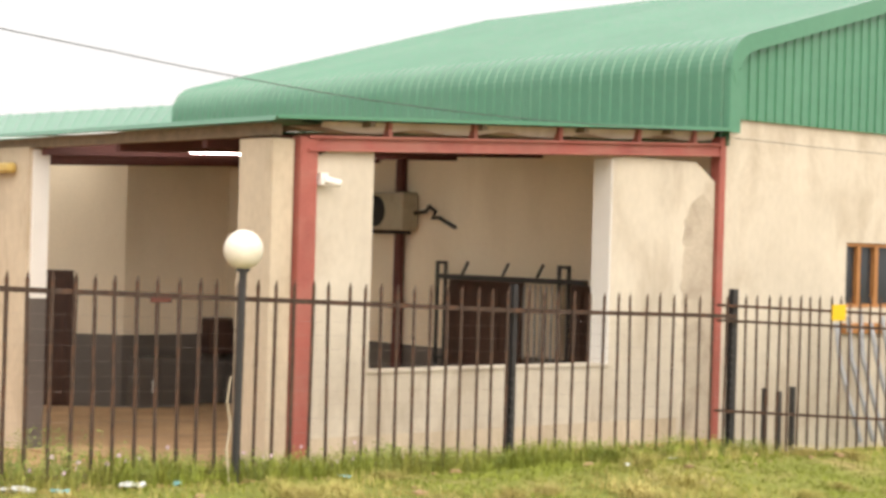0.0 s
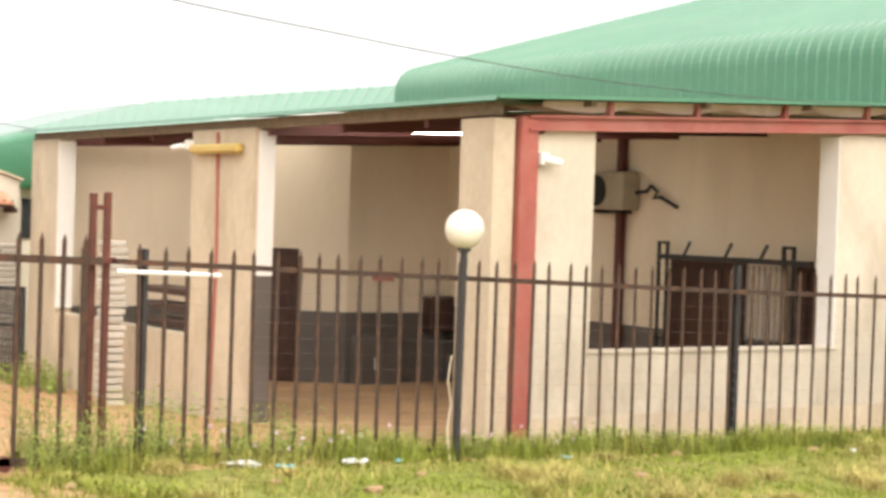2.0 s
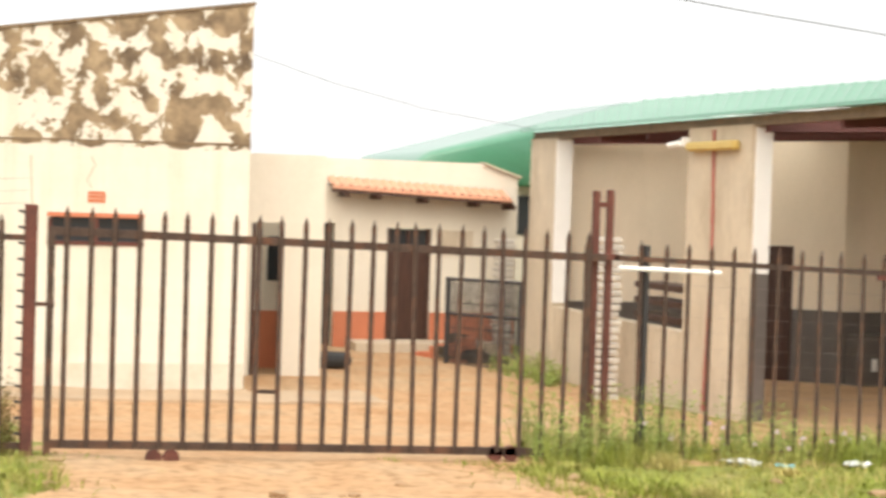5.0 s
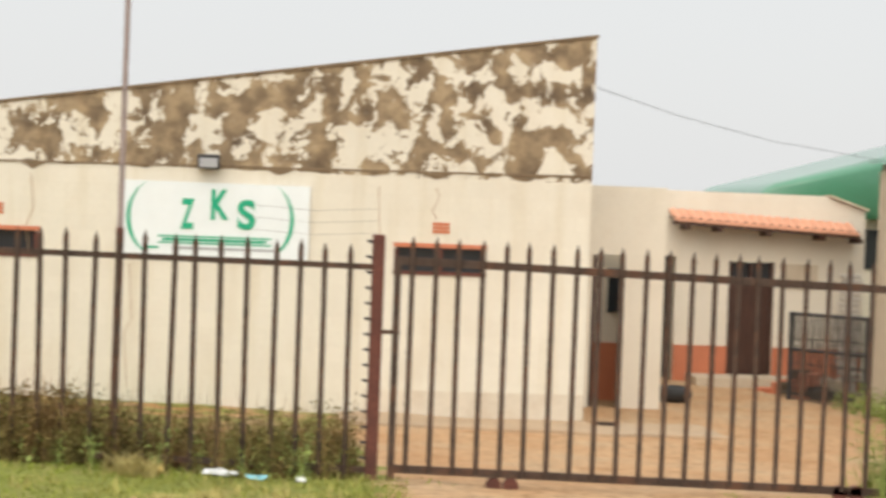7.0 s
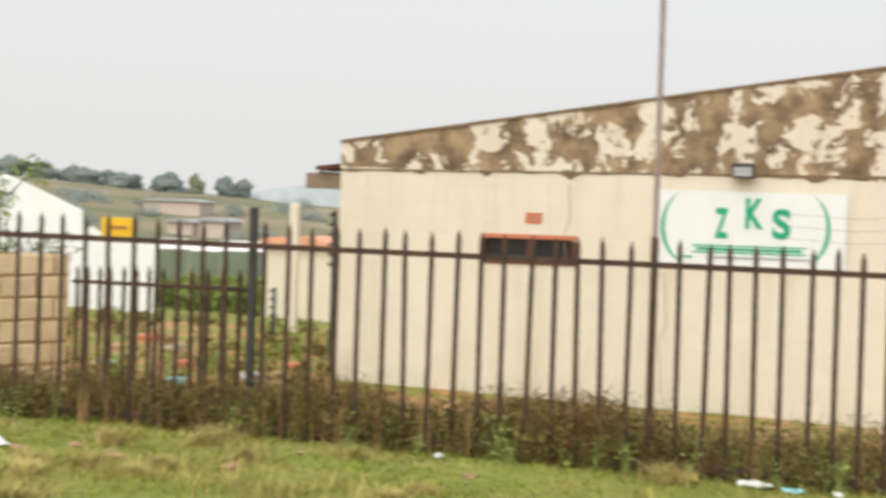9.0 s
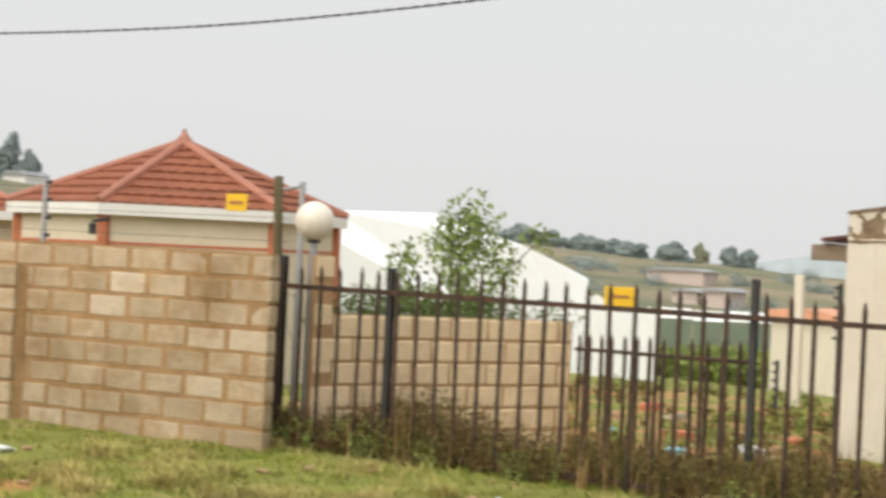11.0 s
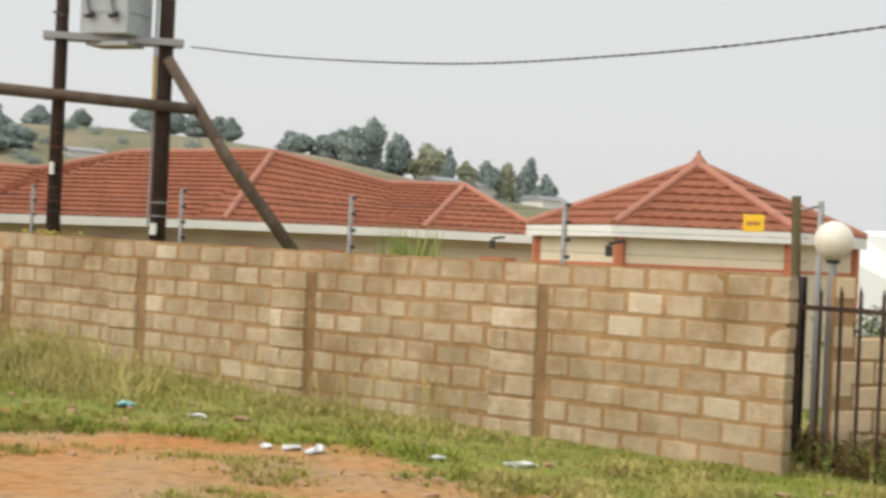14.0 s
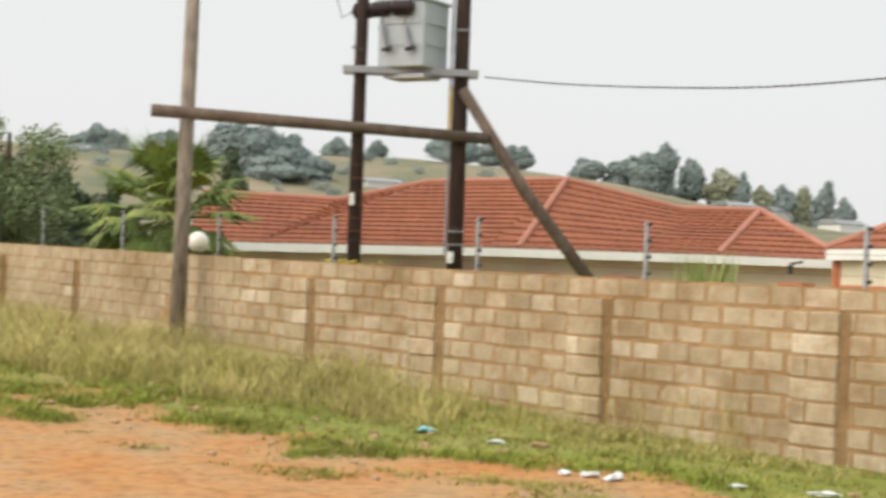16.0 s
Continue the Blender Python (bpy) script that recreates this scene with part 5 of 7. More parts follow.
# ---- tiled roofs behind the wall ----
def courses(parent, quad, course=0.33, step=0.045):
    """Tile courses on a roof face given by its eave ends a, b and its upper ends c, d: each course laps over the one below."""
    a, b, c_, d = [Vector(p) for p in quad]
    n = max(2, round(((d + c_) / 2 - (a + b) / 2).length / course))
    nrm = (b - a).cross((d + c_) / 2 - (a + b) / 2).normalized()
    if (b - a).length < 1e-6:
        nrm = (c_ - a).cross(d - a).normalized()
    if nrm.z < 0:
        nrm = -nrm
    for i in range(n):
        t0, t1 = i / n, (i + 1.05) / n
        l0, r0, l1, r1 = a.lerp(d, t0), b.lerp(c_, t0), a.lerp(d, min(1, t1)), b.lerp(c_, min(1, t1))
        m = max(2, int((r0 - l0).length / 0.11))
        bm = B()
        prev = None
        for k in range(m + 1):
            s_ = k / m
            lift = step * (1 + 0.28 * math.cos(math.pi * k)) + rnd.gauss(0, 0.003)
            p, q = l0.lerp(r0, s_), l1.lerp(r1, s_)
            row = [bm.verts.new(p), bm.verts.new(p + nrm * lift), bm.verts.new(q + nrm * 0.008)]
            if prev:
                bm.faces.new((prev[0], row[0], row[1], prev[1]))
                bm.faces.new((prev[1], row[1], row[2], prev[2]))
            prev = row
        part("tile_course", bm, "tile", parent)


def tiled_roof(parent, faces, ridges, eaves, fascia=0.17):
    for q in faces:
        bm = B()
        vs = []
        for p in q:
            if not vs or (Vector(p) + Vector((0, 0, -0.16)) - vs[-1].co).length > 1e-4:
                vs.append(bm.verts.new(Vector(p) + Vector((0, 0, -0.16))))
        bm.faces.new(vs)
        slope = part("roof_slope", bm, "tile", parent, "terracotta roof tiles in lapped courses")
        courses(slope, q)
    for line in ridges:
        part("ridge_tiles", tube(B(), [Vector(p) + Vector((0, 0, 0.03)) for p in line], 0.08, 8), "ridge", parent, "pale terracotta ridge tiles")
    for a, b in eaves:
        a, b = Vector(a), Vector(b)
        d_ = (b - a).normalized()
        s_ = Vector((-d_.y, d_.x, 0)) * 0.015
        bm = B()
        vs = [bm.verts.new(p) for p in (a - s_ + Vector((0, 0, -fascia)), b - s_ + Vector((0, 0, -fascia)), b - s_ + Vector((0, 0, 0.01)), a - s_ + Vector((0, 0, 0.01)))]
        us = [bm.verts.new(v_.co + 2 * s_) for v_ in vs]
        bm.faces.new(vs), bm.faces.new(us[::-1])
        for i in range(4):
            bm.faces.new((vs[i], vs[(i + 1) % 4], us[(i + 1) % 4], us[i]))
        part("fascia", bm, "white", parent, "white fascia board")


# a hexagonal pavilion: six faces round the apex
gaz = thing("pavilion", (-17.9, 24.1, -0.6), "beige pavilion with a six-sided terracotta tile roof and white fascia", "house")
gc, gr_ = Vector((-17.92, 24.1, 0)), 3.2
EAV, APX = 2.55, 3.78
rim = [(gc.x + 2.86 * math.cos(radians(40.5 + 60 * k)), gc.y + 2.86 * math.sin(radians(40.5 + 60 * k)), EAV) for k in range(6)]
apex = (gc.x, gc.y, APX - 0.1)
tiled_roof(gaz, [(rim[k], rim[(k + 1) % 6], apex, apex) for k in range(6)], [(rim[k], apex) for k in range(6)], [(rim[k], rim[(k + 1) % 6]) for k in range(6)])
bm = B()
bmesh.ops.create_cone(bm, cap_ends=True, segments=6, radius1=0.24, radius2=0.03, depth=0.24, matrix=Matrix.Translation((gc.x, gc.y, APX - 0.02)))
part("finial", bm, "ridge", gaz)
part("finial_tip", tube(B(), [(gc.x, gc.y, APX + 0.06), (gc.x, gc.y, APX + 0.16)], 0.04, 8, 0.03), "ridge", gaz)
bm = B()
wr = [(gc.x + (p[0] - gc.x) * 0.93, gc.y + (p[1] - gc.y) * 0.93) for p in rim]
prism(bm, wr, -1.0, 2.4, "z")
part("wall", bm, "housewall", gaz)
for k in range(6):
    x, y = wr[k]
    part("corner_quoin", tube(B(), [(x, y, -1.0), (x, y, 2.38)], 0.10, 6), "terracotta", gaz, "terracotta corner band")
bm = B()
prism(bm, [(gc.x + (p[0] - gc.x) * 0.935, gc.y + (p[1] - gc.y) * 0.935) for p in rim], 1.92, 1.97, "z")
part("window_head_band", bm, "terracotta", gaz)

# the long house: main hipped roof with a lower wing towards the pavilion
house = thing("long_house", (-29.0, 24.0, 0.0), "long beige house with hipped terracotta tile roofs and white fascia", "house")


def polar(az, d, z):
    return (-d * math.sin(radians(az)), d * math.cos(radians(az)), z)


HD = 38.0
vb, e2, e3, e4 = polar(60.5, 37, 2.42), polar(53.0, 37.2, 2.50), polar(45.5, 37.5, 2.52), polar(41.4, 37.8, 2.50)
r1, r2, r3 = polar(55.0, 41, 4.03), polar(50.5, 40.5, 4.17), polar(44.2, 40.5, 3.60)
vt, r0 = polar(57.9, 40.3, 3.50), polar(62.3, 40.5, 3.56)
back = lambda p, d: (p[0] * d, p[1] * d, p[2])
tiled_roof(house, [(vb, e2, r2, r1), (vb, vb, r1, vt), (e2, e3, polar(46.7, 40.5, 3.58), r2), (e3, e4, r3, r3), (e2, e3, r3, polar(46.7, 40.5, 3.58)),
                   (polar(62.8, 37, 2.4), vb, vt, r0), (e4, back(e4, 1.2), r3, r3)],
           [(r1, r2), (vt, r1), (r2, polar(46.7, 40.5, 3.58)), (r3, e3), (polar(46.7, 40.5, 3.58), r3), (r3, e4), (r2, polar(52.0, 37.2, 2.5)), (r0, vt)],
           [(polar(62.8, 37, 2.4), vb), (vb, e2), (e2, e3), (e3, e4)])
bm = B()
wl_ = [polar(62, 37.5, 0), polar(58.4, 37.5, 0), polar(53, 37.8, 0), polar(45.5, 38, 0), polar(41.6, 38.2, 0), polar(42, 46, 0), polar(61.5, 46, 0)]
prism(bm, [(p[0], p[1]) for p in wl_], -0.6, 2.35, "z")
part("wall", bm, "housewall", house)
for az in (43, 48.6, 51.2, 53.6, 55.6, 57.6, 60):
    x, y, _ = polar(az, 37.45, 0)
    part("window_surround", box(B(), x - 0.35, x + 0.35, y - 0.2, y + 0.2, 1.2, 2.0), "terracotta", house)

# ---- marquee ----
tent = thing("marquee", (-20.5, 40.0, -1.0), "large white peaked marquee", "tent")
bm = B()
T0, T1, T2 = polar(31.7, 44.5, 3.06), polar(28.45, 45.5, 3.13), polar(22.6, 45, 1.25)
T3, T4 = polar(20.3, 45.5, 0.85), polar(20.3, 45.5, -0.95)
front = [polar(33.5, 44, -1.0), polar(33.5, 44, 3.02), T0, T1, polar(25.3, 45, 2.35), polar(23.3, 45, 1.55), polar(23.2, 45, -1.0)]
vs = [bm.verts.new(p) for p in front]
bm.faces.new(vs)
us = [bm.verts.new(back(p, 1.25)) for p in front]
for i in range(len(vs) - 1):
    bm.faces.new((vs[i], vs[i + 1], us[i + 1], us[i]))
part("canopy", bm, "tent", tent)
for i in range(4):
    a0, a1 = 23.25 - i * 0.57, 23.25 - (i + 1) * 0.57
    p, q = Vector(polar(a0, 44.0, -1.1)), Vector(polar(a1, 44.0, -1.07))
    zt0, zt1 = 1.15 - i * 0.08, 1.08 - i * 0.08
    m_ = p.lerp(q, 0.5)
    away = Vector((m_.x, m_.y, 0)).normalized() * 0.06
    outline = [p, q, Vector((q.x, q.y, zt1)), Vector((m_.x, m_.y, (zt0 + zt1) / 2 + 0.13)), Vector((p.x, p.y, zt0))]
    bm = B()
    f_, r_ = [bm.verts.new(v_) for v_ in outline], [bm.verts.new(v_ + away) for v_ in outline]
    bm.faces.new(f_), bm.faces.new(r_[::-1])
    for k in range(5):
        bm.faces.new((f_[k], f_[(k + 1) % 5], r_[(k + 1) % 5], r_[k]))
    part("side_panel", bm, "tent", tent)


# ---- cables ----
def cable(name, pts, r, label):
    return solo(name, tube(B(), pts, r, 6), "wire", label, "cable", smooth=True)


def sightline(p, q, az, el):
    """The point over the line p-q, on the ground plan, that lies at heading az and rises by el."""
    a = radians(az)
    dx, dy = q[0] - p[0], q[1] - p[1]
    s = (p[0] * math.cos(a) + p[1] * math.sin(a)) / -(dx * math.cos(a) + dy * math.sin(a))
    x, y = p[0] + s * dx, p[1] + s * dy
    return (x, y, 1.9 + math.hypot(x, y) * math.tan(radians(el)))


CA = ((-21.2, 15.8), (-2.0, 12.0))


def twisted(pts, r, pitch):
    """Two strands wound round one another along a sagging line."""
    pts = [Vector(p) for p in pts]
    bm, walked, fine_ = B(), 0.0, []
    for p, q in zip(pts, pts[1:]):
        n = max(2, int((q - p).length / (pitch / 7)))
        for i in range(n):
            fine_.append(p.lerp(q, i / n))
    for side in (0.0, math.pi):
        line_, walked = [], 0.0
        for i, p in enumerate(fine_):
            if i:
                walked += (p - fine_[i - 1]).length
            a = side + 2 * math.pi * walked / pitch
            line_.append(p + Vector((0.3 * math.cos(a), 0.5 * math.cos(a), math.sin(a))) * r)
        tube(bm, line_, r * 0.85, 5)
    return bm


def sagging(pts, n=6):
    """A smooth line through points."""
    pts = [Vector(p) for p in pts]
    out = []
    for i in range(len(pts) - 1):
        p0, p1, p2, p3 = pts[max(0, i - 1)], pts[i], pts[i + 1], pts[min(len(pts) - 1, i + 2)]
        for k in range(n):
            t = k / n
            out.append(0.5 * (2 * p1 + (p2 - p0) * t + (2 * p0 - 5 * p1 + 4 * p2 - p3) * t * t + (3 * p1 - p0 - 3 * p2 + p3) * t ** 3))
    return out + [pts[-1]]


solo("overhead_cable", twisted(sagging([sightline(*CA, a, e) for a, e in ((53.3, 6.5), (50.7, 6.36), (47.1, 6.34), (43.5, 6.47), (38.0, 7.01), (32.5, 7.73), (24.4, 9.02), (17, 10.4), (10, 11.9))]), 0.0075, 0.30), "wire", "twisted black overhead cable", "cable", smooth=True)
CB = ((16.2, 13.85), (3.0, 10.5))
cable("overhead_cable", sagging([sightline(*CB, a, e) for a, e in ((-49.1, 3.91), (-44.0, 4.11), (-38.5, 4.56), (-33.1, 5.29), (-29.3, 5.9), (-25.75, 6.46), (-21, 7.3), (-17, 8.3))]), 0.0042, "thin black overhead cable")
cable("service_cable", [(4.2, 22.7, 3.72), (5.6, 23.9, 3.47), (7.4, 25.4, 3.25), (9.7, 27.25, 3.12)], 0.004, "thin black cable between two buildings")
cable("wall_cable", [(16.4, 14.0, 3.3), (18.0, 14.0, 3.28), (21.0, 13.98, 3.27)], 0.004, "thin black cable along the wall")
for k in range(3):
    z = 1.80 + 0.09 * k
    cable("fence_wire", [(-0.2, FY + 0.05, z - 0.02), (0.35, FY + 0.05, z - 0.05), (0.8, FY + 0.02, z - 0.02)], 0.0012, "thin loose wire above the fence")
for k in range(3):
    z0 = 0.1 + k * 0.2
    cable("electric_wire", [(x, WY + 0.2, wtop(x) + z0) for x in (-34, -30.3, -26.93, -23.57, -20.27, -16.99, -13.97, -10.94, -8.2)], 0.0022, "thin electric fence wire")

# ---- sign board ----
sign = thing("sign_board", (-0.7, ZY - 0.05, 1.3), "white sign board with green lettering between two crescents", "sign")
part("board", box(B(), -1.86, 0.56, ZY - 0.05, ZY - 0.012, 1.31, 2.26), "signwhite", sign)
for letter, x0, x1, z0, z1 in (("Z", -1.08, -0.91, 1.66, 2.05), ("K", -0.70, -0.47, 1.79, 2.18), ("S", -0.36, -0.13, 1.67, 2.06)):
    cu = bpy.data.curves.new("letter", "FONT")
    cu.body, cu.extrude, cu.offset = letter, 0.1, 0.035
    made_ = new("letter", cu)
    bpy.context.view_layer.update()
    me_ = bpy.data.meshes.new_from_object(made_.evaluated_get(bpy.context.evaluated_depsgraph_get()))
    bpy.data.objects.remove(made_)
    bm = B()
    bm.from_mesh(me_)
    bpy.data.meshes.remove(me_)
    lo = [min(v_.co[i] for v_ in bm.verts) for i in range(3)]
    hi = [max(v_.co[i] for v_ in bm.verts) for i in range(3)]
    for v_ in bm.verts:
        u, w, e_ = [(v_.co[i] - lo[i]) / (hi[i] - lo[i]) for i in range(3)]
        v_.co = (x0 + (x1 - x0) * u, ZY - 0.050 - 0.010 * e_, z0 + (z1 - z0) * w)
    part("letter", bm, "signgreen", sign)
for side in (-1, 1):
    bm = B()
    outer, inner_ = [], []
    for k in range(13):
        a = radians(-62 + k * 10.5)
        t = abs(k / 12 - 0.38)
        w = 0.062 * max(0.05, 1 - (t * 1.65) ** 2)
        r_ = 0.50
        cx, cz = -0.70 + side * 0.64, 1.80
        outer.append((cx + side * r_ * math.cos(a) * 0.85, cz + r_ * math.sin(a)))
        inner_.append((cx + side * (r_ - w) * math.cos(a) * 0.85, cz + (r_ - w * 0.4) * math.sin(a)))
    for k in range(12):
        q = [outer[k], outer[k + 1], inner_[k + 1], inner_[k]]
        prism(bm, q, ZY - 0.058, ZY - 0.05)
    bmesh.ops.remove_doubles(bm, verts=bm.verts, dist=1e-5)
    part("crescent", bm, "signgreen", sign)
for z0, z1 in ((1.555, 1.575), (1.47, 1.49)):
    part("text_frame", box(B(), -1.36, 0.08, ZY - 0.057, ZY - 0.05, z0, z1), "signgreen", sign)
part("text_bar", box(B(), -1.30, 0.02, ZY - 0.056, ZY - 0.05, 1.505, 1.54), "signgreen", sign)
part("text_bar", box(B(), -1.18, 0.12, ZY - 0.056, ZY - 0.05, 1.40, 1.43), "galv", sign)
part("text_bar", box(B(), -1.52, -1.35, ZY - 0.056, ZY - 0.05, 1.40, 1.43), "signgreen", sign)

sign.location.x -= 0.04

# ---- veranda furniture and fittings ----
tube_m = bpy.data.materials.new("lit_tube")
tube_m.use_nodes = True
tb = tube_m.node_tree.nodes["Principled BSDF"]
tb.inputs["Emission Color"].default_value, tb.inputs["Emission Strength"].default_value = (1, 0.98, 0.94, 1), 45.0
M["tube"] = tube_m
fl = thing("fluorescent_light", (11.4, 17.6, 2.95), "lit fluorescent tube light under the veranda roof", "light")
part("tube", tube(B(), [(10.95, 17.6, 2.92), (12.15, 17.6, 2.965)], 0.03, 10), "tube", fl)
part("batten", box(B(), 10.95, 12.15, 17.56, 17.64, 2.96, 3.02), "white", fl)
bl = thing("bulkhead_light", (9.7, 20.3, 2.7), "long yellowed bulkhead light on the pier", "light")
part("diffuser", box(B(), 9.62, 9.745, 19.6, 21.0, 2.63, 2.75, 0.03), "lampyellow", bl)
sc = thing("security_camera", (9.7, 21.2, 2.7), "small white security camera on a bracket", "camera", "security cameras")
part("housing", tube(B(), [(9.62, 21.15, 2.74), (9.56, 21.36, 2.71)], 0.038, 10), "white", sc)
part("bracket", box(B(), 9.64, 9.745, 21.1, 21.15, 2.7, 2.82), "white", sc)
sc2 = thing("security_camera", (10.3, HY0, 2.5), "small white security camera on a bracket", "camera", "security cameras")
part("housing", tube(B(), [(10.28, HY0 - 0.1, 2.51), (10.44, HY0 - 0.15, 2.48)], 0.04, 10), "white", sc2)
part("bracket", box(B(), 10.24, 10.33, HY0 - 0.1, HY0, 2.46, 2.58), "white", sc2)
rp = thing("red_pipe", (9.72, 20.3, -0.6), "thin red conduit down the pier", "pipe")
part("conduit", tube(B(), [(9.73, 20.35, 2.9), (9.735, 20.3, 1.2), (9.73, 20.4, -0.7)], 0.022, 8), "redsteel", rp)
ac = thing("air_conditioner", (16.1, 20.4, 2.1), "cream outdoor air conditioner unit on wall brackets", "air conditioner")
part("case", box(B(), 15.95, 16.26, 19.9, 20.85, 2.1, 2.66, 0.02), "ac_case", ac)
part("fan_grille", tube(B(), [(15.945, 20.52, 2.38), (15.93, 20.52, 2.38)], 0.23, 20), "dark", ac)
part("bracket", box(B(), 15.9, 16.3, 20.1, 20.14, 2.05, 2.1), "black_steel", ac)
part("bracket", box(B(), 15.9, 16.3, 20.6, 20.64, 2.05, 2.1), "black_steel", ac)
part("pipes", tube(B(), [(16.2, 19.9, 2.36), (16.2, 19.65, 2.38), (16.18, 19.55, 2.46), (16.2, 19.42, 2.38), (16.2, 19.5, 2.28), (16.2, 19.35, 2.3), (16.22, 19.0, 2.16)], 0.028, 8), "black_steel", ac)
grille = thing("security_doors", (15.9, 17.8, -0.6), "dark wooden doors with black steel security frames", "door")
for y0, y1 in ((17.58, 19.1), (16.05, 16.6)):
    d_ = part("door", box(B(), 16.22, 16.28, y0, y1, -0.7, 1.42), "darkwood", grille, "dark reddish wooden door")
    for r_ in range(4):
        for c_ in range(2 if y1 - y0 < 0.6 else 4):
            w_ = (y1 - y0) / (2 if y1 - y0 < 0.6 else 4)
            part("panel", box(B(), 16.205, 16.22, y0 + c_ * w_ + 0.05, y0 + (c_ + 1) * w_ - 0.05, -0.55 + r_ * 0.5, -0.15 + r_ * 0.5), "darkwood", d_)
for y0 in (18.90, 16.40):
    bm = B()
    box(bm, 15.98, 16.02, y0, y0 + 0.04, -0.7, 1.68)
    box(bm, 15.98, 16.02, y0 + 0.18, y0 + 0.22, -0.7, 1.68)
    box(bm, 15.98, 16.02, y0, y0 + 0.22, 1.64, 1.68)
    box(bm, 15.98, 16.02, y0, y0 + 0.22, 0.3, 0.34)
    part("steel_frame", bm, "black_steel", grille)
part("spiked_bar", box(B(), 15.96, 16.04, 16.1, 19.1, 1.43, 1.50), "black_steel", grille)
for y in (18.56, 17.72, 17.03):
    part("spike", tube(B(), [(16.0, y, 1.5), (16.0, y - 0.12, 1.68)], 0.022, 6), "black_steel", grille)
wp_ = part("white_gate", box(B(), 16.16, 16.18, 16.72, 17.42, 0.45, 1.38), "inner", grille)
for k in range(7):
    part("bar", box(B(), 16.12, 16.14, 16.75 + k * 0.107, 16.775 + k * 0.107, 0.4, 1.40), "galv", wp_)
cab = thing("low_cabinet", (14.8, 24.8, -0.8), "dark grey steel cabinet with a white tag", "cabinet")
part("body", box(B(), 14.42, 15.2, 24.66, 25.03, -1.0, -0.05, 0.01), "dado", cab)
part("door", box(B(), 14.44, 14.80, 24.645, 24.66, -0.88, -0.1), "dado", cab)
part("door", box(B(), 14.82, 15.18, 24.645, 24.66, -0.88, -0.1), "dado", cab)
part("tag", box(B(), 14.68, 14.77, 24.63, 24.645, -0.62, -0.42), "white", cab)
tv = thing("dark_box", (16.0, 24.8, 0.0), "small dark box fixed over the dado", "box")
part("body", box(B(), 15.82, 16.28, 24.75, 25.04, -0.02, 0.58, 0.02), "darkwood", tv)
shelf = thing("wooden_bench", (10.6, 23.0, 0.2), "brown wooden boards stacked inside the opening", "bench")
for k, (z, w_) in enumerate(((0.28, 0.5), (0.5, 0.42), (0.72, 0.46))):
    part("board", box(B(), 10.1, 10.1 + w_, 22.0, 23.6, z, z + 0.09, 0.008), "darkwood", shelf)
for bx, by, zt, lab in ((9.33, 22.75, 1.46, "tall stack of white bricks beside the veranda"), (10.6, 31.0, 1.2, "tall stack of white bricks by the wall")):
    st = thing("brick_stack", (bx, by, -0.7), lab, "bricks", "brick stacks")
    z = lerp(bx, LINE) - lerp(by, FALL) - 0.02
    while z < zt:
        o = rnd.uniform(-0.03, 0.03)
        part("brick", box(B(), bx - 0.16 + o, bx + 0.16 + o, by - 0.13, by + 0.13, z, z + 0.085 + rnd.uniform(-0.012, 0.006), 0.014), "white_brick", st)
        z += 0.105
rl = thing("yard_railing", (9.5, 28.6, -0.8), "low black steel railing in the yard", "railing")
pa, pb_ = Vector((8.78, 28.6, 0)), Vector((9.70, 27.4, 0))
for z in (-0.05, 0.55):
    part("rail", tube(B(), [(pa.x, pa.y, z), (pb_.x, pb_.y, z)], 0.03, 6), "black_steel", rl)
for k in range(25):
    p = pa.lerp(pb_, k / 24)
    part("bar", tube(B(), [(p.x, p.y, -0.95), (p.x, p.y, 0.58)], 0.035 if k in (0, 24) else 0.016, 6), "black_steel", rl)
for k in range(3):
    z = -0.7 + k * 0.42
    part("mesh_wire", tube(B(), [(pa.x, pa.y + 0.03, z), (pb_.x, pb_.y + 0.03, z)], 0.011, 5), "black_steel", rl)
heap = thing("rubble_heap", (9.4, 29.6, -0.95), "heap of broken bricks and rubble behind the railing", "rubble")
for k in range(34):
    hx_, hy_ = 9.35 + rnd.gauss(0, 0.28), 29.6 + rnd.gauss(0, 0.45)
    hz_ = -0.95 + max(0.0, 0.55 - abs(hx_ - 9.35) - 0.6 * abs(hy_ - 29.6)) * rnd.uniform(0.5, 1.0)
    s_ = rnd.uniform(0.06, 0.13)
    part("brick", box(B(), hx_ - s_ * 1.4, hx_ + s_ * 1.4, hy_ - s_, hy_ + s_, hz_ - 0.1, hz_ + s_, 0.015), rnd.choice(("stone", "bark", "terracotta", "bark")), heap)
ty = thing("tyre", (6.3, 27.0, -0.85), "old black tyre lying in the yard", "tyre")
bm = B()
for k in range(24):
    a0, a1 = 2 * math.pi * k / 24, 2 * math.pi * (k + 1) / 24
    for j in range(8):
        b0, b1 = 2 * math.pi * j / 8, 2 * math.pi * (j + 1) / 8
        q = [(6.45 + (0.23 + 0.1 * math.cos(b)) * math.cos(a), 27.2 + (0.23 + 0.1 * math.cos(b)) * math.sin(a), -0.72 + 0.12 * math.sin(b)) for a, b in ((a0, b0), (a1, b0), (a1, b1), (a0, b1))]
        bm.faces.new([bm.verts.new(p) for p in q])
bmesh.ops.remove_doubles(bm, verts=bm.verts, dist=1e-4)
part("tread", bm, "rubber", ty, smooth=True)
br = thing("loose_bricks", (4.4, 22.2, -0.75), "two loose dark bricks beside the wall", "bricks")
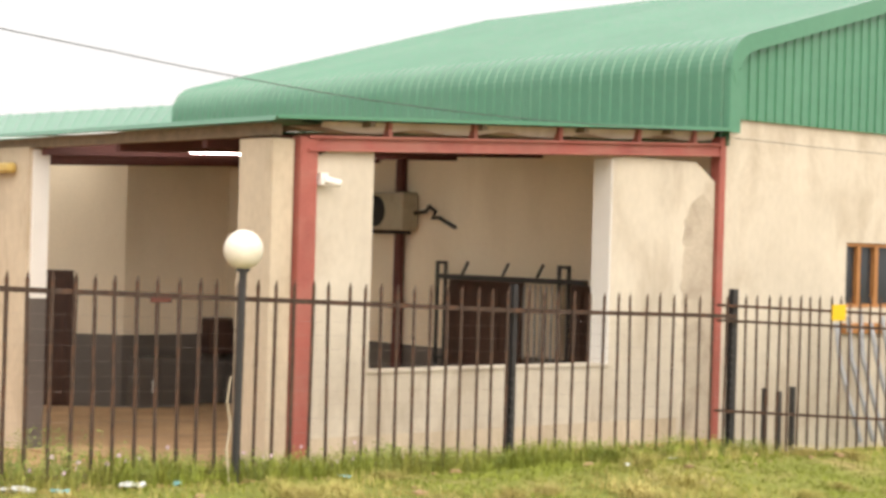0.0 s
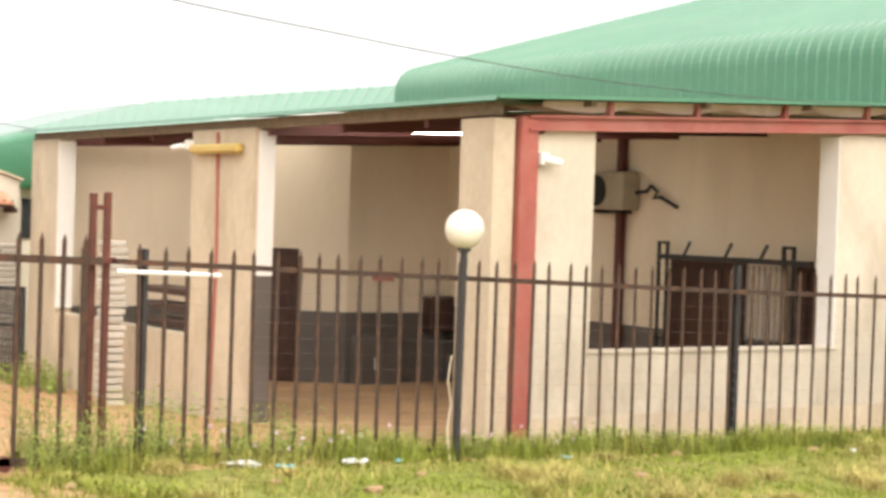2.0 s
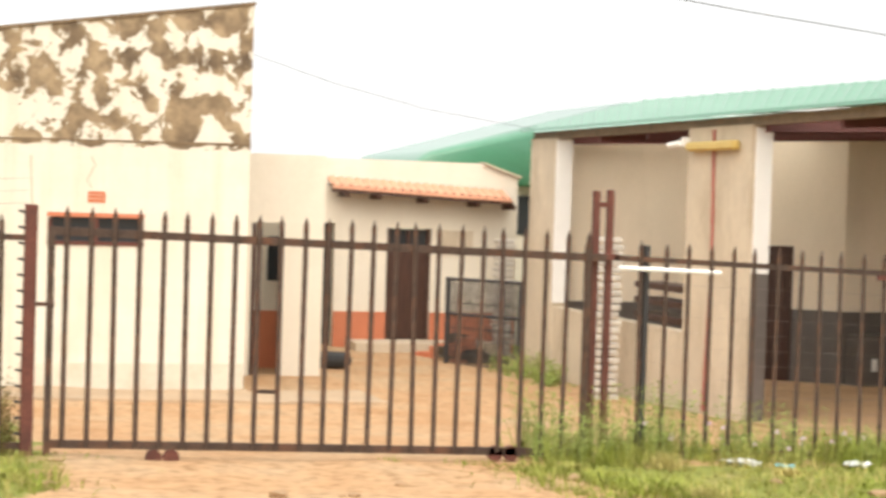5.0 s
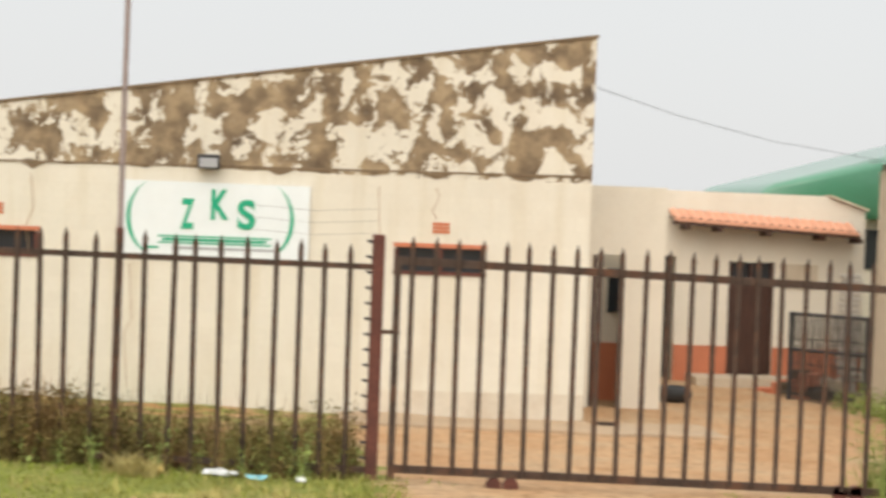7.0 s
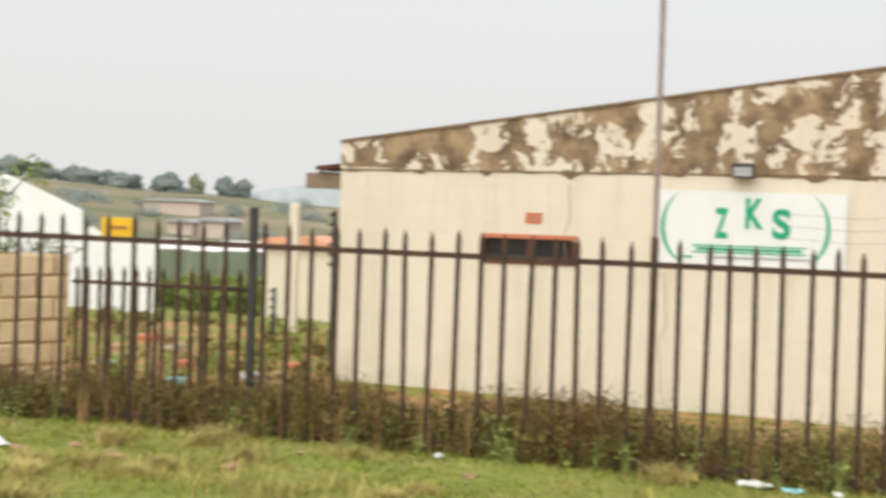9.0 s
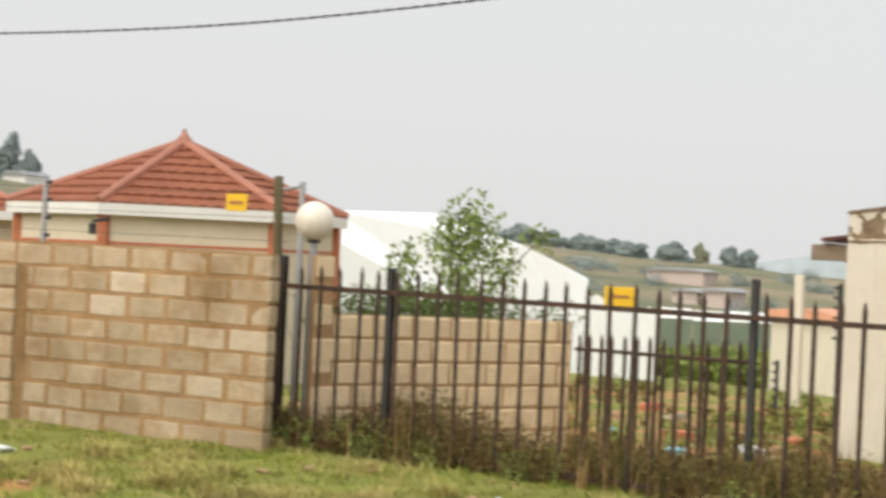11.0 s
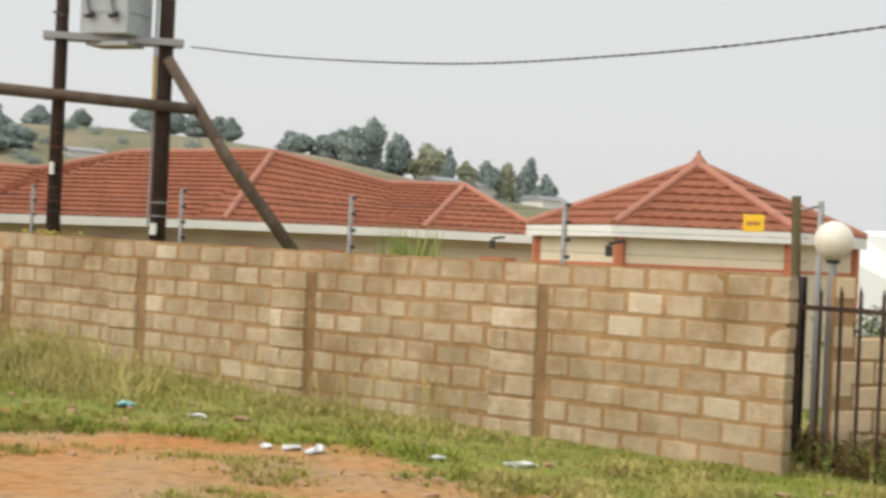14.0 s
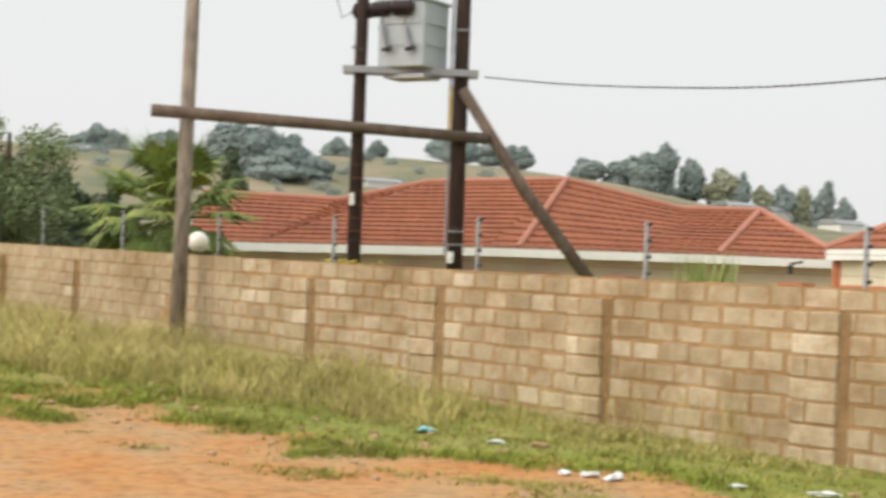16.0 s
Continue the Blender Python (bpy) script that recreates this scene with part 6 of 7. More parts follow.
part("brick", box(B(), 4.22, 4.46, 22.3, 22.42, -0.72, -0.62, 0.01), "stone", br)
part("brick", box(B(), 4.30, 4.55, 22.1, 22.22, -0.72, -0.63, 0.01), "pole_dark", br)
st_ = thing("door_step", (4.95, 25.2, -0.85), "cement step at the annex doorway", "step")
part("slab", box(B(), 4.3, 5.85, 24.9, 25.4, -1.1, -0.80, 0.02), "plaster", st_)
pp = thing("leaning_pipes", (18.4, 13.6, -0.4), "grey plastic pipes and rags leaning on the wall", "pipes")
for k in range(5):
    x = 18.05 + k * 0.24
    part("pipe", tube(B(), [(x + 0.08, 13.75, 1.05 + 0.09 * (k % 3)), (x + rnd.uniform(-0.03, 0.05), 13.6, 0.6), (x + rnd.uniform(-0.02, 0.06), 13.45, 0.1), (x + rnd.uniform(0, 0.08), 13.3, -0.4)], 0.032, 8), "galv", pp)
for k in range(3):
    sk = thing("stake", (16.6 + k * 0.26, 13.6, -0.45), "short dark stake in the ground beside the wall", "stake", "short stakes")
    part("shaft", box(B(), 16.57 + k * 0.26, 16.63 + k * 0.26, 13.57, 13.63, -0.7, 0.30 - 0.05 * (k % 2), 0.006), "black_steel", sk)
ws = thing("warning_sign", (-8.95, WY + 0.2, 2.2), "small yellow warning sign on the electric fence", "sign", "warning signs")
part("plate", box(B(), -8.85, -8.63, WY + 0.17, WY + 0.18, 2.255, 2.405, 0.004), "yellow", ws)
part("text_bar", box(B(), -8.81, -8.67, WY + 0.164, WY + 0.17, 2.315, 2.345), "wood", ws)
ws = thing("warning_sign", (-6.7, 16.2, 1.4), "small yellow warning sign on the electric fence", "sign", "warning signs")
part("plate", box(B(), -6.78, -6.46, 16.2, 16.21, 1.53, 1.73, 0.004), "yellow", ws)
part("text_bar", box(B(), -6.73, -6.51, 16.19, 16.2, 1.62, 1.65), "wood", ws)

stick = thing("dry_stem", (8.2, 12.75, -0.2), "dry pale stem leaning beside the lamp post", "stem")
part("stem", tube(B(), [(8.40, 12.66, -0.3), (8.36, 12.66, 0.1), (8.39, 12.66, 0.3), (8.35, 12.66, 0.5), (8.38, 12.66, 0.72)], 0.011, 6, 0.007), "plaster", stick)

# uprights and rubble in the yard beside the old building
for x, y, z0, z1 in ((-8.8, 28.6, -0.8, 0.5), (-6.5, 23.9, -0.8, 1.85)):
    e = thing("electric_fence_post", (x, y, z0), "dark electric fence upright with black insulators", "fence post", "electric fence uprights")
    part("upright", box(B(), x - 0.03, x + 0.03, y, y + 0.03, z0, z1), "black_steel", e)
    for k in range(6):
        zz = z1 - 0.06 - k * 0.14
        part("insulator", tube(B(), [(x - 0.03, y + 0.015, zz), (x - 0.09, y + 0.015, zz)], 0.02, 7), "black_steel", e)
for x, y, r, mt in ((-6.9, 21.5, 0.11, "white"), (-7.4, 20.2, 0.09, "litter_blue"), (-8.3, 22.6, 0.13, "terracotta"), (-7.8, 23.4, 0.12, "terracotta"), (-8.9, 24.5, 0.14, "stone"), (-6.7, 22.0, 0.12, "stone"), (-9.6, 26.0, 0.12, "patch"),
                    (-7.1, 24.0, 0.1, "terracotta"), (-10.2, 25.0, 0.13, "stone"), (-6.6, 20.8, 0.1, "patch"), (-9.1, 22.0, 0.1, "litter_blue"), (-10.6, 27.5, 0.15, "terracotta")):
    bm = box(B(), -r * 1.5, r * 1.5, -r, r, -r * 0.4, r * 0.8, r * 0.15)
    bm.transform(Matrix.Translation((x, y, height(x, y))) @ Matrix.Rotation(rnd.uniform(0, 3), 4, "Z") @ Matrix.Rotation(rnd.gauss(0, 0.12), 4, "X"))
    solo("broken_brick", bm, mt, "broken brick lying in the neglected yard", "brick", "broken bricks")

# inner fence running back beside the return wall
inf = thing("inner_fence", (-5.6, 15.8, -0.2), "dark steel palisade fence running back", "fence")
fa, fb = Vector((-4.25, 13.14, 0)), Vector((-6.95, 15.95, 0))
for za, zb in ((1.23, 1.10), (0.25, 0.05)):
    bm = tube(B(), [(fa.x, fa.y, za), (fb.x, fb.y, zb)], 0.019, 6)
    part("rail", bm, "fence", inf)
for k in range(13):
    p = fa.lerp(fb, (k + 0.6) / 13)
    picket(inf, p.x, p.y, -0.30, 1.40 - 0.13 * k / 12)

# beyond: a shed with an orange roof, a grey post, houses on the slope
shed = thing("shed", (-14.0, 48.0, -1.5), "small pale shed with an orange roof", "shed")
part("wall", box(B(), -14.85, -12.85, 47.5, 50.0, -2.4, 0.75), "cream", shed)
bm = prism(B(), [(-15.0, 0.72), (-12.65, 0.72), (-12.65, 0.84), (-13.75, 1.05), (-15.0, 0.98)], 47.3, 50.2)
part("roof", bm, "porch_tile", shed)
part("plinth", box(B(), -14.87, -12.83, 47.47, 47.5, -2.4, -1.5), "terracotta", shed)
gp = thing("grey_post", (-9.0, 31.0, -1.0), "tall pale concrete post in the yard", "post")
part("post", box(B(), -9.27, -9.11, 30.95, 31.1, -1.3, 1.95, 0.015), "cream", gp)
for az, d_, w_, h_, el in ((66.6, 300, 8, 3, 3.15), (65.4, 295, 4, 2, 2.95), (54.8, 300, 6, 2.5, 2.95), (56.6, 262, 3, 1.3, 2.78), (43.6, 320, 4, 2, 2.2), (41.6, 310, 5, 2, 1.85), (45.0, 300, 4, 1.5, 2.4), (20.26, 240, 8, 0.9, -0.10), (18.9, 200, 3, 1.0, -0.75), (19.9, 205, 3, 1.0, -0.8), (61.0, 280, 5, 3, 3.0),
                          ):
    x, y, z = polar(az, d_, 1.9 + d_ * math.tan(radians(el)))
    hs = thing("hillside_house", (x, y, z - 1), "small pale house on the far hillside", "house", "hillside houses")
    part("wall", box(B(), x - w_ / 2, x + w_ / 2, y - 3, y + 3, z - 4 if d_ > 150 else z - 1.0, z + h_ * 0.6), "far_wall" if az < 40 else "white", hs)
    part("roof", prism(B(), [(x - w_ / 2 - 0.4, z + h_ * 0.6), (x + w_ / 2 + 0.4, z + h_ * 0.6), (x + w_ / 4, z + h_), (x - w_ / 4, z + h_)], y - 3.4, y + 3.4), "galv", hs)
ob_ = thing("outbuilding", polar(19.1, 75, -2.9), "long low dull green outbuilding with pale sheet roofs", "building")
for a0, a1, up in ((20.9, 19.9, 0.02), (19.85, 18.9, -0.04), (18.85, 17.3, 0.0)):
    p, q = Vector(polar(a0, 75, 0)), Vector(polar(a1, 75, 0))
    dep = Vector((p.x, p.y, 0)).normalized() * 5
    for name_, g0, g1, z0_, z1_, mt in (("wall", 0.0, 1.0, -3.6, -0.10, "outbuilding_green"), ("roof", -0.01, 1.01, -0.10, 0.24, "white")):
        bm = B()
        lo_ = [bm.verts.new(v_ + Vector((0, 0, z0_ + up))) for v_ in (p.lerp(q, g0), p.lerp(q, g1), p.lerp(q, g1) + dep, p.lerp(q, g0) + dep)]
        hi_ = [bm.verts.new(v_ + Vector((0, 0, z1_ + up))) for v_ in (p.lerp(q, g0) + dep * (0.2 if name_ == "roof" else 0), p.lerp(q, g1) + dep * (0.2 if name_ == "roof" else 0), p.lerp(q, g1) + dep, p.lerp(q, g0) + dep)]
        bm.faces.new(lo_[::-1]), bm.faces.new(hi_)
        for i in range(4):
            bm.faces.new((lo_[i], lo_[(i + 1) % 4], hi_[(i + 1) % 4], hi_[i]))
        part(name_, bm, mt, ob_)
for az, el in ((39.4, 0.55), (43.2, 0.6)):
    x, y, z = polar(az, 27 if az < 41 else 36.5, 1.9 + (27 if az < 41 else 36.5) * math.tan(radians(el)))
    wlmp = thing("wall_lamp", (x, y, z), "black lantern wall lamp", "lamp", "wall lamps")
    part("lantern", tube(B(), [(x, y, z - 0.10), (x, y, z + 0.07)], 0.06, 8), "black_steel", wlmp)
    part("bracket", tube(B(), [(x, y, z + 0.1), (x + 0.1, y + 0.25, z + 0.15)], 0.03, 6), "black_steel", wlmp)


# ---- plants ----
def from_lists(name, verts, faces, mat):
    me_ = bpy.data.meshes.new(name)
    me_.from_pydata(verts, [], faces)
    me_.materials.append(M[mat])
    return me_


def blades(name, mat, label, spots, h_range, width, lean, per):
    """Tufts of bent blades. spots: (x, y, size) of each tuft."""
    V, F = [], []
    for x, y, s in spots:
        for _ in range(per):
            a, r = rnd.uniform(0, 6.283), abs(rnd.gauss(0, 0.05)) * (1 + s)
            bx, by = x + r * math.cos(a), y + r * math.sin(a)
            bz = height(bx, by) - 0.01
            h = rnd.uniform(*h_range) * s
            d = rnd.uniform(0, 6.283)
            l = rnd.uniform(0.2, 1.0) * lean * h
            w = width * rnd.uniform(0.6, 1.3)
            px, py = -math.sin(d) * w, math.cos(d) * w
            mx, my = bx + math.cos(d) * l * 0.35, by + math.sin(d) * l * 0.35
            tx, ty_ = bx + math.cos(d) * l, by + math.sin(d) * l
            i = len(V)
            V += [(bx - px, by - py, bz), (bx + px, by + py, bz), (mx + px * 0.8, my + py * 0.8, bz + h * 0.62), (mx - px * 0.8, my - py * 0.8, bz + h * 0.62), (tx, ty_, bz + h)]
            F += [(i, i + 1, i + 2, i + 3), (i + 3, i + 2, i + 4)]
    return tagged(new(name, from_lists(name, V, F, mat)), label, "grass", kind="stuff")


def scatter(n, x0, x1, y0, y1, keep, size):
    out = []
    while n > 0:
        x, y = rnd.uniform(x0, x1), rnd.uniform(y0, y1)
        n -= 1
        k = keep(x, y)
        if rnd.random() < k:
            out.append((x, y, size(x, y)))
    return out


def patch(x, y, f=0.9, o=0.0):
    return 0.5 + 0.5 * noise.noise((x * f, y * f, o))


def lawn(x, y):
    return (1 - bare(x, y)) * (0.35 + 0.65 * patch(x, y, 1.3))


blades("lawn_grass", "grass_blade", "short green roadside grass with dry patches",
       scatter(24000, -9.0, 18.5, 8.0, 13.15, lawn, lambda x, y: 0.5 + 0.9 * patch(x, y, 0.8, 3.0)), (0.015, 0.06), 0.0045, 1.2, 9)
blades("lawn_grass", "dry_grass", "pale dry grass tufts on the verge",
       scatter(4200, -9.0, 16.5, 8.0, 12.8, lambda x, y: lawn(x, y) * smooth(0.48, 0.7, patch(x, y, 0.7, 7.0)), lambda x, y: 0.6 + patch(x, y, 0.8, 3.0)), (0.04, 0.13), 0.0035, 1.0, 12)
blades("grass_tussock", "dry_grass", "rounded tussocks of fine pale grass on the verge",
       scatter(110, -8.8, 16.0, 8.5, 12.7, lambda x, y: (1 - bare(x, y)) * 0.8, lambda x, y: rnd.uniform(0.7, 1.6)), (0.05, 0.12), 0.003, 1.7, 260)
blades("grass_tussock", "dry_grass", "dry brownish tussocks on the lower verge",
       [(rnd.uniform(-9.2, -4.0), rnd.uniform(9.0, 11.0), rnd.uniform(0.8, 1.5)) for k in range(46)], (0.05, 0.12), 0.003, 1.8, 240)
blades("grass_tussock", "grass_blade", "green grass tufts straggling over the bare verge",
       scatter(9500, -24.0, 6.0, 4.0, 12.8, lambda x, y: smooth(0.05, 0.35, bare(x, y)) * (1 - smooth(0.90, 0.99, bare(x, y))) * smooth(0.38, 0.52, patch(x, y, 0.9, 17.0)), lambda x, y: rnd.uniform(0.8, 2.4)), (0.015, 0.06), 0.005, 1.8, 46)
blades("grass_tussock", "verge_grass", "thin grass patches creeping over the trodden earth",
       scatter(1900, -15.5, -5.0, 6.5, 11.0, lambda x, y: smooth(0.3, 0.6, bare(x, y)) * smooth(0.52, 0.68, patch(x, y, 0.9, 31.0)), lambda x, y: rnd.uniform(0.8, 2.0)), (0.012, 0.045), 0.005, 1.8, 30)


def tall(x, y):
    return (1 - bare(x, y)) * smooth(0.35, 1.2, y - lerp(x, [(-40, 4.4), (-25, 6.4), (-18, 8.1), (-13.5, 9.5), (-11, 10.6), (-9, 11.2)])) * (1 - smooth(-10.5, -9.0, x)) * (0.12 + 0.88 * smooth(0.35, 0.65, patch(x, y, 0.7, 5.0)))


blades("tall_grass", "tall_straw", "tall yellowing grass along the block wall",
       scatter(11000, -31, -9.0, 4.0, 12.2, tall, lambda x, y: (0.35 + 0.8 * patch(x, y, 0.5, 1.0)) * (0.22 + 0.78 * smooth(-12.0, -17.5, x))), (0.12, 0.58), 0.0042, 1.7, 11)
blades("seed_stalks", "tall_straw", "thin pale seed stalks above the grass by the block wall",
       scatter(2600, -31, -11.5, 5.0, 12.2, tall, lambda x, y: 0.6 + 0.6 * patch(x, y, 0.6, 1.0)), (0.35, 0.85), 0.0022, 0.8, 5)
blades("wall_grass", "verge_grass", "green grass at the foot of the block wall",
       scatter(10000, -31, -8.2, 4.0, 12.35, lambda x, y: (1 - bare(x, y)) * (0.4 + 0.6 * patch(x, y, 1.1, 2.0)), lambda x, y: (0.5 + 0.7 * patch(x, y, 0.8, 3.0)) * (0.6 + 0.4 * smooth(-12, -18, x))), (0.04, 0.15), 0.005, 1.0, 10)


def weeds(name, mat, label, spots, h_range, leaf, per):
    """Leafy weeds: a few thin stems each with small leaves all along."""
    V, F = [], []
    for x, y, s in spots:
        z = height(x, y) - 0.02
        for _ in range(per):
            a, h, l = rnd.uniform(0, 6.283), rnd.uniform(*h_range) * s, rnd.uniform(0.05, 0.5)
            tx, ty_ = x + math.cos(a) * h * l, y + math.sin(a) * h * l
            i = len(V)
            V += [(x - 0.004, y, z), (x + 0.004, y, z), (tx, ty_, z + h)]
            F.append((i, i + 1, i + 2))
            for k in range(int(5 + h * 22)):
                t = rnd.uniform(0.12, 1.05)
                cx, cy, cz = x + (tx - x) * t + rnd.gauss(0, 0.03), y + (ty_ - y) * t + rnd.gauss(0, 0.03), z + h * t
                sz = leaf * rnd.uniform(0.5, 1.3)
                u = Vector((rnd.gauss(0, 1), rnd.gauss(0, 1), rnd.gauss(0, 0.7))).normalized() * sz
                w = u.cross(Vector((rnd.gauss(0, 1), rnd.gauss(0, 1), rnd.gauss(0, 1)))).normalized() * sz * 0.45
                i = len(V)
                c_ = Vector((cx, cy, cz))
                V += [tuple(c_ - u), tuple(c_ + w), tuple(c_ + u), tuple(c_ - w)]
                F.append((i, i + 1, i + 2, i + 3))
    return tagged(new(name, from_lists(name, V, F, mat)), label, "weeds", kind="stuff")


weeds("fence_weeds", "weed", "dark brownish weeds growing through the fence",
      scatter(2700, -8.9, 0.72, 12.85, 14.6, lambda x, y: (0.25 + 0.75 * patch(x, y, 0.9, 4.0)) * (1 - 0.75 * smooth(13.6, 14.4, y)), lambda x, y: 0.35 + 1.05 * patch(x, y, 0.9, 9.0) ** 1.5), (0.16, 0.66), 0.020, 7)
weeds("fence_weeds", "leaf", "green weeds along the fence",
      scatter(520, -8.7, 0.72, 12.75, 14.2, lambda x, y: patch(x, y, 0.9, 14.0) ** 2 * 2, lambda x, y: 0.45 + 0.6 * patch(x, y, 0.7, 9.0)), (0.15, 0.45), 0.019, 5)
blades("weed_stalks", "dry_stalk", "dry brown stalks among the weeds", scatter(1100, -8.7, 0.72, 12.8, 14.4, lambda x, y: patch(x, y, 1.1, 6.0), lambda x, y: 0.6 + 0.7 * patch(x, y, 0.9, 9.0)), (0.25, 0.75), 0.004, 0.5, 4)
weeds("yard_weeds", "weed", "rank weeds in the neglected yard", scatter(900, -13.5, -6.2, 16.5, 33.0, lambda x, y: smooth(0.35, 0.7, patch(x, y, 0.35, 4.0)), lambda x, y: 0.4 + 0.7 * patch(x, y, 0.5, 9.0)), (0.1, 0.4), 0.035, 4)
weeds("yard_weeds", "leaf", "green weeds in the neglected yard", scatter(500, -13.5, -6.2, 20.0, 36.0, lambda x, y: smooth(0.5, 0.75, patch(x, y, 0.3, 24.0)), lambda x, y: 0.5 + 0.6 * patch(x, y, 0.5, 9.0)), (0.1, 0.4), 0.04, 4)
weeds("field_bushes", "leaf", "green growth beyond the neglected yard", scatter(420, -21.0, -13.5, 50.0, 58.0, lambda x, y: 0.4 + 0.6 * patch(x, y, 0.3, 24.0), lambda x, y: 0.6 + 0.7 * patch(x, y, 0.4, 9.0)), (0.5, 1.1), 0.09, 8)
weeds("fence_weeds", "leaf", "green weeds along the veranda fence",
      scatter(620, 4.7, 15.9, 12.75, 13.35, lambda x, y: 0.35 + 0.6 * patch(x, y, 1.2, 4.0), lambda x, y: (0.4 + 0.5 * patch(x, y, 1.0, 9.0)) * (1.0 + 1.3 * smooth(8.0, 6.2, x))), (0.12, 0.44), 0.016, 6)
blades("fence_grass", "grass_blade", "rank yellow-green grass along the veranda fence", scatter(1500, 4.7, 15.9, 12.6, 13.4, lambda x, y: 0.3 + 0.7 * patch(x, y, 1.2, 4.0), lambda x, y: 0.5 + 0.8 * patch(x, y, 1.0, 9.0)), (0.08, 0.3), 0.004, 0.9, 12)
for k in range(26):
    x, y = rnd.choice((rnd.uniform(5.6, 9.9), rnd.uniform(5.7, 8.0))), rnd.uniform(12.75, 13.2)
    z = height(x, y) + rnd.uniform(0.12, 0.34)
    fw = thing("flower", (x, y, height(x, y)), "small pale pink flower in the weeds", "flower", "pink flowers")
    bm = B()
    for j in range(5):
        a = j * 1.2566 + rnd.random()
        c_ = Vector((x, y, z))
        u, w = Vector((math.cos(a), -0.3, math.sin(a))) * 0.022, Vector((-math.sin(a), -0.2, math.cos(a))) * 0.010
        bm.faces.new([bm.verts.new(c_ + q) for q in (Vector((0, 0, 0)), u * 0.6 + w, u, u * 0.6 - w)])
    if "petal" not in M:
        M["petal"] = material("pink_petal", (0.62, 0.46, 0.55), 0.7, bump=0)
    part("petals", bm, "petal", fw)
    part("stem", tube(B(), [(x, y, height(x, y) - 0.02), (x, y, z)], 0.004, 4), "leaf", fw)


def tree(name, at, trunk, lobes, leaf, n, mat, label, group="", limbs=5, flat=0.5, dense=False):
    """A tree: tapered trunk with limbs reaching into lobes of many small leaf clumps. lobes: (dx, dy, z, radius, height)."""
    x, y, z0 = at
    t = thing(name, at, label, "tree", group)
    top = max(l[2] for l in lobes)
    bm = B()
    tube(bm, [(x, y, z0 - 0.3), (x + trunk * 0.3, y, z0 + (top - z0) * 0.45), (x, y, top)], trunk, 7, trunk * 0.25)
    for l in lobes[:limbs]:
        tube(bm, [(x, y, z0 + (l[2] - z0) * 0.45), (x + l[0] * 0.5, y + l[1] * 0.5, z0 + (l[2] - z0) * 0.75), (x + l[0], y + l[1], l[2])], trunk * 0.45, 5, trunk * 0.12)
    part("trunk", bm, "bark", t)
    V, F = [], []
    vol = [l[3] ** 2 * l[4] for l in lobes]
    for l, v_ in zip(lobes, vol):
        for _ in range(int(n * v_ / sum(vol))):
            d = Vector((rnd.gauss(0, 1), rnd.gauss(0, 1), rnd.gauss(0, 1))).normalized()
            out = d.copy()
            d *= (0.78 + 0.22 * rnd.random()) if dense else rnd.random() ** 0.45
            d *= 1 + 0.35 * noise.noise((out.x * 2.2 + l[0], out.y * 2.2 + l[1], out.z * 2.2 + l[2]))
            c_ = Vector((x + l[0] + d.x * l[3], y + l[1] + d.y * l[3], l[2] + d.z * l[4]))
            if dense:
                face = (out + Vector((rnd.gauss(0, 0.7), rnd.gauss(0, 0.7), rnd.gauss(0, 0.7)))).normalized()
                u = face.cross(Vector((rnd.gauss(0, 1), rnd.gauss(0, 1), rnd.gauss(0, 1)))).normalized()
                w = face.cross(u) * leaf * rnd.uniform(0.4, 0.8)
                u *= leaf * rnd.uniform(0.6, 1.3)
            else:
                u = Vector((rnd.gauss(0, 1), rnd.gauss(0, 1), rnd.gauss(0, flat))).normalized() * leaf * rnd.uniform(0.5, 1.3)
                w = u.cross(Vector((rnd.gauss(0, 1), rnd.gauss(0, 1), rnd.gauss(0, 1)))).normalized() * leaf * rnd.uniform(0.3, 0.6)
            i = len(V)
            V += [tuple(c_ - u), tuple(c_ + w), tuple(c_ + u * 0.9), tuple(c_ - w)]
            F.append((i, i + 1, i + 2, i + 3))
    if dense:
        for l in lobes:
            i = len(V)
            rings = [(math.cos(a_) * 0.74, math.sin(a_) * 0.74) for a_ in (-1.2, -0.6, 0.0, 0.6, 1.2)]
            V += [(x + l[0] + l[3] * rr_ * math.cos(b_ * math.pi / 5), y + l[1] + l[3] * rr_ * math.sin(b_ * math.pi / 5), l[2] + l[4] * zz_) for rr_, zz_ in rings for b_ in range(10)]
            F += [(i + 10 * r0 + b_, i + 10 * r0 + (b_ + 1) % 10, i + 10 * r0 + 10 + (b_ + 1) % 10, i + 10 * r0 + 10 + b_) for r0 in range(4) for b_ in range(10)]
    cr = new("crown", from_lists("crown", [tuple(Vector(p) - BASE[t.name]) for p in V], F, mat))
    cr.parent = t
    return t


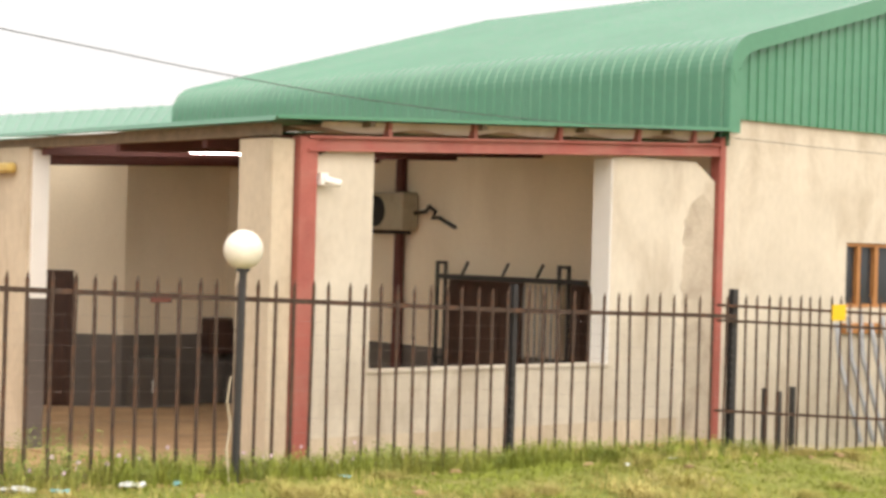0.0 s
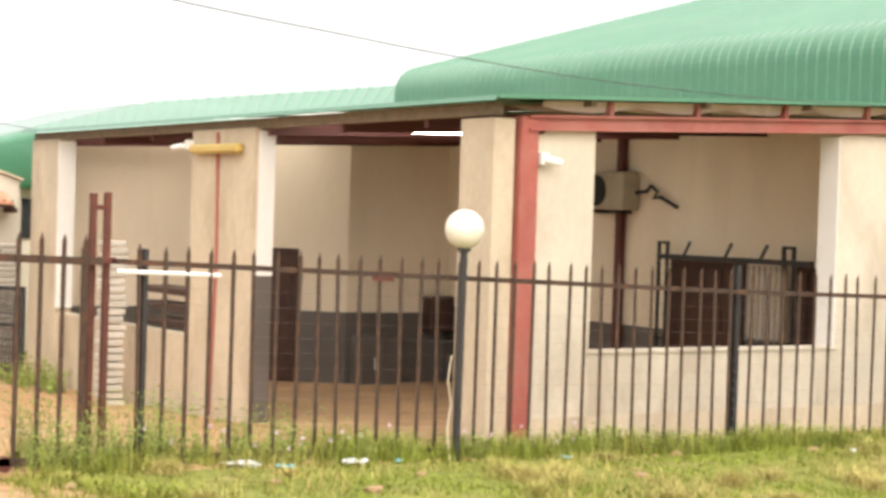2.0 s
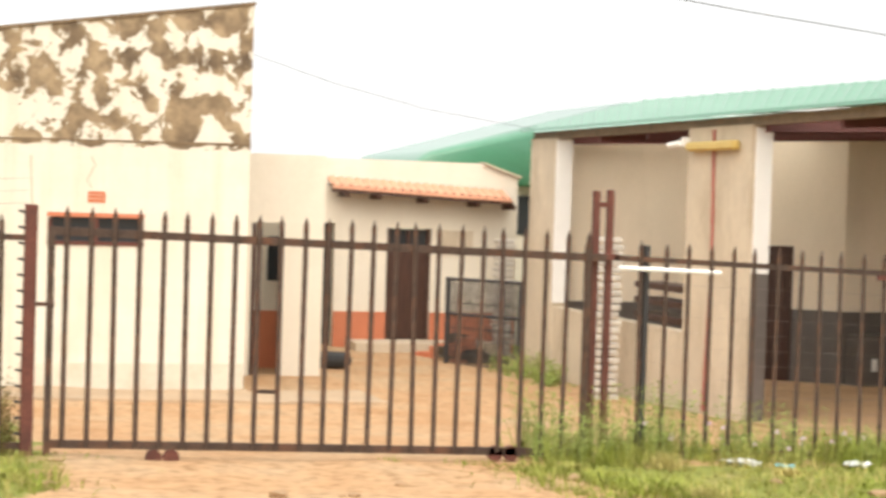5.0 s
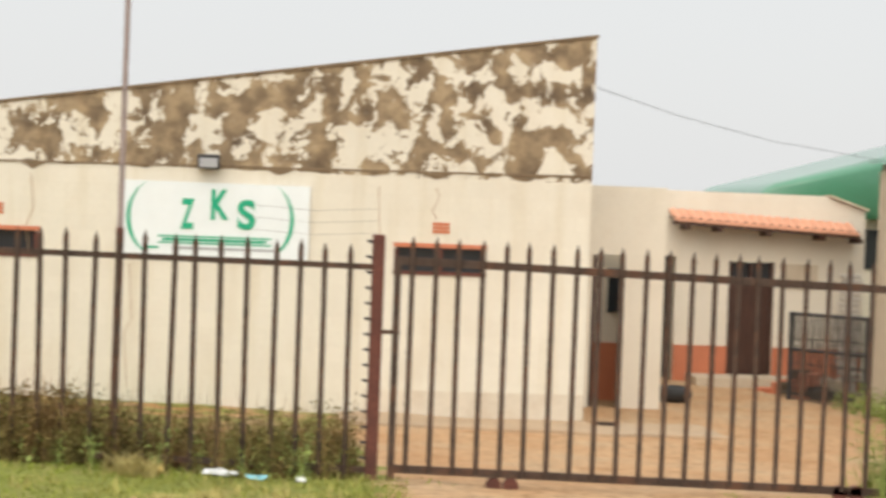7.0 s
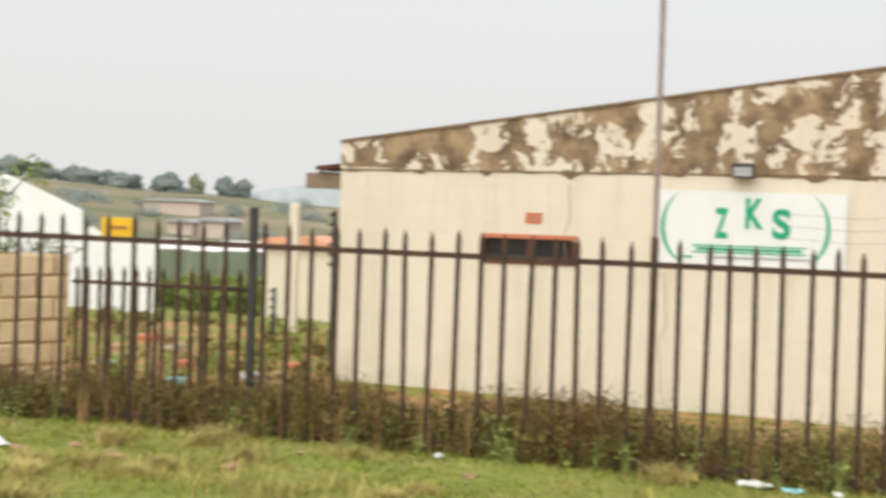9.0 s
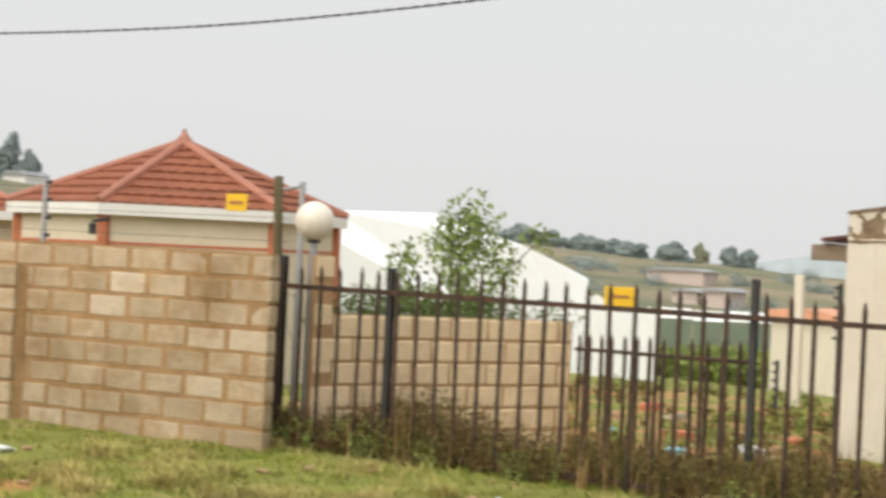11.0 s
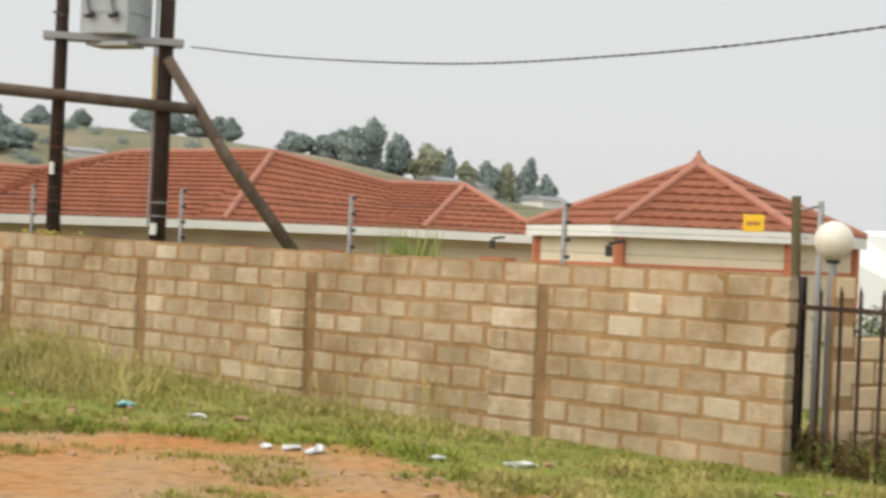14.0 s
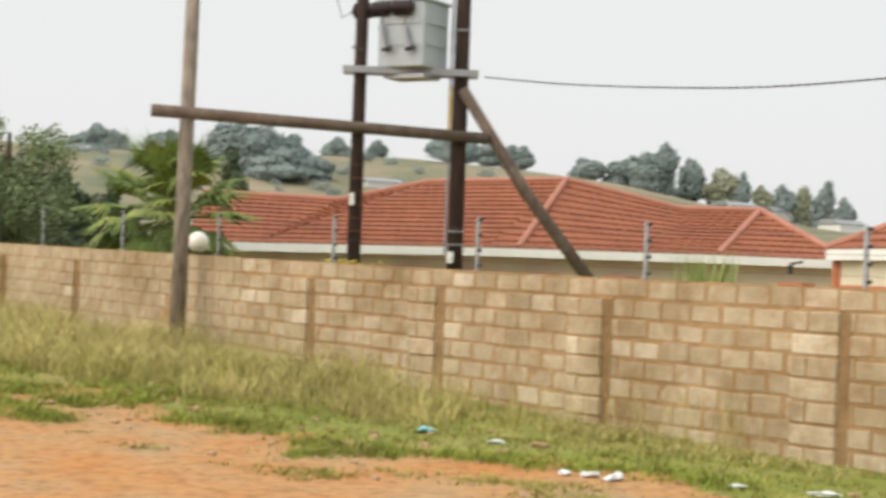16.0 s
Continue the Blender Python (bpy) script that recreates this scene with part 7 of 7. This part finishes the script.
# woods and single trees on the far hill: heading, rise of the top, half-width in degrees, pale or dark
FAR = [(65.64, 4.34, 0.45, 0), (65.1, 4.19, 0.36, 0), (66.16, 3.9, 0.4, 0), (63.75, 4.17, 0.45, 0), (63.3, 4.28, 0.36, 0), (61.67, 4.54, 0.51, 0), (60.95, 4.63, 0.64, 0), (60.21, 4.48, 0.64, 0), (59.37, 4.27, 0.51, 0), (59.81, 3.8, 0.9, 0),
       (56.65, 4.14, 0.29, 0), (54.47, 4.28, 0.55, 0), (53.73, 4.18, 0.4, 0), (53.01, 3.78, 0.44, 0), (52.32, 3.71, 0.4, 0), (51.86, 3.69, 0.29, 0), (49.63, 3.43, 0.55, 0), (48.55, 3.92, 0.51, 0), (48.01, 4.12, 0.51, 0), (47.37, 4.37, 0.51, 0),
       (46.45, 3.94, 0.44, 0), (45.35, 3.64, 0.6, 1), (44.72, 3.5, 0.22, 0), (44.13, 3.13, 0.33, 1), (43.36, 3.15, 0.45, 0), (42.74, 3.11, 0.45, 1), (42.17, 3.27, 0.4, 0), (41.52, 2.78, 0.36, 0), (59.14, 3.09, 0.33, 0), (57.95, 3.32, 0.36, 0), (58.7, 3.57, 0.55, 0),
       (24.62, 0.97, 0.4, 0), (23.66, 0.66, 0.36, 0), (23.18, 0.75, 0.44, 0), (22.7, 0.78, 0.55, 0), (22.11, 0.73, 0.44, 0), (21.73, 0.62, 0.36, 0), (20.58, 0.73, 0.5, 0), (19.74, 0.83, 0.2, 1), (18.8, 0.61, 0.27, 0), (18.19, 0.26, 0.25, 0), (25.6, 0.9, 0.5, 0)]
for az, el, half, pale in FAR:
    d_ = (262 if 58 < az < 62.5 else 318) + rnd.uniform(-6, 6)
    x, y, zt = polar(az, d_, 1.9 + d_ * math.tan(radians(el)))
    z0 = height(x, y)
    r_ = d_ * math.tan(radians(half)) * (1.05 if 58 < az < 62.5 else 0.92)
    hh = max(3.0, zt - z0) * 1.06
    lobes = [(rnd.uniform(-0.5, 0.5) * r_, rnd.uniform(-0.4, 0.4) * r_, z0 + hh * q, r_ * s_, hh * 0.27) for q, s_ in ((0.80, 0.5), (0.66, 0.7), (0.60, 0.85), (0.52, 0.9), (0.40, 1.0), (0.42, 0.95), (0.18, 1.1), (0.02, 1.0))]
    tree("far_tree", (x, y, z0), 0.4, lobes, 0.33, 6500, "hazed_fartree_light" if pale else "hazed_fartree", "distant bushy tree on the hill", "far trees", dense=True)
# bushes over the hillside
V, F = [], []
for k in range(170):
    az, d_ = rnd.choice((rnd.uniform(40, 70), rnd.uniform(12, 30), rnd.uniform(52, 70), rnd.uniform(55, 68))), rnd.uniform(170, 312)
    x, y, _ = polar(az, d_, 0)
    r_ = rnd.uniform(0.7, 2.1)
    z0 = height(x, y)
    for _ in range(320):
        d = Vector((rnd.gauss(0, 1), rnd.gauss(0, 1), abs(rnd.gauss(0, 0.9)))).normalized() * r_ * rnd.uniform(0.3, 1.0)
        u = Vector((rnd.gauss(0, 1), rnd.gauss(0, 1), rnd.gauss(0, 0.6))).normalized() * r_ * 0.08
        w = u.cross(Vector((rnd.gauss(0, 1), rnd.gauss(0, 1), rnd.gauss(0, 1)))).normalized() * r_ * 0.055
        c_ = Vector((x, y, z0)) + d
        i = len(V)
        V += [tuple(c_ - u), tuple(c_ + w), tuple(c_ + u), tuple(c_ - w)]
        F.append((i, i + 1, i + 2, i + 3))
tagged(new("hillside_bushes", from_lists("hillside_bushes", V, F, "hazed_fartree")), "scattered bushes on the far hillside", "bushes", kind="stuff")
# far ridge: its pale blue is distance haze put into the colour
bm = B()
prev = None
for k in range(40):
    az = 5 + k * 0.8
    h = 0.40 + 0.12 * noise.noise((az * 0.22, 0.5, 0)) + 0.34 * smooth(18.8, 15.5, az)
    p, q = polar(az, 900, 1.9 + 900 * math.tan(radians(h))), polar(az, 880, -60)
    row = [bm.verts.new(q), bm.verts.new(p)]
    if prev:
        bm.faces.new((prev[0], row[0], row[1], prev[1]))
    prev = row
M["ridge_hazed"] = material("far_ridge", (0.40, 0.455, 0.48), 0.95, scale=0.02, fine=0.2, bump=0)
solo("far_ridge", bm, "ridge_hazed", "distant mountain ridge coloured pale blue for haze", "backdrop", kind="structure")

# young tree in front of the marquee
tb_ = (-9.95, 18.9, height(-9.95, 18.9))
tree("young_tree", tb_, 0.05, [(0.24, 0, 2.42, 0.38, 0.36), (-0.05, 0.1, 2.12, 0.40, 0.36), (-0.66, 0, 1.78, 0.28, 0.40), (0.62, 0.1, 1.76, 0.27, 0.46), (0.12, 0, 1.68, 0.36, 0.46), (1.08, 0.2, 2.22, 0.22, 0.18), (-0.4, 0, 1.35, 0.45, 0.3), (0.3, 0.1, 1.35, 0.4, 0.32), (0.42, 0, 2.1, 0.3, 0.3)], 0.05, 2700, "tree_leaf", "young leafy tree with drooping twigs", limbs=6, flat=1.4)
# hedge behind the return wall
weeds("yard_weeds", "leaf", "green weeds at the foot of the veranda wall", [(9.35 + rnd.uniform(-0.25, 0.3), rnd.uniform(24.5, 27.2), rnd.uniform(0.5, 1.1)) for k in range(40)], (0.15, 0.5), 0.03, 4)
weeds("hedge", "hedge", "clipped dark green hedge behind the return wall", [(-10.4 + k * 0.026 + rnd.uniform(-0.05, 0.05), 17.0 + rnd.uniform(-0.2, 0.2), 1.0) for k in range(96)], (1.35, 1.62), 0.028, 7)
# fan palm
px_, py_, _ = polar(63.4, 33, 0)
pz_ = height(px_, py_)
palm = thing("fan_palm", (px_, py_, pz_), "fan palm with spreading green fronds and yellow tips", "palm")
part("trunk", tube(B(), [(px_, py_, pz_ - 0.3), (px_, py_, 1.6), (px_, py_, 2.9)], 0.2, 10, 0.17), "bark", palm)
heart = Vector((px_, py_, 2.75))
for k in range(50):
    a, e = k * 2.39996 + rnd.uniform(-0.3, 0.3), radians(76 - 116 * k / 49 + rnd.uniform(-9, 9))
    d = Vector((math.cos(a) * math.cos(e), math.sin(a) * math.cos(e), math.sin(e)))
    hub = heart + d * rnd.uniform(0.62, 1.0)
    droop = rnd.uniform(0.05, 0.3)
    side = d.cross(Vector((0, 0, 1))).normalized()
    up = side.cross(d).normalized()
    V, F = [], []
    for j in range(17):
        b = radians(-64 + j * 8.0)
        q = (d * math.cos(b) + side * math.sin(b)).normalized()
        w = (side * math.cos(b) - d * math.sin(b)) * 0.036
        tip = hub + q * (rnd.uniform(0.85, 1.15) - 0.25 * abs(math.sin(b))) - Vector((0, 0, droop + 0.16 * abs(math.sin(b))))
        md = hub + q * 0.45 + up * 0.03
        i = len(V)
        V += [tuple(v_ - BASE[palm.name]) for v_ in (hub, md + w - up * 0.02, tip, md - w - up * 0.02, md)]
        F += [(i, i + 1, i + 2, i + 4), (i, i + 4, i + 2, i + 3)]
    fr = new("frond", from_lists("frond", V, F, "palm"))
    fr.parent = palm
    part("stalk", tube(B(), [heart, hub], 0.018, 4), "palm", palm)


def grown(name, az, d, top_el, half, mat, label, leaf, n, dense=True):
    """A broad tree at a heading and distance whose top rises by top_el and whose crown spans half degrees to each side."""
    x, y, zt = polar(az, d, 1.9 + d * math.tan(radians(top_el)))
    r_, z0 = d * math.tan(radians(half)), height(x, y)
    hh = zt - z0
    lobes = [(rnd.uniform(-0.5, 0.5) * r_, rnd.uniform(-0.6, 0.6) * r_, z0 + hh * q, r_ * s_, hh * 0.16) for q, s_ in ((0.85, 0.35), (0.74, 0.5), (0.66, 0.7), (0.56, 0.8), (0.5, 0.8), (0.38, 0.9), (0.3, 0.9))]
    tree(name, (x, y, z0), r_ * 0.12, lobes, leaf, n, mat, label, limbs=6, flat=0.8, dense=dense)


# trees beside and behind the palm
grown("feathery_tree", 68.5, 37, 5.0, 2.1, "pine", "feathery green garden tree behind the wall", 0.055, 30000, False)
grown("feathery_tree", 70.4, 38, 4.4, 2.5, "pine", "feathery green garden tree behind the wall", 0.06, 26000, False)
grown("garden_tree", 66.5, 52, 3.05, 0.9, "dark_leaf", "dark bushy garden tree", 0.10, 5000)
grown("garden_tree", 61.6, 60, 4.0, 0.85, "dark_leaf", "dark bushy garden tree", 0.11, 5000)
grown("garden_tree", 65.2, 55, 2.6, 0.8, "dark_leaf", "dark bushy garden tree", 0.10, 4000)
blades("garden_shrub", "leaf", "spiky yellow-green garden plant behind the wall", [(-15.1 + rnd.uniform(-0.15, 0.15), 14.6 + rnd.uniform(-0.1, 0.1), 1.0) for k in range(8)], (1.5, 2.2), 0.03, 0.25, 34)
weeds("yellow_shrub", "yellow_leaf", "small yellow garden shrub behind the wall", [(-21.3 + rnd.uniform(-0.3, 0.3), 13.4 + rnd.uniform(-0.1, 0.1), 1.0) for k in range(14)], (1.28, 1.52), 0.035, 8)

# ---- litter and stones ----
def litter(x, y, r, mat, label, sz=0.24):
    bm = B()
    bmesh.ops.create_icosphere(bm, subdivisions=2, radius=r, matrix=Matrix.Translation((x, y, height(x, y) + r * sz * 0.7 + 0.015)) @ Matrix.Rotation(rnd.uniform(0, 3.14), 4, "Z") @ Matrix.Diagonal((rnd.uniform(1.3, 1.9), rnd.uniform(0.5, 0.9), sz, 1)))
    for v_ in bm.verts:
        v_.co += Vector((rnd.gauss(0, 1), rnd.gauss(0, 1), rnd.gauss(0, 0.7))) * r * 0.22
    solo("litter", bm, mat, label, "litter", "litter on the verge")


for x, y, r, mat, lab in ((-0.91, 12.72, 0.075, "litter", "white plastic ball of litter"), (6.42, 12.7, 0.11, "litter", "crumpled white plastic bag"), (7.44, 12.66, 0.09, "litter", "crumpled white plastic bag"), (7.9, 12.7, 0.06, "litter_blue", "pale blue plastic scrap"),
                          (-10.98, 9.4, 0.08, "litter", "crumpled white plastic bag"), (-10.75, 9.45, 0.09, "litter", "crumpled white plastic bag"), (-9.51, 10.56, 0.09, "litter", "crumpled white plastic bag"), (-14.18, 9.97, 0.12, "litter_blue", "turquoise plastic bag in the grass"),
                          (-5.51, 11.4, 0.10, "litter", "crumpled white paper"), (-0.75, 12.8, 0.09, "lampyellow", "yellow plastic bag"), (-0.3, 12.85, 0.08, "litter", "small white wrapper"), (-0.02, 12.8, 0.06, "litter_blue", "blue plastic scrap"), (6.75, 12.6, 0.06, "litter_blue", "pale blue plastic scrap"),
                          (-2.6, 12.7, 0.05, "litter", "small white wrapper"), (12.5, 11.9, 0.05, "litter", "small white wrapper"), (13.6, 12.3, 0.05, "litter", "small white wrapper"), (-11.2, 9.3, 0.06, "litter", "torn white plastic strip"), (-10.1, 10.2, 0.05, "litter", "small white wrapper"), (-13.2, 10.1, 0.06, "litter", "torn white plastic strip"), (0.3, 12.75, 0.05, "litter", "small white wrapper"), (9.6, 12.6, 0.05, "litter_blue", "pale blue plastic scrap")):
    litter(x, y, r * 0.85, mat, lab)
for k in range(110):
    x = rnd.choice((rnd.uniform(-15, 17), rnd.uniform(-18, -8)))
    y = rnd.uniform(11.2, 12.7) if x > -8 else rnd.uniform(7.0, 11.0)
    r = rnd.uniform(0.02, 0.06)
    bm = B()
    bmesh.ops.create_icosphere(bm, subdivisions=1, radius=r, matrix=Matrix.Translation((x, y, height(x, y) + r * 0.3)) @ Matrix.Diagonal((1.4, 1, 0.6, 1)))
    for v_ in bm.verts:
        v_.co += Vector((rnd.gauss(0, 1), rnd.gauss(0, 1), rnd.gauss(0, 1))) * r * 0.15
    solo("stone", bm, "stone", "small brown stone on the verge", "stone", "loose stones")
